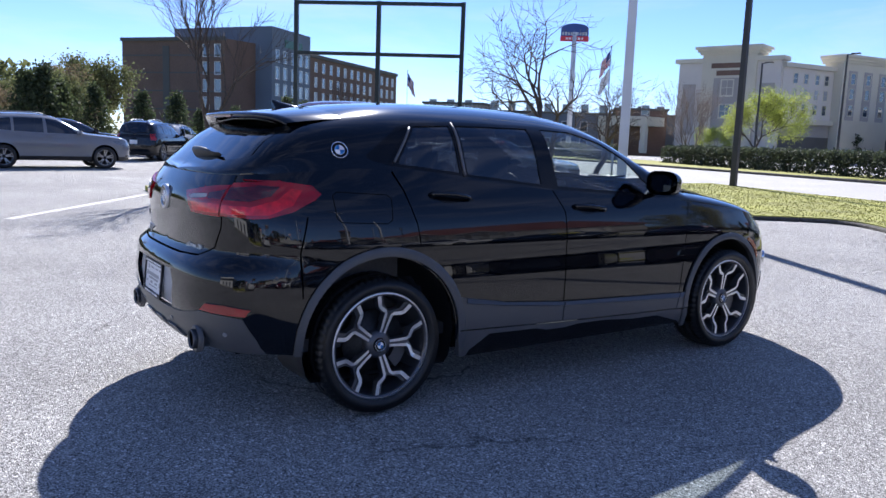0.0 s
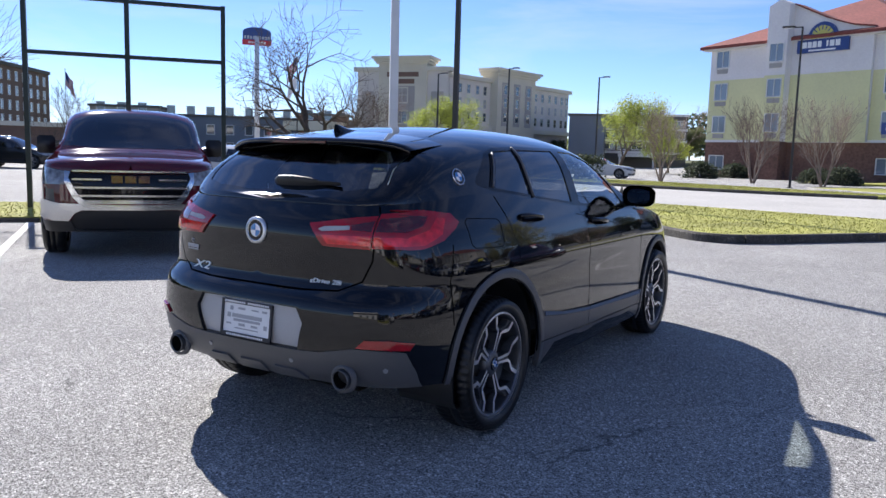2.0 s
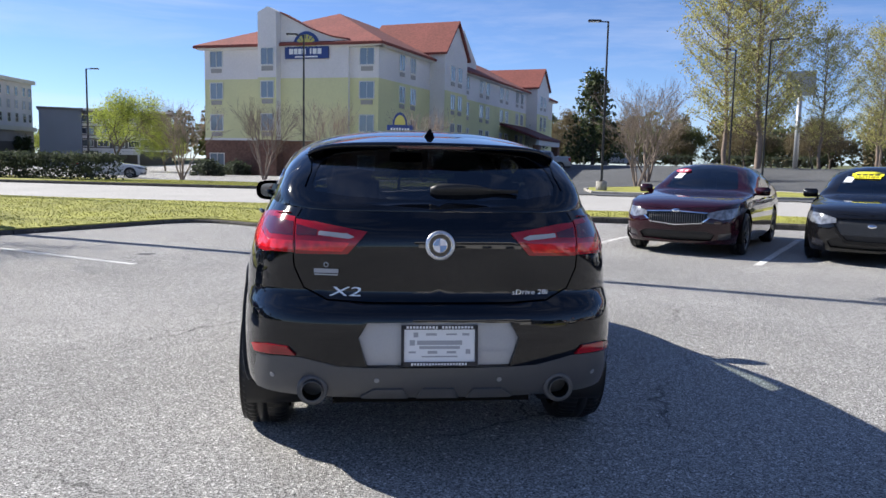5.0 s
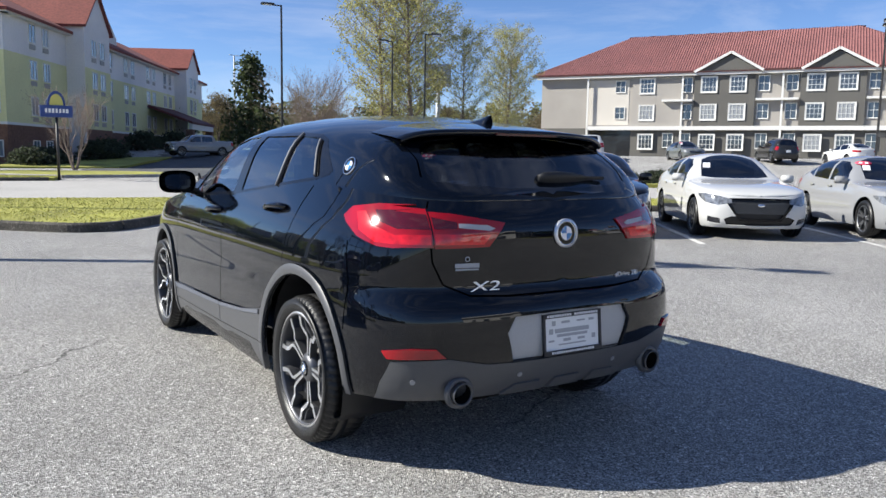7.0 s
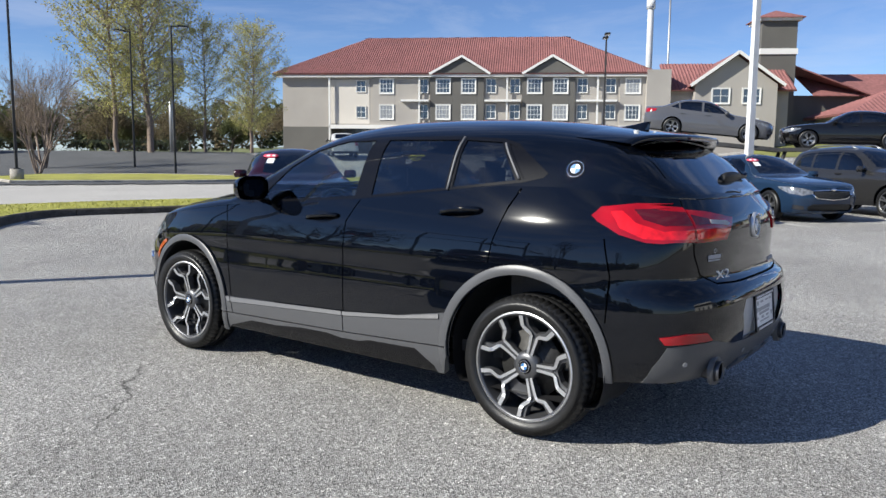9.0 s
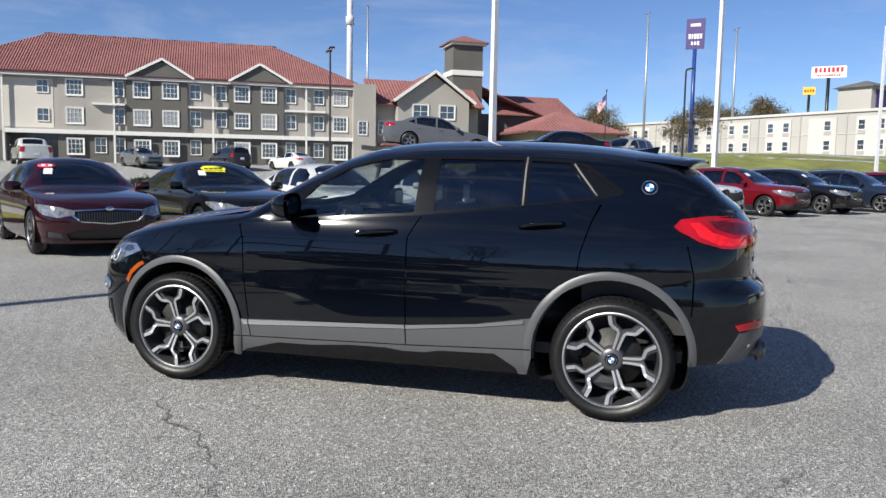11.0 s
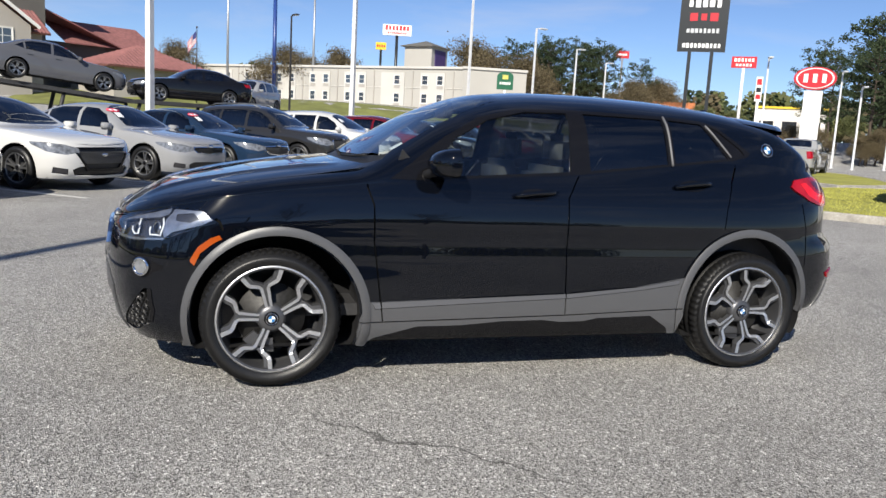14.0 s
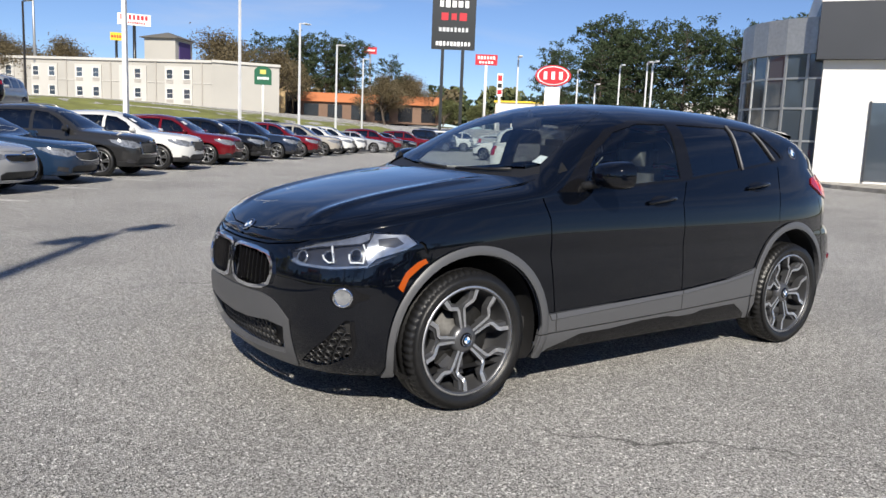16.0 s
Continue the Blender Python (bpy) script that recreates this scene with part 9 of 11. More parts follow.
for z0, z1, g_ in ((12.2, 12.8, 0.12), (15.7, 16.1, 0.35)):
    gq = [Fc @ Vector(p) for p in ((51.0 - g_, 0, -4.0 + g_), (54.6 + g_, 0, -4.0 + g_), (54.6 + g_, 0, -7.6 - g_), (51.0 - g_, 0, -7.6 - g_))]
    solid("tower_band", [(p.x, p.y) for p in gq], z0, z1, M_TRIM, hc)
g_ = 0.6
gq = [Fc @ Vector(p) for p in ((51.0 - g_, 16.05, -4.0 + g_), (54.6 + g_, 16.05, -4.0 + g_), (54.6 + g_, 16.05, -7.6 - g_), (51.0 - g_, 16.05, -7.6 - g_))]
pk = Fc @ Vector((52.8, 17.1, -5.8))
roof_faces("tower_roof", [[gq[i], gq[(i + 1) % 4], pk] for i in range(4)], M_TILE, hc, "", 0.1)
# hall behind and the low pavilion
hall = [Fc @ Vector(p) for p in ((54.0, 0, -6), (66.0, 0, -6), (66.0, 0, -18), (54.0, 0, -18))]
solid("hall_wall", [(p.x, p.y) for p in hall], 0, 8.0, M_DKGREY, hc)
roof_faces("hall_roof", [[Fc @ Vector((53.4, 11.6, -4.5)), Fc @ Vector((63.0, 7.9, -4.5)), Fc @ Vector((63.0, 7.9, -9)), Fc @ Vector((53.4, 11.6, -9))],
                         [Fc @ Vector((56, 10.6, -9)), Fc @ Vector((66.5, 10.6, -9)), Fc @ Vector((67.5, 8.0, -5)), Fc @ Vector((57, 8.0, -5))]], M_TILE, hc, "", 0.15)
pv = [Fc @ Vector(p) for p in ((56.0, 5.4, 7.0), (68.0, 5.4, 7.0), (68.0, 5.4, -5.0), (56.0, 5.4, -5.0))]
pk = Fc @ Vector((62.0, 8.0, 1.0))
for i in range(4):
    tiled("pavilion_roof", [pv[i], pv[(i + 1) % 4], pk, pk + Vector((0, 0, 0.001))], 28, M_TILE, hc)
solid("pavilion_wall", [((Fc @ Vector(p)).x, (Fc @ Vector(p)).y) for p in ((57, 0, 6), (67, 0, 6), (67, 0, -4), (57, 0, -4))], 0, 5.3, M_TAUPE, hc)

# the long white motel on the bank
M_MOTELW = material("pale_grey_render", (0.50, 0.485, 0.455), rough=0.85, stain=0.08, stain_scale=0.15)
mo = thing("motel", "long two-storey off-white motel with a flat roof and small tower", "motel", pose(0, 0, 1.35))
Pm, Sm, Em = (132.4, -5.3), (104.9, -33.0), (103.5, -42.4)
Fm, lm = facade(Pm, Sm)
fm_n = Vector((Fm[0][2], Fm[1][2], 0))
w0 = Vector((*Pm, 0)) - Vector((Fm[0][0], Fm[1][0], 0)) * 40
w1 = Vector((*Sm, 0))
bkv = -fm_n * 14
solid("wall", [(w0.x, w0.y), (w1.x, w1.y), (w1.x + bkv.x, w1.y + bkv.y), (w0.x + bkv.x, w0.y + bkv.y)], 1.0, 9.1, M_MOTEL, mo)
Fe, le = facade(Sm, Em)
ne = Vector((Fe[0][2], Fe[1][2], 0))
solid("end_wall", [Sm, Em, (Em[0] - ne.x * 16, Em[1] - ne.y * 16), (Sm[0] - ne.x * 16, Sm[1] - ne.y * 16)], 1.0, 9.2, M_MOTEL, mo)
onface(Fm, -40, lm, 8.9, 9.25, -0.1, 0.25, M_MOTELW, "parapet", mo)
onface(Fe, -0.1, le + 0.1, 9.0, 9.35, -0.1, 0.25, M_MOTELW, "parapet", mo)
onface(Fm, -40, lm, 6.0, 6.12, -0.1, 0.08, M_MOTELW, "band", mo)
for k in range(13):
    u = lm - 5.0 - 7.0 * k
    onface(Fm, u - 2.1, u + 2.1, 3.0, 8.3, 0.0, 0.18, M_MOTELW, "bay", mo)
    for z in (4.5, 7.2):
        for du in ((-1.3, 1.3) if k != 1 else (0.8,)):
            put_window(mo, Fm @ pose(u + du, z, 0.2), 1.0, 1.35, 1, 2, M_TRIM, M_PANE, 0.05, 0.1)
            onface(Fm, u + du - 0.5, u + du + 0.5, z - 1.25, z - 0.85, 0.18, 0.24, M_VENT, "ac_grille", mo)
    onface(Fm, u + 3.4, u + 3.6, 3.0, 8.9, 0.0, 0.12, M_VENT, "downpipe", mo)
tc0 = Fm @ Vector((lm - 9.0, 0, -5))
solid("tower", [(p.x, p.y) for p in (Fm @ Vector(v) for v in ((lm - 11.4, 0, -2), (lm - 6.6, 0, -2), (lm - 6.6, 0, -7), (lm - 11.4, 0, -7)))], 9, 12.5, M_MOTEL, mo)
gq = [Fm @ Vector(v) for v in ((lm - 11.9, 12.5, -1.5), (lm - 6.1, 12.5, -1.5), (lm - 6.1, 12.5, -7.5), (lm - 11.9, 12.5, -7.5))]
pk = Fm @ Vector((lm - 9.0, 13.5, -4.5))
roof_faces("tower_roof", [[gq[i], gq[(i + 1) % 4], pk] for i in range(4)], M_DKGREY, mo, "", 0.1)
Ft, lt = facade(tuple((Fm @ Vector((lm - 6.6, 0, -2))).xy), tuple((Fm @ Vector((lm - 6.6, 0, -7))).xy))
onface(Ft, 1.0, 4.2, 9.6, 12.0, 0, 0.12, M_SIGNP, "tower_sign", mo, "purple wall sign")

# the beige hotel with stepped cornices
hp = thing("hotel", "beige hotel with a stepped tower front and pale cornices", "hotel",
           Matrix.Translation((-61.773, 105.415, 0.409)) @ Matrix.Rotation(-0.02017, 4, 'Z') @ Matrix.Diagonal((0.83, 0.83, 0.888, 1)) @ Matrix.Translation((65.208, -114.347, 0)))
L0, R0, E0 = (-81.0, 101.0), (-63.2, 105.8), (-58.0, 148.0)
Fh, lh = facade(L0, R0)
Fw, lw = facade(R0, E0)
nh = Vector((Fh[0][2], Fh[1][2], 0))
nw = Vector((Fw[0][2], Fw[1][2], 0))
solid("wall", [L0, R0, E0, (E0[0] - nw.x * 16, E0[1] - nw.y * 16), (L0[0] - nh.x * 14, L0[1] - nh.y * 14)], 0, 14.6, M_BEIGE, hp)
onface(Fh, 0.0, 18.2, 0, 15.6, -2, 0.6, M_BEIGE, "front_block", hp)
onface(Fh, -0.6, 18.8, 15.4, 16.1, -2, 1.2, M_CREAM, "cornice", hp)
onface(Fh, 4.6, 14.2, 0, 16.8, -3, 1.2, M_CREAM, "tower", hp)
for k in range(3):
    onface(Fh, 4.2 - 0.35 * k, 14.6 + 0.35 * k, 16.6 + 0.42 * k, 17.05 + 0.42 * k, -3 - 0.3 * k, 1.6 + 0.35 * k, M_CREAM, "cornice", hp)
onface(Fh, 6.3, 12.6, 14.4, 15.2, 1.2, 1.3, M_BROWN, "name_bar", hp, "dark red raised marks")
onface(Fh, 7.3, 11.8, 13.2, 14.0, 1.2, 1.3, M_BROWN, "name_bar", hp, "dark red raised marks")
for x, w_, h_ in ((2.2, 2.4, 8.5), (16.2, 2.4, 8.5)):
    onface(Fh, x - w_ / 2, x + w_ / 2, 3.4, 3.4 + h_, 0.6, 0.72, M_TAUPE, "tall_recess", hp)
put_window(hp, Fh @ pose(9.4, 11.2, 1.21), 2.2, 2.6, 2, 2, M_CREAM, M_PANE, 0.08, 0.2)
onface(Fh, 6.9, 11.9, 2.5, 12.8, 1.18, 1.26, M_TAUPE, "tall_recess", hp)
put_window(hp, Fh @ pose(9.4, 7.4, 1.27), 2.2, 2.2, 2, 2, M_CREAM, M_PANE, 0.08, 0.2)
onface(Fw, -0.2, lw + 0.3, 14.4, 15.1, -0.5, 0.7, M_CREAM, "cornice", hp)
onface(Fw, 0, lw, 5.6, 6.4, 0, 0.8, M_CREAM, "band", hp)
onface(Fw, 0, lw, 0, 3.6, 0, 0.12, M_DKGREY, "dark_base", hp)
onface(Fw, 0, lw, 3.6, 5.6, 0, 0.1, M_TAUPE, "middle_band", hp)
onface(Fw, 12.6, 26.0, 0, 16.0, -2, 1.8, M_CREAM, "tower", hp)
for k in range(3):
    onface(Fw, 12.2 - 0.35 * k, 26.4 + 0.35 * k, 15.8 + 0.42 * k, 16.25 + 0.42 * k, -2.3, 2.1 + 0.35 * k, M_CREAM, "cornice", hp)
for u in (3.0, 5.6, 8.4, 10.8, 29.0, 31.6, 34.4, 37.0, 39.6, 41.6):
    for z in (8.0, 10.4, 12.8):
        put_window(hp, Fw @ pose(u, z, 0.02), 1.0, 1.6, 1, 2, M_CREAM, M_PANE if z != 10.4 else M_CURT, 0.06, 0.1)
for u in (15.2, 19.3, 23.4):
    onface(Fw, u - 1.1, u + 1.1, 6.6, 14.6, 1.78, 1.86, M_TAUPE, "tall_recess", hp)
    for z in (8.2, 10.9, 13.3):
        put_window(hp, Fw @ pose(u, z, 1.87), 1.2, 1.7, 1, 2, M_CREAM, M_PANE, 0.06, 0.1)
# porte-cochere
pcx = [Fh @ Vector(v) for v in ((-12, 0, 8), (-2, 0, 8), (-2, 0, 1), (-12, 0, 1))]
solid("canopy", [(p.x, p.y) for p in pcx], 4.6, 6.2, M_CREAM, hp)
for x in (-11.3, -7, -2.7):
    onface(Fh, x - 0.5, x + 0.5, 0, 4.6, 6.9, 7.9, M_CREAM, "canopy_pier", hp)

# brown and blue-grey hotel beyond the trees
ha = thing("hotel", "brown and blue-grey panelled hotel with rows of tall windows", "hotel")
P0, P1, P3 = (-147.4, 29.0), (-129.5, 41.9), (-168.5, 99.6)
Fa, la = facade(P0, P1)
Fd, ld = facade((-142.0, 63.4), P3)
na = Vector((Fa[0][2], Fa[1][2], 0))
solid("wall", [P0, P1, (-133.5, 51.0), (P0[0] - 8, P0[1] + 14)], 0, 17.2, M_BROWN, ha)
solid("grey_block", [(-129.4, 50.4), (-138.2, 61.8), (-156, 52), (-148, 38.5)], 0, 20.2, M_STEELB, ha)
nd = Vector((Fd[0][2], Fd[1][2], 0))
solid("wing_wall", [(-142.0, 63.4), P3, (P3[0] - nd.x * 16, P3[1] - nd.y * 16), (-142.0 - nd.x * 16, 63.4 - nd.y * 16)], 0, 17.2, M_BROWN, ha)
for z in (5.0, 8.2, 11.4, 14.4):
    onface(Fa, 0, la, z - 0.12, z + 0.12, 0, 0.06, M_DKGREY, "band", ha)
onface(Fa, -0.2, la + 0.2, 16.9, 17.5, -0.2, 0.3, M_DKGREY, "coping", ha)
onface(Fa, 9.0, 10.4, 0, 16.0, 0, 0.1, M_DKGREY, "dark_panel", ha)
Fg, lg = facade((-129.4, 50.4), (-138.2, 61.8))
onface(Fg, 4.5, 11.0, 17.0, 18.4, 0, 0.12, M_SIGNG, "name_bar", ha, "pale green raised marks")
for fl in range(5):
    z = 3.2 + 3.0 * fl
    for u in (1.8, 4.6, 7.6, 10.6, 13.0):
        put_window(ha, Fg @ pose(u, z, 0.02), 1.3, 2.1, 1, 1, M_TRIM, M_PANEL, 0.06, 0.1)
    for k in range(13):
        put_window(ha, Fd @ pose(2.6 + 3.3 * k, z - 0.2, 0.02), 1.1, 1.9, 1, 1, M_TRIM, M_PANEL if k % 4 else M_CURT, 0.06, 0.1)
    for u in (18.2, 20.6):
        put_window(ha, Fa @ pose(u, z, 0.02), 1.2, 2.1, 1, 1, M_TRIM, M_PANEL, 0.06, 0.1)
onface(Fd, 0, ld, 16.8, 17.5, -0.2, 0.4, M_DKGREY, "coping", ha)


def shed(name, label, cx, cy, yaw, sx, sy, h, mat, roof=None, band=None, wins=0, cat="building", z=None):
    """A plain low commercial block with coping, band and shopfront openings."""
    z0 = rise(cx, cy) - 0.3 if z is None else z
    e = thing(name, label, cat, pose(cx, cy, z0, 0, 0, yaw))
    bm = bmesh.new()
    box(bm, 0, 0, h / 2, sx, sy, h)
    part("wall", bm, mat, e)
    bm = bmesh.new()
    box(bm, 0, 0, h + 0.12, sx + 0.5, sy + 0.5, 0.35)
    part("coping", bm, roof or M_TRIM, e)
    if band:
        bm = bmesh.new()
        box(bm, 0, -sy / 2 - 0.25, h - 0.55, sx + 0.6, 0.6, 1.3)
        part("fascia", bm, band, e)
    for i in range(wins):
        bm = bmesh.new()
        x = -sx / 2 + sx * (i + 0.5) / wins
        box(bm, x, -sy / 2 - 0.03, h * 0.36, sx / wins * 0.62, 0.08, h * 0.55)
        part("shop_window", bm, M_DARKWIN, e)
    return e


shed("diner", "low orange-roofed restaurant down the street", 118, -66, -120, 24, 12, 4.4, M_BROWN, M_ORANGE, M_ORANGE, 6)
shed("shop_building", "tan flat-roofed building behind the lamp posts", 140, -58, -112, 11, 10, 7.5, material("tan_render", (0.50, 0.36, 0.20), rough=0.85, stain=0.1), M_CREAM, None, 2)
shed("petrol_station", "petrol station canopy with a yellow edge", 109.4, -95.1, -133, 11, 8, 6.0, M_WHITE, M_SIGNY, None, 3)
shed("shop_building", "long low white building beyond the pines", 62, -120, -152, 46, 14, 6.0, M_WHITE, M_TRIM, None, 6)
shed("hotel_annex", "grey office block far down the street", -45.0, 118, 18, 5.5, 12, 8.4, M_STEELB, M_DKGREY, None, 0)
blk = shed("office_block", "low grey office block with long window bands", -38.5, 128, 16, 13.5, 12, 8.6, M_DKGREY, M_TRIM, None, 0)
for z in (2.6, 4.5, 6.4):
    bm = bmesh.new()
    box(bm, 0, -6.04, z, 13.7, 0.12, 0.42)
    part("floor_band", bm, M_TRIM, blk, "pale band between the storeys")
    for k in range(6):
        put_window(blk, pose(-5.6 + 2.24 * k, -6.02, z + 0.95, 90, 0, 0), 1.7, 1.0, 2, 1, M_TRIM, M_PANE, 0.06, 0.1)
bm = bmesh.new()
box(bm, -1.0, -7.2, 2.1, 6.0, 2.4, 0.5)
for x in (-3.7, 1.7):
    box(bm, x, -8.2, 0.95, 0.3, 0.3, 1.9)
part("porch", bm, M_TRIM, blk, "white entrance porch")
shed("low_building", "low shingled drive-through building beside the hotel", -58, 34, 50, 18, 8, 3.0, M_BROWN, M_CREAM, None, 3)
for x, y, yw, sx, h, mt, lab in ((-92, 92, 45, 34, 6.6, M_STEELB, "blue-grey hotel wing behind the bare trees"), (-84, 96, 45, 8, 7.4, M_BROWN, "brown stair block of a far hotel"), (-104, 74, 40, 10, 7.5, M_TAUPE, "grey building with a round roof")):
    b_ = shed("far_building", lab, x, y, yw, sx, 10, h, mt, M_DKGREY)
    for fl in range(3):
        for k in range(int(sx / 3)):
            m_ = pose(-sx / 2 + 1.6 + 3 * k, -5.02, 1.8 + 2.8 * fl, 90, 0, 0)
            put_window(b_, m_, 1.2, 1.5, 1, 1, M_TRIM, M_PANE, 0.06, 0.1)

# the showroom at the edge of the lot
sr = thing("showroom", "white showroom with a dark fascia and a curved glass front", "showroom")
S0, S1 = (13.0, -26.3), (1.4, -33.7)
Fq, lq = facade(S1, S0)
nq = Vector((Fq[0][2], Fq[1][2], 0))
M_SHOW = material("white_metal_panel", (0.74, 0.73, 0.71), rough=0.5, stain=0.04, stain_scale=0.5)
M_SHOWD = material("charcoal_panel", (0.035, 0.038, 0.045), rough=0.4, stain=0.08, stain_scale=0.6)
if nq.dot(Vector((-3.6 - 8, 3.4 + 33, 0))) < 0:
    Fq, lq = facade(S0, S1)
    nq = Vector((Fq[0][2], Fq[1][2], 0))
    S0, S1 = S1, S0
solid("wall", [S1, S0, (S0[0] - nq.x * 20, S0[1] - nq.y * 20), (S1[0] - nq.x * 20, S1[1] - nq.y * 20)], 0, 4.85, M_SHOW, sr)
onface(Fq, -0.3, lq + 0.3, 4.85, 7.0, -20, 0.45, M_SHOWD, "fascia", sr, "charcoal fascia")
onface(Fq, -0.3, lq + 0.3, 7.0, 8.4, -20, 0.40, M_SHOW, "parapet", sr)
glu = 2.6
ux = 1 if (Fq @ Vector((0, 0, 0)) - Vector((13.0, -26.3, 0))).length < 1 else -1
near = 0.0 if ux > 0 else lq
for k in range(3):
    u = near + ux * (2.4 + 3.6 * k)
    bm = bmesh.new()
    boxm(bm, Fq @ pose(u, 1.75, 0.02), 1.15, 3.0, 0.06)
    part("shop_window", bm, M_PANE, sr)
    for a in (-0.6, 0.6):
        bm = bmesh.new()
        boxm(bm, Fq @ pose(u + a, 1.75, 0.04), 0.07, 3.1, 0.1)
        part("window_frame", bm, M_SHOWD, sr)
# curved glass front: panes between dark mullions, round a quarter circle behind the corner
gc = Fq @ Vector((near + ux * 0.6, 0, -3.9))
rad = 3.6
ax = Vector((Fq[0][0], Fq[1][0], 0)) * -ux
for i in range(9):
    a0, a1 = radians(-10 + 14 * i), radians(-10 + 14 * (i + 1))
    p0 = gc + ax * rad * math.sin(a0) + nq * rad * math.cos(a0)
    p1 = gc + ax * rad * math.sin(a1) + nq * rad * math.cos(a1)
    d = (p1 - p0)
    ang = math.degrees(math.atan2(d.y, d.x))
    for z0, z1 in ((0.15, 1.7), (1.7, 3.0), (3.0, 4.2), (4.2, 5.2)):
        bm = bmesh.new()
        c = (p0 + p1) / 2
        box(bm, c.x, c.y, (z0 + z1) / 2, d.length - 0.06, 0.04, z1 - z0 - 0.06, ang)
        part("glass_pane", bm, M_PANE, sr)
    bm = bmesh.new()
    box(bm, p0.x, p0.y, 2.6, 0.10, 0.14, 5.2, ang)
    part("mullion", bm, M_GALV, sr)
    for z in (1.7, 3.0, 4.2):
        bm = bmesh.new()
        box(bm, (p0.x + p1.x) / 2, (p0.y + p1.y) / 2, z, d.length, 0.12, 0.08, ang)
        part("transom", bm, M_GALV, sr)
    bm = bmesh.new()
    c = (p0 + p1) / 2
    box(bm, c.x, c.y, 5.85, d.length + 0.06, 0.3, 1.4, ang)
    part("curved_fascia", bm, M_GALV, sr)


# ---- trees, hedges and shrubs ----
M_BARK = material("grey_brown_bark", (0.085, 0.066, 0.052), rough=0.9, grain=0.35, scale=14, bump=0.5, bump_scale=30)
M_BARKD = material("dark_bark", (0.040, 0.032, 0.028), rough=0.9, grain=0.35, scale=14, bump=0.5, bump_scale=30)
M_BARKP = material("pale_bark", (0.22, 0.17, 0.135), rough=0.9, grain=0.25, scale=14)


def leaf_mat(name, c, var=0.35):
    """Thin leaves: they scatter light on both sides."""
    m = material(name, c, rough=0.75, island=var)
    nt = m.node_tree
    bs = nt.nodes["Principled BSDF"]
    tl = nt.nodes.new("ShaderNodeBsdfTranslucent")
    nt.links.new(bs.inputs["Base Color"].links[0].from_socket, tl.inputs["Color"])
    mx = nt.nodes.new("ShaderNodeMixShader")
    mx.inputs[0].default_value = 0.42
    nt.links.new(bs.outputs[0], mx.inputs[1])
    nt.links.new(tl.outputs[0], mx.inputs[2])
    nt.links.new(mx.outputs[0], nt.nodes["Material Output"].inputs["Surface"])
    return m


M_LYEL = leaf_mat("yellow_green_leaf", (0.37, 0.42, 0.09))
M_LSPR = leaf_mat("spring_leaf", (0.42, 0.40, 0.15))
M_LGRN = leaf_mat("green_leaf", (0.15, 0.165, 0.065))
M_LPINE = leaf_mat("pine_needles", (0.055, 0.080, 0.036), 0.45)
M_LCON = leaf_mat("dark_conifer", (0.065, 0.085, 0.035), 0.45)
M_LHEDGE = leaf_mat("hedge_leaf", (0.055, 0.068, 0.04), 0.55)
M_LBUD = leaf_mat("reddish_bud", (0.20, 0.14, 0.11), 0.4)
M_LOLV = leaf_mat("olive_leaf", (0.21, 0.205, 0.09), 0.3)
M_LBRN = leaf_mat("brown_green_leaf", (0.17, 0.135, 0.075), 0.4)


def limb_tree(rng, h, spread, trunk_r, forks, start, levels, bend=0.22, stems=1, rise_=0.75, twig=0.005):
    """Branch segments and tips of a deciduous tree: (a, b, ra, rb) and tip points."""
    segs, tips = [], []

    def grow(p, d, length, r, lvl):
        k = 4
        q = p
        for i in range(k):
            d = (d + Vector((rng.uniform(-bend, bend), rng.uniform(-bend, bend), rng.uniform(-bend * 0.3, bend * 0.6)))).normalized()
            nx = q + d * (length / k)
            r1 = max(twig, r * (1 - 0.45 * (i + 1) / k))
            segs.append((q, nx, max(twig, r * (1 - 0.45 * i / k)), r1))
            q = nx
            if lvl > 0 and i >= 1 and (lvl < levels or i >= start):
                for _ in range(forks if i == k - 1 else 1):
                    a = rng.uniform(0, 6.283)
                    side = d.orthogonal().normalized()
                    side = (Matrix.Rotation(a, 3, d) @ side)
                    nd = (d * rise_ + side * rng.uniform(0.55, 1.0) * spread).normalized()
                    grow(q, nd, length * rng.uniform(0.55, 0.78), r1 * rng.uniform(0.6, 0.8), lvl - 1)
        if lvl <= 1:
            tips.append(q)
    for s in range(stems):
        a = 6.283 * s / max(stems, 1) + rng.uniform(-0.4, 0.4)
        t = 0.0 if stems == 1 else 0.30
        grow(Vector((0.06 * math.cos(a) * (stems > 1), 0.06 * math.sin(a) * (stems > 1), 0)), Vector((t * math.cos(a), t * math.sin(a), 1)).normalized(), h * 0.42, trunk_r, levels)
    return segs, tips


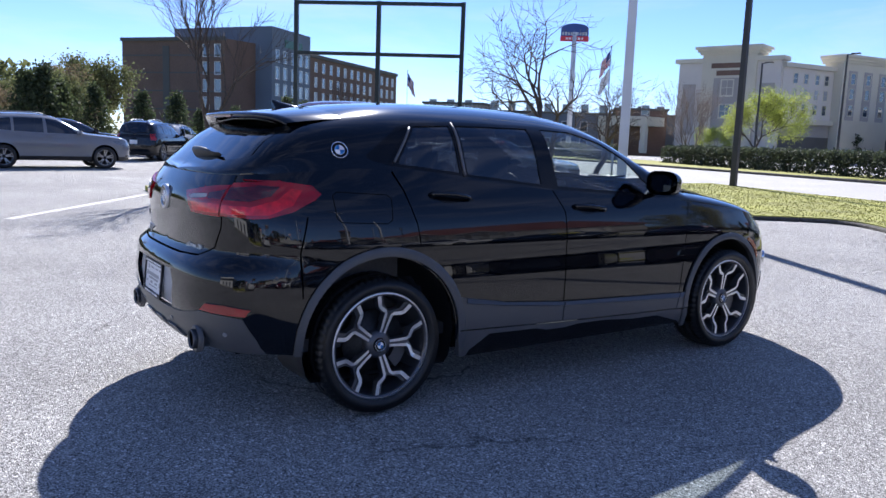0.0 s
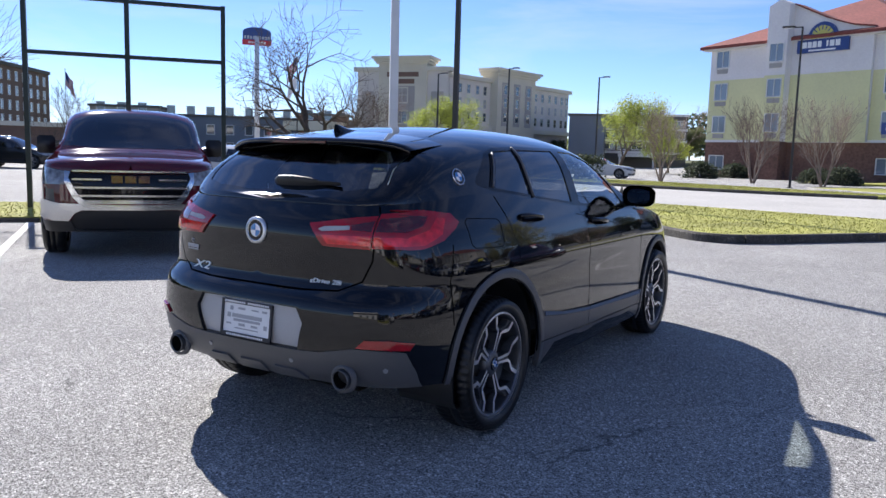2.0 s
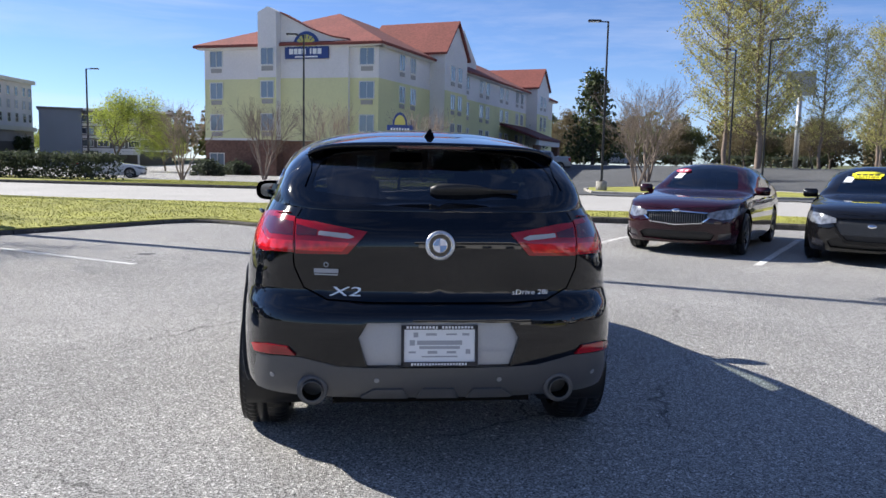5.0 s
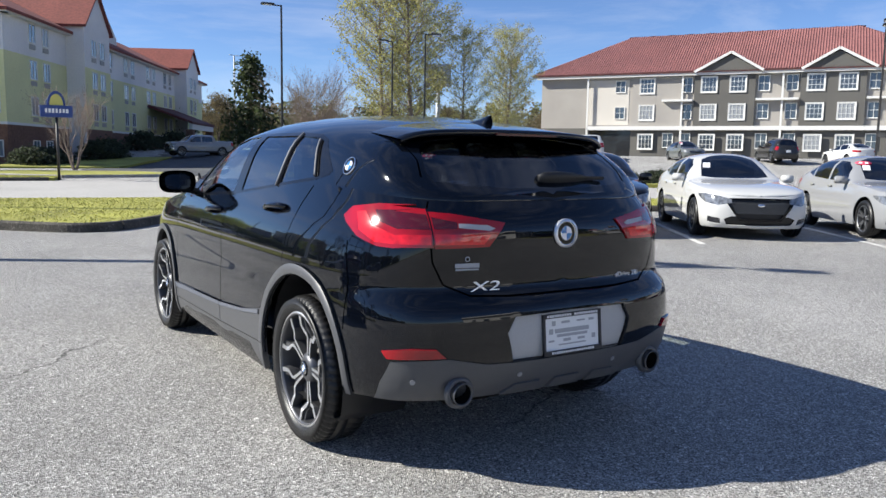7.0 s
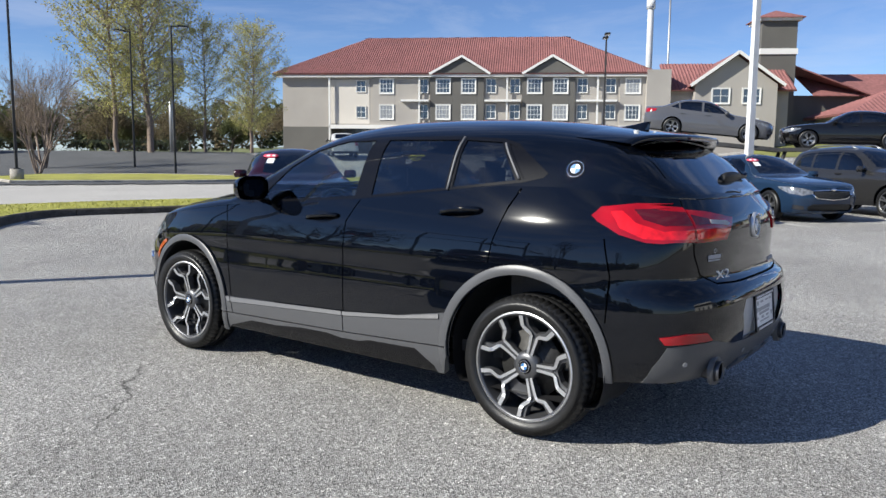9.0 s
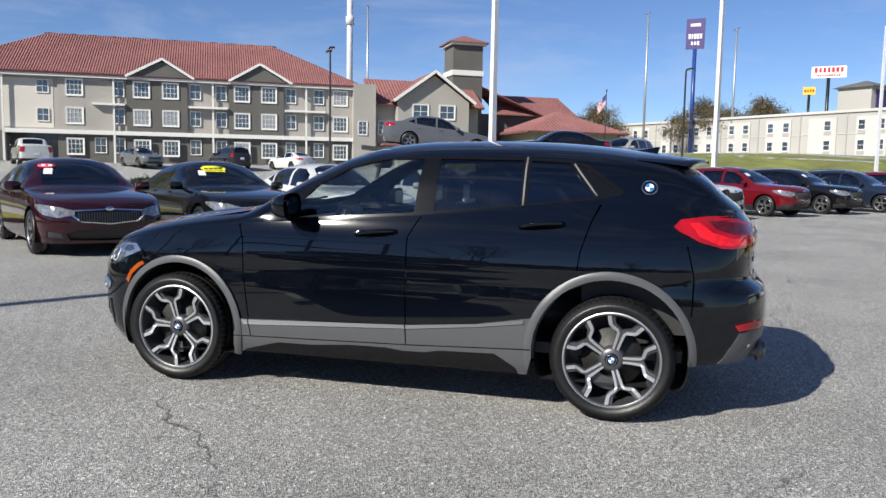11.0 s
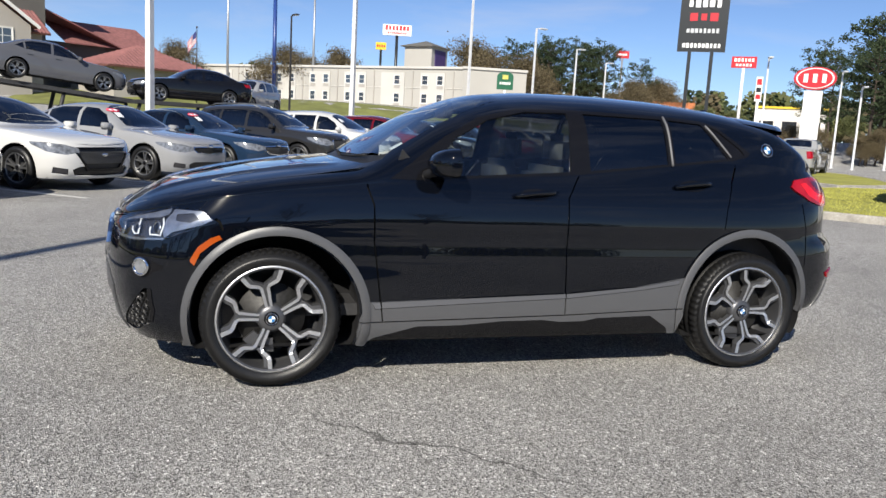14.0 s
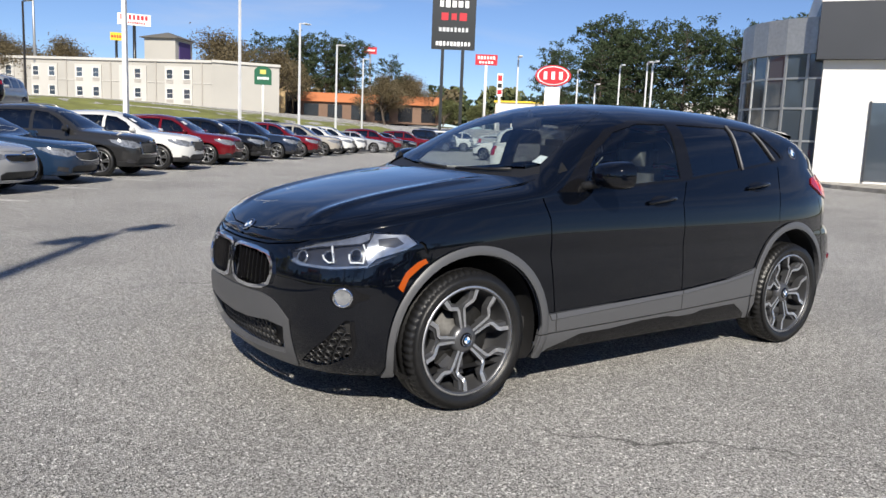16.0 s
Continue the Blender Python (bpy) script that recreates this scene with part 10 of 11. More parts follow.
def branch_mesh(segs, mat, parent, name="trunk"):
    V, F = [], []
    for a, b, ra, rb in segs:
        n = 8 if ra > 0.05 else 5 if ra > 0.015 else 3
        d = (b - a)
        if d.length < 1e-5:
            continue
        d.normalize()
        x = d.orthogonal().normalized()
        y = d.cross(x)
        j = len(V)
        for p, r in ((a, ra), (b + d * rb * 0.3, rb)):
            V += [p + (x * math.cos(6.2832 * i / n) + y * math.sin(6.2832 * i / n)) * r for i in range(n)]
        F += [(j + i, j + (i + 1) % n, j + n + (i + 1) % n, j + n + i) for i in range(n)]
    me = bpy.data.meshes.new(name)
    me.from_pydata(V, [], F)
    me.polygons.foreach_set("use_smooth", [True] * len(F))
    me.materials.append(mat)
    ob = new(name, me)
    ob.parent = parent
    return ob


def leaf_mesh(points, rng, per, rad, size, mat, parent, flat=0.0, name="crown"):
    V, F = [], []
    for p in points:
        for _ in range(per):
            c = p + Vector((rng.gauss(0, rad), rng.gauss(0, rad), rng.gauss(0, rad * 0.8)))
            s = size * rng.uniform(0.6, 1.3)
            a = Vector((rng.uniform(-1, 1), rng.uniform(-1, 1), rng.uniform(-1, 1) * (1 - flat))).normalized() * s
            b = a.orthogonal().normalized() * s * 0.55
            b = Matrix.Rotation(rng.uniform(0, 6.28), 3, a) @ b
            j = len(V)
            V += [c - a, c + b, c + a, c - b]
            F.append((j, j + 1, j + 2, j + 3))
    me = bpy.data.meshes.new(name)
    me.from_pydata(V, [], F)
    me.materials.append(mat)
    ob = new(name, me)
    ob.parent = parent
    return ob


def tree(kind, seed, label):
    rng = random.Random(seed)
    e = thing("tree", label, "tree")
    if kind == "bare":
        segs, tips = limb_tree(rng, 4.4, 0.85, 0.125, 3, 1, 4, 0.26, 1, 0.62, 0.004)
        branch_mesh([s for s in segs if s[2] > 0.07], M_BARK, e)
        branch_mesh([s for s in segs if s[2] <= 0.07], M_BARK, e, "crown")
    elif kind == "bare_tall":
        segs, tips = limb_tree(rng, 7.0, 0.55, 0.13, 3, 1, 4, 0.2, 1, 0.85, 0.005)
        branch_mesh([s for s in segs if s[2] > 0.06], M_BARK, e)
        branch_mesh([s for s in segs if s[2] <= 0.06], M_BARK, e, "crown")
    elif kind == "crape":
        segs, tips = limb_tree(rng, 4.2, 0.45, 0.055, 2, 1, 4, 0.16, 5, 0.95, 0.004)
        branch_mesh(segs, M_BARKP, e)
        leaf_mesh(tips[::3], rng, 1, 0.08, 0.035, M_LBUD, e)
    elif kind == "spring":
        segs, tips = limb_tree(rng, 9.0, 0.7, 0.20, 3, 1, 4, 0.2, 1, 0.75, 0.012)
        branch_mesh(segs, M_BARK, e)
        leaf_mesh(tips, rng, 22, 0.42, 0.10, M_LYEL, e)
    elif kind == "tall_spring":
        h = 19.0
        segs, pts = [], []
        trunk = [Vector((0, 0, 0))]
        for i in range(12):
            trunk.append(trunk[-1] + Vector((rng.uniform(-.22, .22), rng.uniform(-.22, .22), h / 12)))
        segs += [(a, b, 0.26 * (1 - i / 12.5), 0.26 * (1 - (i + 1) / 12.5)) for i, (a, b) in enumerate(zip(trunk, trunk[1:]))]
        for i in range(58):
            u = 0.16 + 0.82 * (i + rng.random()) / 58
            k = min(11, int(u * 12))
            p = trunk[k].lerp(trunk[k + 1], u * 12 - k)
            a = i * 2.4 + rng.uniform(-.5, .5)
            ln = (1.4 + 6.0 * math.sin(math.pi * min(1.0, u * 0.95 + 0.02)) ** 0.8) * rng.uniform(0.6, 1.1)
            d = Vector((math.cos(a), math.sin(a), rng.uniform(0.25, 0.85))).normalized()
            q = p
            for m in range(6):
                d = (d + Vector((rng.uniform(-.16, .16), rng.uniform(-.16, .16), rng.uniform(-.02, .16)))).normalized()
                nx = q + d * ln / 6
                segs.append((q, nx, 0.055 * (1 - m / 7), 0.055 * (1 - (m + 1) / 7)))
                q = nx
                for _ in range(2 + (m > 2)):
                    td = (d + Vector((rng.uniform(-1, 1), rng.uniform(-1, 1), rng.uniform(-.4, .8)))).normalized()
                    e1 = q + td * rng.uniform(0.4, 1.1)
                    segs.append((q, e1, 0.016, 0.008))
                    if rng.random() < 0.8:
                        pts += [q.lerp(e1, 0.6), e1]
        branch_mesh(segs, M_BARKP, e)
        leaf_mesh(pts, rng, 11, 0.32, 0.105, M_LSPR, e)
    elif kind == "full":
        segs, tips = limb_tree(rng, 9.0, 0.75, 0.24, 3, 1, 4, 0.2, 1, 0.7, 0.014)
        branch_mesh(segs, M_BARK, e)
        leaf_mesh(tips, rng, 16, 0.5, 0.16, M_LGRN, e)
    elif kind == "brown":
        segs, tips = limb_tree(rng, 9.0, 0.85, 0.24, 3, 1, 4, 0.22, 1, 0.65, 0.014)
        branch_mesh(segs, M_BARK, e)
        leaf_mesh(tips, rng, 16, 0.5, 0.13, M_LBRN, e)
    elif kind == "pine":
        h = 16.0
        segs = [(Vector((0, 0, h * i / 8)), Vector((rng.uniform(-.1, .1), rng.uniform(-.1, .1), h * (i + 1) / 8)), 0.24 * (1 - i / 9), 0.24 * (1 - (i + 1) / 9)) for i in range(8)]
        pts = []
        for i in range(38):
            u = (i + 0.5) / 38
            z = h * (0.36 + 0.62 * u)
            a = i * 2.4 + rng.uniform(-0.5, 0.5)
            ln = (3.5 * math.sqrt(max(0.0, 1 - (1.35 * (u - 0.35)) ** 2)) + 0.4) * rng.uniform(0.55, 1.1)
            p0 = Vector((0, 0, z - 0.6))
            p1 = Vector((math.cos(a) * ln, math.sin(a) * ln, z + rng.uniform(-0.2, 0.7)))
            segs.append((p0, p1, 0.06, 0.02))
            for _ in range(13):
                pts.append(p0.lerp(p1, rng.uniform(0.55, 1.05)) + Vector((rng.gauss(0, 0.6), rng.gauss(0, 0.6), abs(rng.gauss(0, 0.30)))))
        branch_mesh(segs, M_BARK, e)
        leaf_mesh(pts, rng, 12, 0.20, 0.155, M_LPINE, e)
    elif kind == "conifer":
        h = 4.2
        segs = [(Vector((0, 0, 0)), Vector((0, 0, h)), 0.09, 0.01)]
        pts = []
        for i in range(60):
            z = h * (0.06 + 0.92 * i / 60)
            a = i * 2.4 + rng.uniform(-.3, .3)
            ln = 1.45 * (1 - z / h) ** 0.8 * rng.uniform(0.7, 1.1) + 0.08
            p1 = Vector((math.cos(a) * ln, math.sin(a) * ln, z + 0.1))
            segs.append((Vector((0, 0, z)), p1, 0.02, 0.006))
            pts += [Vector((0, 0, z)).lerp(p1, f) for f in (0.4, 0.7, 1.0)]
        branch_mesh(segs, M_BARK, e)
        leaf_mesh(pts, rng, 14, 0.15, 0.11, M_LCON, e)
    elif kind == "cypress":
        pts = [Vector((rng.gauss(0, 0.25), rng.gauss(0, 0.25), z * 0.12)) * (1 if z < 22 else 0.9) for z in range(30) for _ in range(3)]
        branch_mesh([(Vector((0, 0, 0)), Vector((0, 0, 3.4)), 0.06, 0.02)], M_BARK, e)
        leaf_mesh(pts, rng, 16, 0.16, 0.12, M_LCON, e)
    elif kind == "shrub":
        pts = []
        for _ in range(150):
            a, b = rng.uniform(0, 6.28), rng.uniform(0.05, 1.4)
            r = rng.uniform(0.75, 1.0)
            pts.append(Vector((math.cos(a) * math.cos(b) * r, math.sin(a) * math.cos(b) * r, math.sin(b) * 0.95 * r)))
        segs = [(Vector((0, 0, 0)), p * 0.9, 0.03, 0.008) for p in pts[:24]]
        branch_mesh(segs, M_BARKD, e, "stem")
        leaf_mesh(pts, rng, 16, 0.13, 0.075, M_LHEDGE, e)
    return e


def plant(t, x, y, s=1.0, turn=0.0, label="", sz=None, z=None):
    c = copy_thing(t, pose(x, y, (rise(x, y) if z is None else z) - 0.04, 0, 0, turn) @ Matrix.Diagonal((s, s, sz or s, 1)))
    if label:
        tagged(c, label)
    return c


t_bare = tree("bare", 4, "bare dark-barked tree with spreading limbs by the kerb")
t_bare.matrix_basis = pose(-8.85, 8.85, 0.08, 0, 0, 40)
t_tall = tree("bare_tall", 9, "tall thin bare tree on the grass strip")
t_tall.matrix_basis = pose(-12.8, 2.35, 0.08, 0, 0, 0) @ Matrix.Diagonal((0.62, 0.62, 0.70, 1))
t_crape = tree("crape", 2, "bare many-stemmed crape myrtle on the grass")
t_crape.matrix_basis = pose(-10.71, 41.81, 0.1, 0, 0, 0)
t_spring = tree("spring", 5, "yellow-green spring tree in front of the hotel")
t_spring.matrix_basis = pose(-43.03, 66.63, 0, 0, 0, 0) @ Matrix.Diagonal((0.82, 0.82, 0.80, 1))
t_tspr = tree("tall_spring", 6, "tall sparse spring tree with yellow-green leaves")
t_tspr.matrix_basis = pose(33.0, 56.4, 0.9, 0, 0, 0) @ Matrix.Diagonal((1.0, 1.0, 1.0, 1))
t_full = tree("full", 7, "broad green tree far behind the lot")
t_full.matrix_basis = pose(-66, 10, 0, 0, 0, 0) @ Matrix.Diagonal((0.8, 0.8, 0.8, 1))
t_brown = tree("brown", 8, "round brown-green tree behind the motel")
t_brown.matrix_basis = pose(137.0, -14.0, 2.9, 0, 0, 0) @ Matrix.Diagonal((1.1, 1.1, 1.0, 1))
t_pine = tree("pine", 10, "tall dark green pine tree")
t_pine.matrix_basis = pose(78.24, -74.62, 0, 0, 0, 0) @ Matrix.Diagonal((0.85, 0.85, 0.85, 1))
t_con = tree("conifer", 11, "young dark green conifer at the lot edge")
t_con.matrix_basis = pose(-37.62, 2.13, 0, 0, 0, 0)
t_cyp = tree("cypress", 12, "narrow dark cypress against the hotel wall")
t_cyp.matrix_basis = pose(-59.5, 108.5, 0, 0, 0, 0)
t_shrub = tree("shrub", 13, "rounded dark evergreen shrub by the hotel wall")
tagged(t_shrub, category="shrub")
t_shrub.matrix_basis = pose(-11.22, 65.95, 0, 0, 0, 0) @ Matrix.Diagonal((1.3, 1.3, 1.25, 1))
rng = random.Random(21)
plant(t_tall, -16.5, -3.5, 0.75, 120, "bare tree at the edge of the lot")
plant(t_tall, -15.6, 6.6, 0.55, 200, "thin bare tree behind the billboard frame")
plant(t_bare, -11.4, 12.4, 0.8, 170, "bare spreading tree beside the fence")
for x, y, s in ((-6.92, 50.31, 1.22), (-2.24, 45.75, 1.15), (4.33, 49.45, 1.15), (21.12, 50.16, 1.65), (18.69, 45.75, 1.32), (-38.55, 51.32, 1.50)):
    plant(t_crape, x, y, s, rng.uniform(0, 360))
for x, y, s in ((-24.94, 75.8, 1.05), (-20.78, 79.9, 0.60), (-62.17, 87.74, 0.60)):
    plant(t_spring, x, y, s, rng.uniform(0, 360), "yellow-green spring tree on the hotel lot")
for x, y, s in ((31.2, 58.5, 0.86), (35.4, 60.5, 0.80), (39.6, 58.0, 0.60), (45.8, 59.2, 0.64), (47.8, 61.5, 0.52)):
    plant(t_tspr, x, y, s, rng.uniform(0, 360))
for x, y, s in ((26.3, 80.64, 2.5), (23.76, 104.09, 2.0)):
    plant(t_con, x, y, s, rng.uniform(0, 360), "dense dark evergreen beyond the hotel forecourt")
for i in range(20):
    u = i / 19
    plant(t_pine, 60 - 20 * u + rng.uniform(-2, 5), -57 - 16 * u + rng.uniform(-6, 2), rng.uniform(0.80, 1.06), rng.uniform(0, 360), "tall dark pine behind the dealer lot")
for i in range(13):
    u = i / 12
    plant(t_pine, 124 - 9 * u + rng.uniform(-3, 5), -48 - 17 * u + rng.uniform(-2, 2), rng.uniform(0.82, 1.02), rng.uniform(0, 360), "tall dark pine behind the motel")
for i in range(14):
    u = i / 13
    plant(t_brown, 60 - 22 * u + rng.uniform(-2, 2), -54 - 15 * u + rng.uniform(-2, 2), rng.uniform(0.22, 0.42), rng.uniform(0, 360), "brown-green scrub under the pines")
for x, y, s in ((121, -39, 1.25), (127, -44, 1.2), (114, -46, 1.0), (131, -10, 1.0), (140, -20, 1.1), (108, -63, 0.8), (112, -70, 0.9), (126, -78, 0.9), (134, -84, 0.9), (140, 8, 1.0)):
    plant(t_brown, x, y, s, rng.uniform(0, 360))
for x, y, s in ((104, -72, 0.7), (98, -76, 0.6), (88, -88, 0.6), (58, -82, 0.55), (50, -86, 0.55), (44, -84, 0.5), (70, -80, 0.55)):
    plant(t_full, x, y, s, rng.uniform(0, 360))
for i in range(14):
    a = i / 13
    plant(t_full if i % 3 else t_brown, -58 - 14 * rng.random(), -16 + 24 * a, rng.uniform(0.50, 0.75), rng.uniform(0, 360), "spring tree in the belt behind the parked cars")
for i in range(13):
    plant(t_con, -39.0 + rng.uniform(-2.5, 2.0), -4 + 1.75 * i, rng.uniform(0.75, 1.1) * (0.78 if i > 6 else 1.0), rng.uniform(0, 360))
for i in range(26):
    x = 22 + 4.6 * i
    y = 158 - 2.6 * i + rng.uniform(-8, 8)
    plant(t_full if i % 2 else t_brown, x, y, rng.uniform(0.7, 1.1), rng.uniform(0, 360), "tree in the wood beyond the hotels")
for i in range(14):
    plant(t_full if i % 2 else t_spring, -120 + 6.5 * i, 150 + rng.uniform(-12, 12), rng.uniform(0.7, 1.0), rng.uniform(0, 360), "spring tree on the skyline")
for x, y in ((-57.0, 113), (-55.5, 128), (-55.0, 130)):
    plant(t_cyp, x, y, 1.4, rng.uniform(0, 360))
for x, y, s in ((-3.66, 55.41, 0.90), (-1.98, 54.71, 1.00), (2.53, 58.33, 1.20), (3.9, 59.55, 1.20), (8.59, 68.98, 1.40), (9.76, 70.99, 1.40), (14.48, 79.51, 1.50), (19.87, 89.06, 1.60), (-12.76, 60.41, 1.10)):
    plant(t_shrub, x, y, s, rng.uniform(0, 360))
for i in range(9):
    plant(t_shrub, 26.6 + rng.uniform(-2, 2), 24.0 + rng.uniform(-2, 2), rng.uniform(0.35, 0.7), rng.uniform(0, 360), "low green bush on the rough bank")


def hedge(line, h, w, label, seed, per=1000):
    """A clipped hedge along a line: woody stems inside, leaves over an uneven box."""
    r = random.Random(seed)
    e = thing("hedge", label, "hedge")
    pts, segs = [], []
    for (x0, y0), (x1, y1) in zip(line, line[1:]):
        L = math.hypot(x1 - x0, y1 - y0)
        n = int(L * per / 10)
        for _ in range(n):
            u = r.random()
            side = r.choice((-1, 1, 0, 0))
            ox = (r.uniform(-w / 2, w / 2) if side == 0 else side * w / 2 * r.uniform(0.85, 1.05))
            z = h * r.uniform(0.88, 1.05) if side == 0 else h * r.uniform(0.05, 1.0)
            nx, ny = -(y1 - y0) / L, (x1 - x0) / L
            x, y = x0 + (x1 - x0) * u + nx * ox, y0 + (y1 - y0) * u + ny * ox
            pts.append(Vector((x, y, rise(x, y) + z)))
        for _ in range(int(L * 2)):
            u = r.random()
            x, y = x0 + (x1 - x0) * u, y0 + (y1 - y0) * u
            segs.append((Vector((x, y, rise(x, y))), Vector((x + r.uniform(-.5, .5), y + r.uniform(-.5, .5), rise(x, y) + h * 0.9)), 0.03, 0.01))
    branch_mesh(segs, M_BARKD, e, "stem")
    leaf_mesh(pts, r, 12, 0.13, 0.085, M_LHEDGE, e, name="leaves")
    return e


hedge([(-13.6, 38.2), (-21, 41.0), (-32, 45.4), (-38, 48.6)], 1.35, 1.9, "long clipped dark evergreen hedge across the street", 31)
hedge([(-42, 45.5), (-47, 48.0)], 1.2, 1.8, "short clipped hedge by the hotel drive", 32)
hedge([(-51, 50), (-59, 53.5)], 1.2, 1.8, "clipped hedge by the hotel drive", 33)
hedge([(36, 104), (48, 98), (60, 90)], 1.6, 2.2, "dark hedge at the end of the forecourt", 34, 200)


def woodland(line, h, label, seed, mats, leaf=1.0, per=150):
    """A far belt of trees: crowns of many leaf clumps with gaps and an uneven top."""
    r = random.Random(seed)
    V, F, mi = [], [], []
    for (x0, y0), (x1, y1) in zip(line, line[1:]):
        L = math.hypot(x1 - x0, y1 - y0)
        for _ in range(int(L / 1.0)):
            u = r.random()
            cx, cy = x0 + (x1 - x0) * u + r.uniform(-9, 9), y0 + (y1 - y0) * u + r.uniform(-9, 9)
            hh, w = h * r.uniform(0.55, 1.1), r.uniform(2.0, 4.2)
            k = r.choice((0, 0, 1, 1, 2, 3))
            z0 = rise(cx, cy)
            for _ in range(per):
                a, q = r.uniform(0, 6.28), r.uniform(0.12, 1.0)
                rr = w * math.sqrt(max(0.02, 1 - (2 * abs(q - 0.55)) ** 2.4)) * r.uniform(0.55, 1.05)
                c = Vector((cx + math.cos(a) * rr, cy + math.sin(a) * rr, z0 + hh * q))
                d = Vector((r.uniform(-1, 1), r.uniform(-1, 1), r.uniform(-1, 1))).normalized() * r.uniform(0.4, 0.95) * leaf
                e = d.orthogonal() * 0.6
                j = len(V)
                V += [c - d, c + e, c + d, c - e]
                F.append((j, j + 1, j + 2, j + 3))
                mi.append(k)
    me = bpy.data.meshes.new("woodland")
    me.from_pydata(V, [], F)
    for m in mats:
        me.materials.append(m)
    me.polygons.foreach_set("material_index", mi)
    return tagged(new("woodland", me), label, "trees", kind="stuff")


woodland([(-40, 190), (20, 200), (80, 185), (140, 150), (190, 110)], 12.5, "belt of mixed spring woodland beyond the hotels", 51, [M_LBRN, M_LGRN, M_LOLV, M_LPINE], 0.7, 260)
woodland([(190, 110), (215, 20), (205, -60), (170, -130), (110, -170), (40, -185)], 11.0, "belt of mixed woodland beyond the motel", 52, [M_LBRN, M_LGRN, M_LPINE, M_LPINE])
woodland([(-90, -40), (-86, -4), (-90, 8)], 8.0, "belt of spring woodland behind the parked cars", 53, [M_LOLV, M_LGRN, M_LGRN, M_LBRN], 0.42, 520)


# ---- the loaded car carrier, fence and other yard things ----
M_RUST = material("dark_frame_paint", (0.03, 0.03, 0.032), rough=0.6, stain=0.4, stain_scale=3)
f_ = Vector((0.35, -0.94, 0)).normalized()
s_ = Vector((-f_.y, f_.x, 0))
cr = thing("car_carrier", "dark steel car carrier trailer with raised ramps", "trailer")
o_ = Vector((28.0, 4.6, 0.35))
for sd in (-0.95, 0.95):
    for a, b, za, zb_ in ((-6.2, -0.2, 1.95, 1.35), (-0.2, 6.0, 1.38, 1.34), (-5.5, 7.0, 0.62, 0.62)):
        bm = bmesh.new()
        p, q = o_ + f_ * a + s_ * sd + Vector((0, 0, za)), o_ + f_ * b + s_ * sd + Vector((0, 0, zb_))
        d = q - p
        boxm(bm, Matrix.Translation((p + q) / 2) @ d.to_track_quat('X', 'Z').to_matrix().to_4x4(), d.length, 0.34, 0.14)
        part("rail", bm, M_RUST, cr)
    for a, z in ((-5.6, 1.85), (-3.0, 1.6), (-0.4, 1.3), (2.5, 1.35), (5.6, 1.3)):
        bm = bmesh.new()
        p = o_ + f_ * a + s_ * sd
        rod(bm, p + Vector((0, 0, 0.3)), p + f_ * 0.3 + Vector((0, 0, z)), 0.07, n=8)
        part("strut", bm, M_RUST, cr)
    for a in (-2.2, -1.0, 4.5):
        bm = bmesh.new()
        c = o_ + f_ * a + s_ * sd * 0.95 + Vector((0, 0, 0.42))
        lathe(bm, [(0.2, 0.12), (0.42, 0.12), (0.42, -0.12), (0.2, -0.12)], 22, Matrix.Translation(c) @ s_.to_track_quat('Z', 'Y').to_matrix().to_4x4())
        part("tyre", bm, M_RUBBER, cr)
for a in (-6.0, -3.5, -0.8, 1.5, 4.0, 6.5):
    bm = bmesh.new()
    p = o_ + f_ * a + Vector((0, 0, 0.6))
    boxm(bm, Matrix.Translation(p) @ s_.to_track_quat('X', 'Z').to_matrix().to_4x4(), 2.0, 0.12, 0.12)
    part("cross_member", bm, M_RUST, cr)
c1 = park(sedan_a, 26.6, 7.15, -159.5, "silver-grey older saloon loaded on the raised carrier ramp", (0.085, 0.088, 0.10), z=2.12, tilt=-5.5)
c2 = park(sedan_a, 28.9, 2.7, 20.5, "wrecked black saloon with a crushed nose on the carrier", BLACK, z=1.75, tilt=1.0)
c3 = park(suv_b, 36.5, 0.0, 62, "silver van standing behind the car row", SILVER, z=1.6)
bm = bmesh.new()
for i in range(14):
    r_ = random.Random(40 + i)
    boxm(bm, pose(28.9, 2.7, 1.75, 1.0, 0, 20.5) @ pose(r_.uniform(-0.75, 0.75), 2.3 + r_.uniform(-0.15, 0.1), r_.uniform(0.35, 0.8), r_.uniform(-50, 50), r_.uniform(-50, 50), r_.uniform(0, 90)), r_.uniform(0.1, 0.4), r_.uniform(0.05, 0.25), 0.03)
part("torn_panel", bm, M_CLADL, c2, "torn grey nose panels")
bm = bmesh.new()
box(bm, 36.5, 0.0, 0.8, 5.0, 2.4, 1.6, 62)
tagged(part("loading_dock", bm, M_CONC), "low concrete dock under the van", "dock")

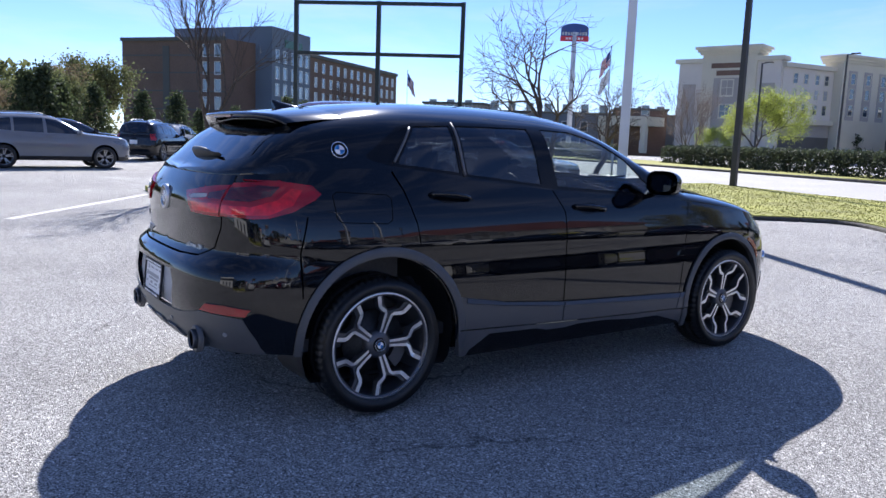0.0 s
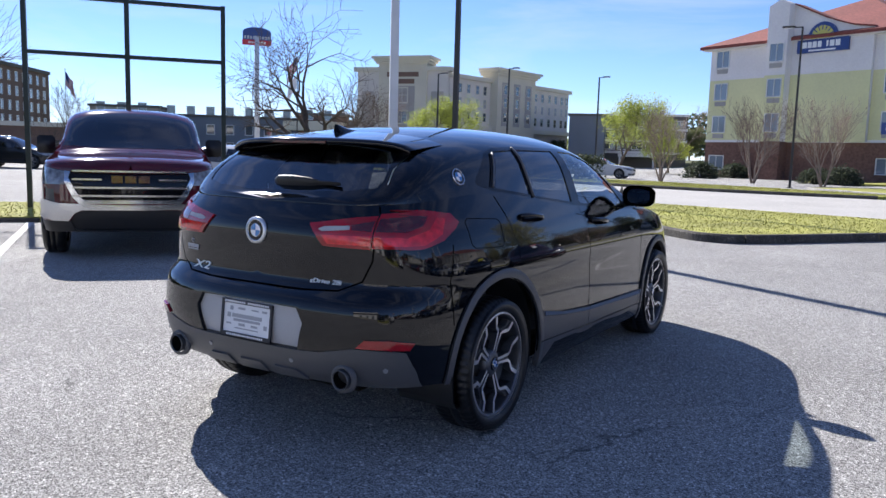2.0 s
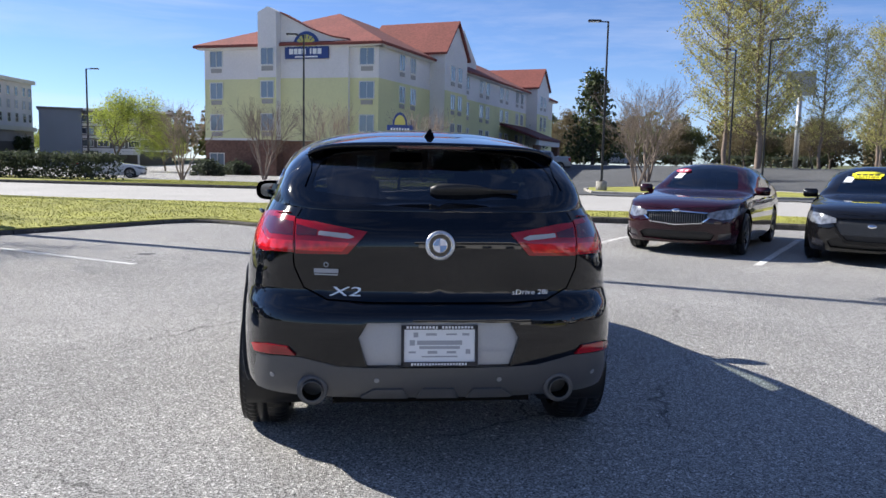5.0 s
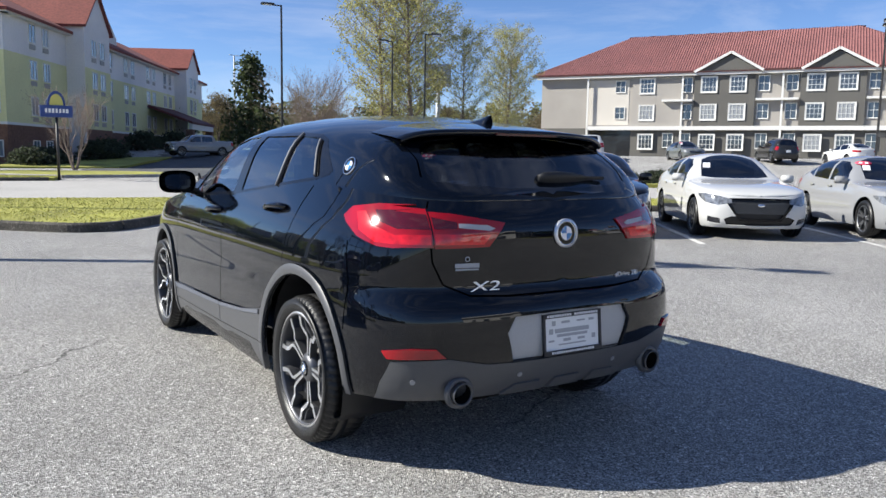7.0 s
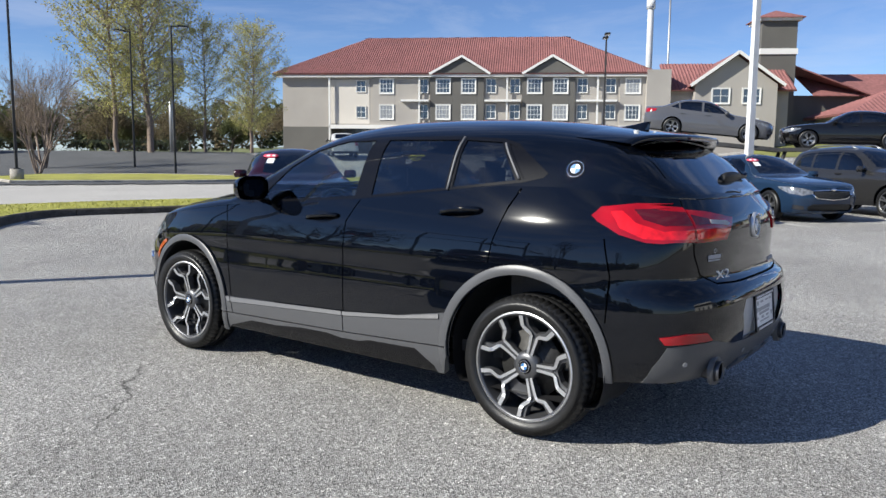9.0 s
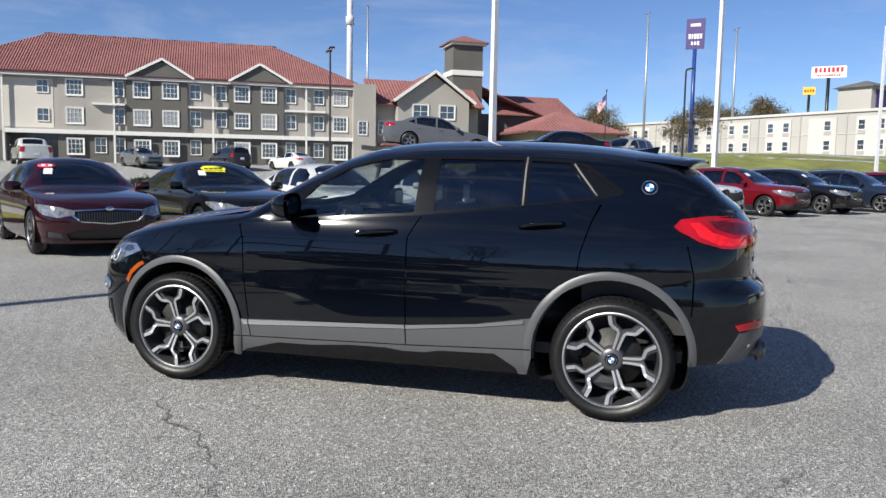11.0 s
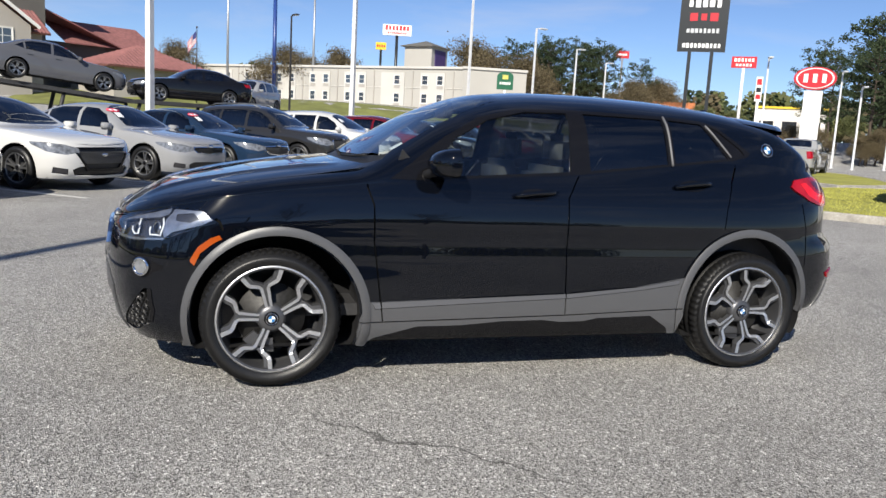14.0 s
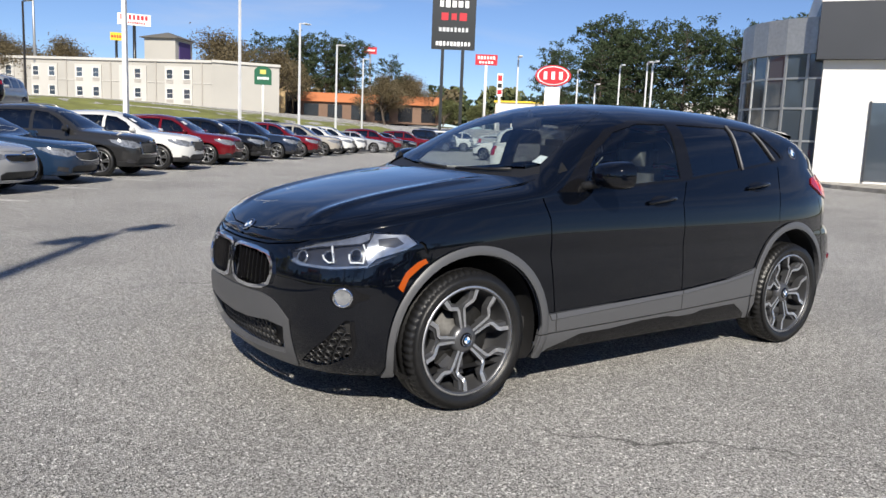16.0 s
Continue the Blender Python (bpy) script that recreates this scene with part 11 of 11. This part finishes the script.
# chain-link fence by the tree
fe = thing("chain_link_fence", "low chain-link fence with steel posts", "fence")
fp = [Vector((-16.6, 8.6, 0)), Vector((-13.9, 10.8, 0)), Vector((-11.2, 13.0, 0))]
for p in fp:
    bm = bmesh.new()
    rod(bm, p, p + Vector((0, 0, 1.25)), 0.03, n=8)
    part("post", bm, M_GALV, fe)
V, F = [], []
for a, b in zip(fp, fp[1:]):
    bm = bmesh.new()
    rod(bm, a + Vector((0, 0, 1.2)), b + Vector((0, 0, 1.2)), 0.02, n=6)
    part("top_rail", bm, M_GALV, fe)
    L = (b - a).length
    d = (b - a).normalized()
    n = int(L / 0.07)
    for i in range(-16, n):
        for sgn in (1, -1):
            u0, u1 = i * 0.07, i * 0.07 + 1.1
            z0, z1 = (0.1, 1.2) if sgn > 0 else (1.2, 0.1)
            c0, c1_ = max(u0, 0), min(u1, L)
            if c1_ <= c0:
                continue
            za = z0 + (z1 - z0) * (c0 - u0) / 1.1
            zb_ = z0 + (z1 - z0) * (c1_ - u0) / 1.1
            p, q = a + d * c0 + Vector((0, 0, za)), a + d * c1_ + Vector((0, 0, zb_))
            j = len(V)
            w_ = Vector((0, 0, 0.0025))
            V += [p - w_, q - w_, q + w_, p + w_]
            F.append((j, j + 1, j + 2, j + 3))
me = bpy.data.meshes.new("wire_mesh")
me.from_pydata(V, [], F)
me.materials.append(M_GALV)
wm_ = new("wire_mesh", me)
wm_.parent = fe
tagged(wm_, kind="stuff")
# small litter and stains by the car
M_STAIN = material("oil_stain", (0.05, 0.05, 0.05), rough=0.6, grain=0.4, scale=20)
for x, y, r in ((-3.3, 5.8, 0.12), (-4.2, 3.3, 0.05), (4.9, 8.8, 0.05)):
    bm = bmesh.new()
    prism(bm, [(r * (1 + 0.25 * math.sin(3 * a)) * math.cos(a), r * 0.7 * (1 + 0.2 * math.cos(2 * a)) * math.sin(a)) for a in [2 * math.pi * k / 18 for k in range(18)]], 0.003, pose(x, y, 0.001))
    tagged(part("oil_stain", bm, M_STAIN), "small dark oil stain on the asphalt", "stain", "oil stains")
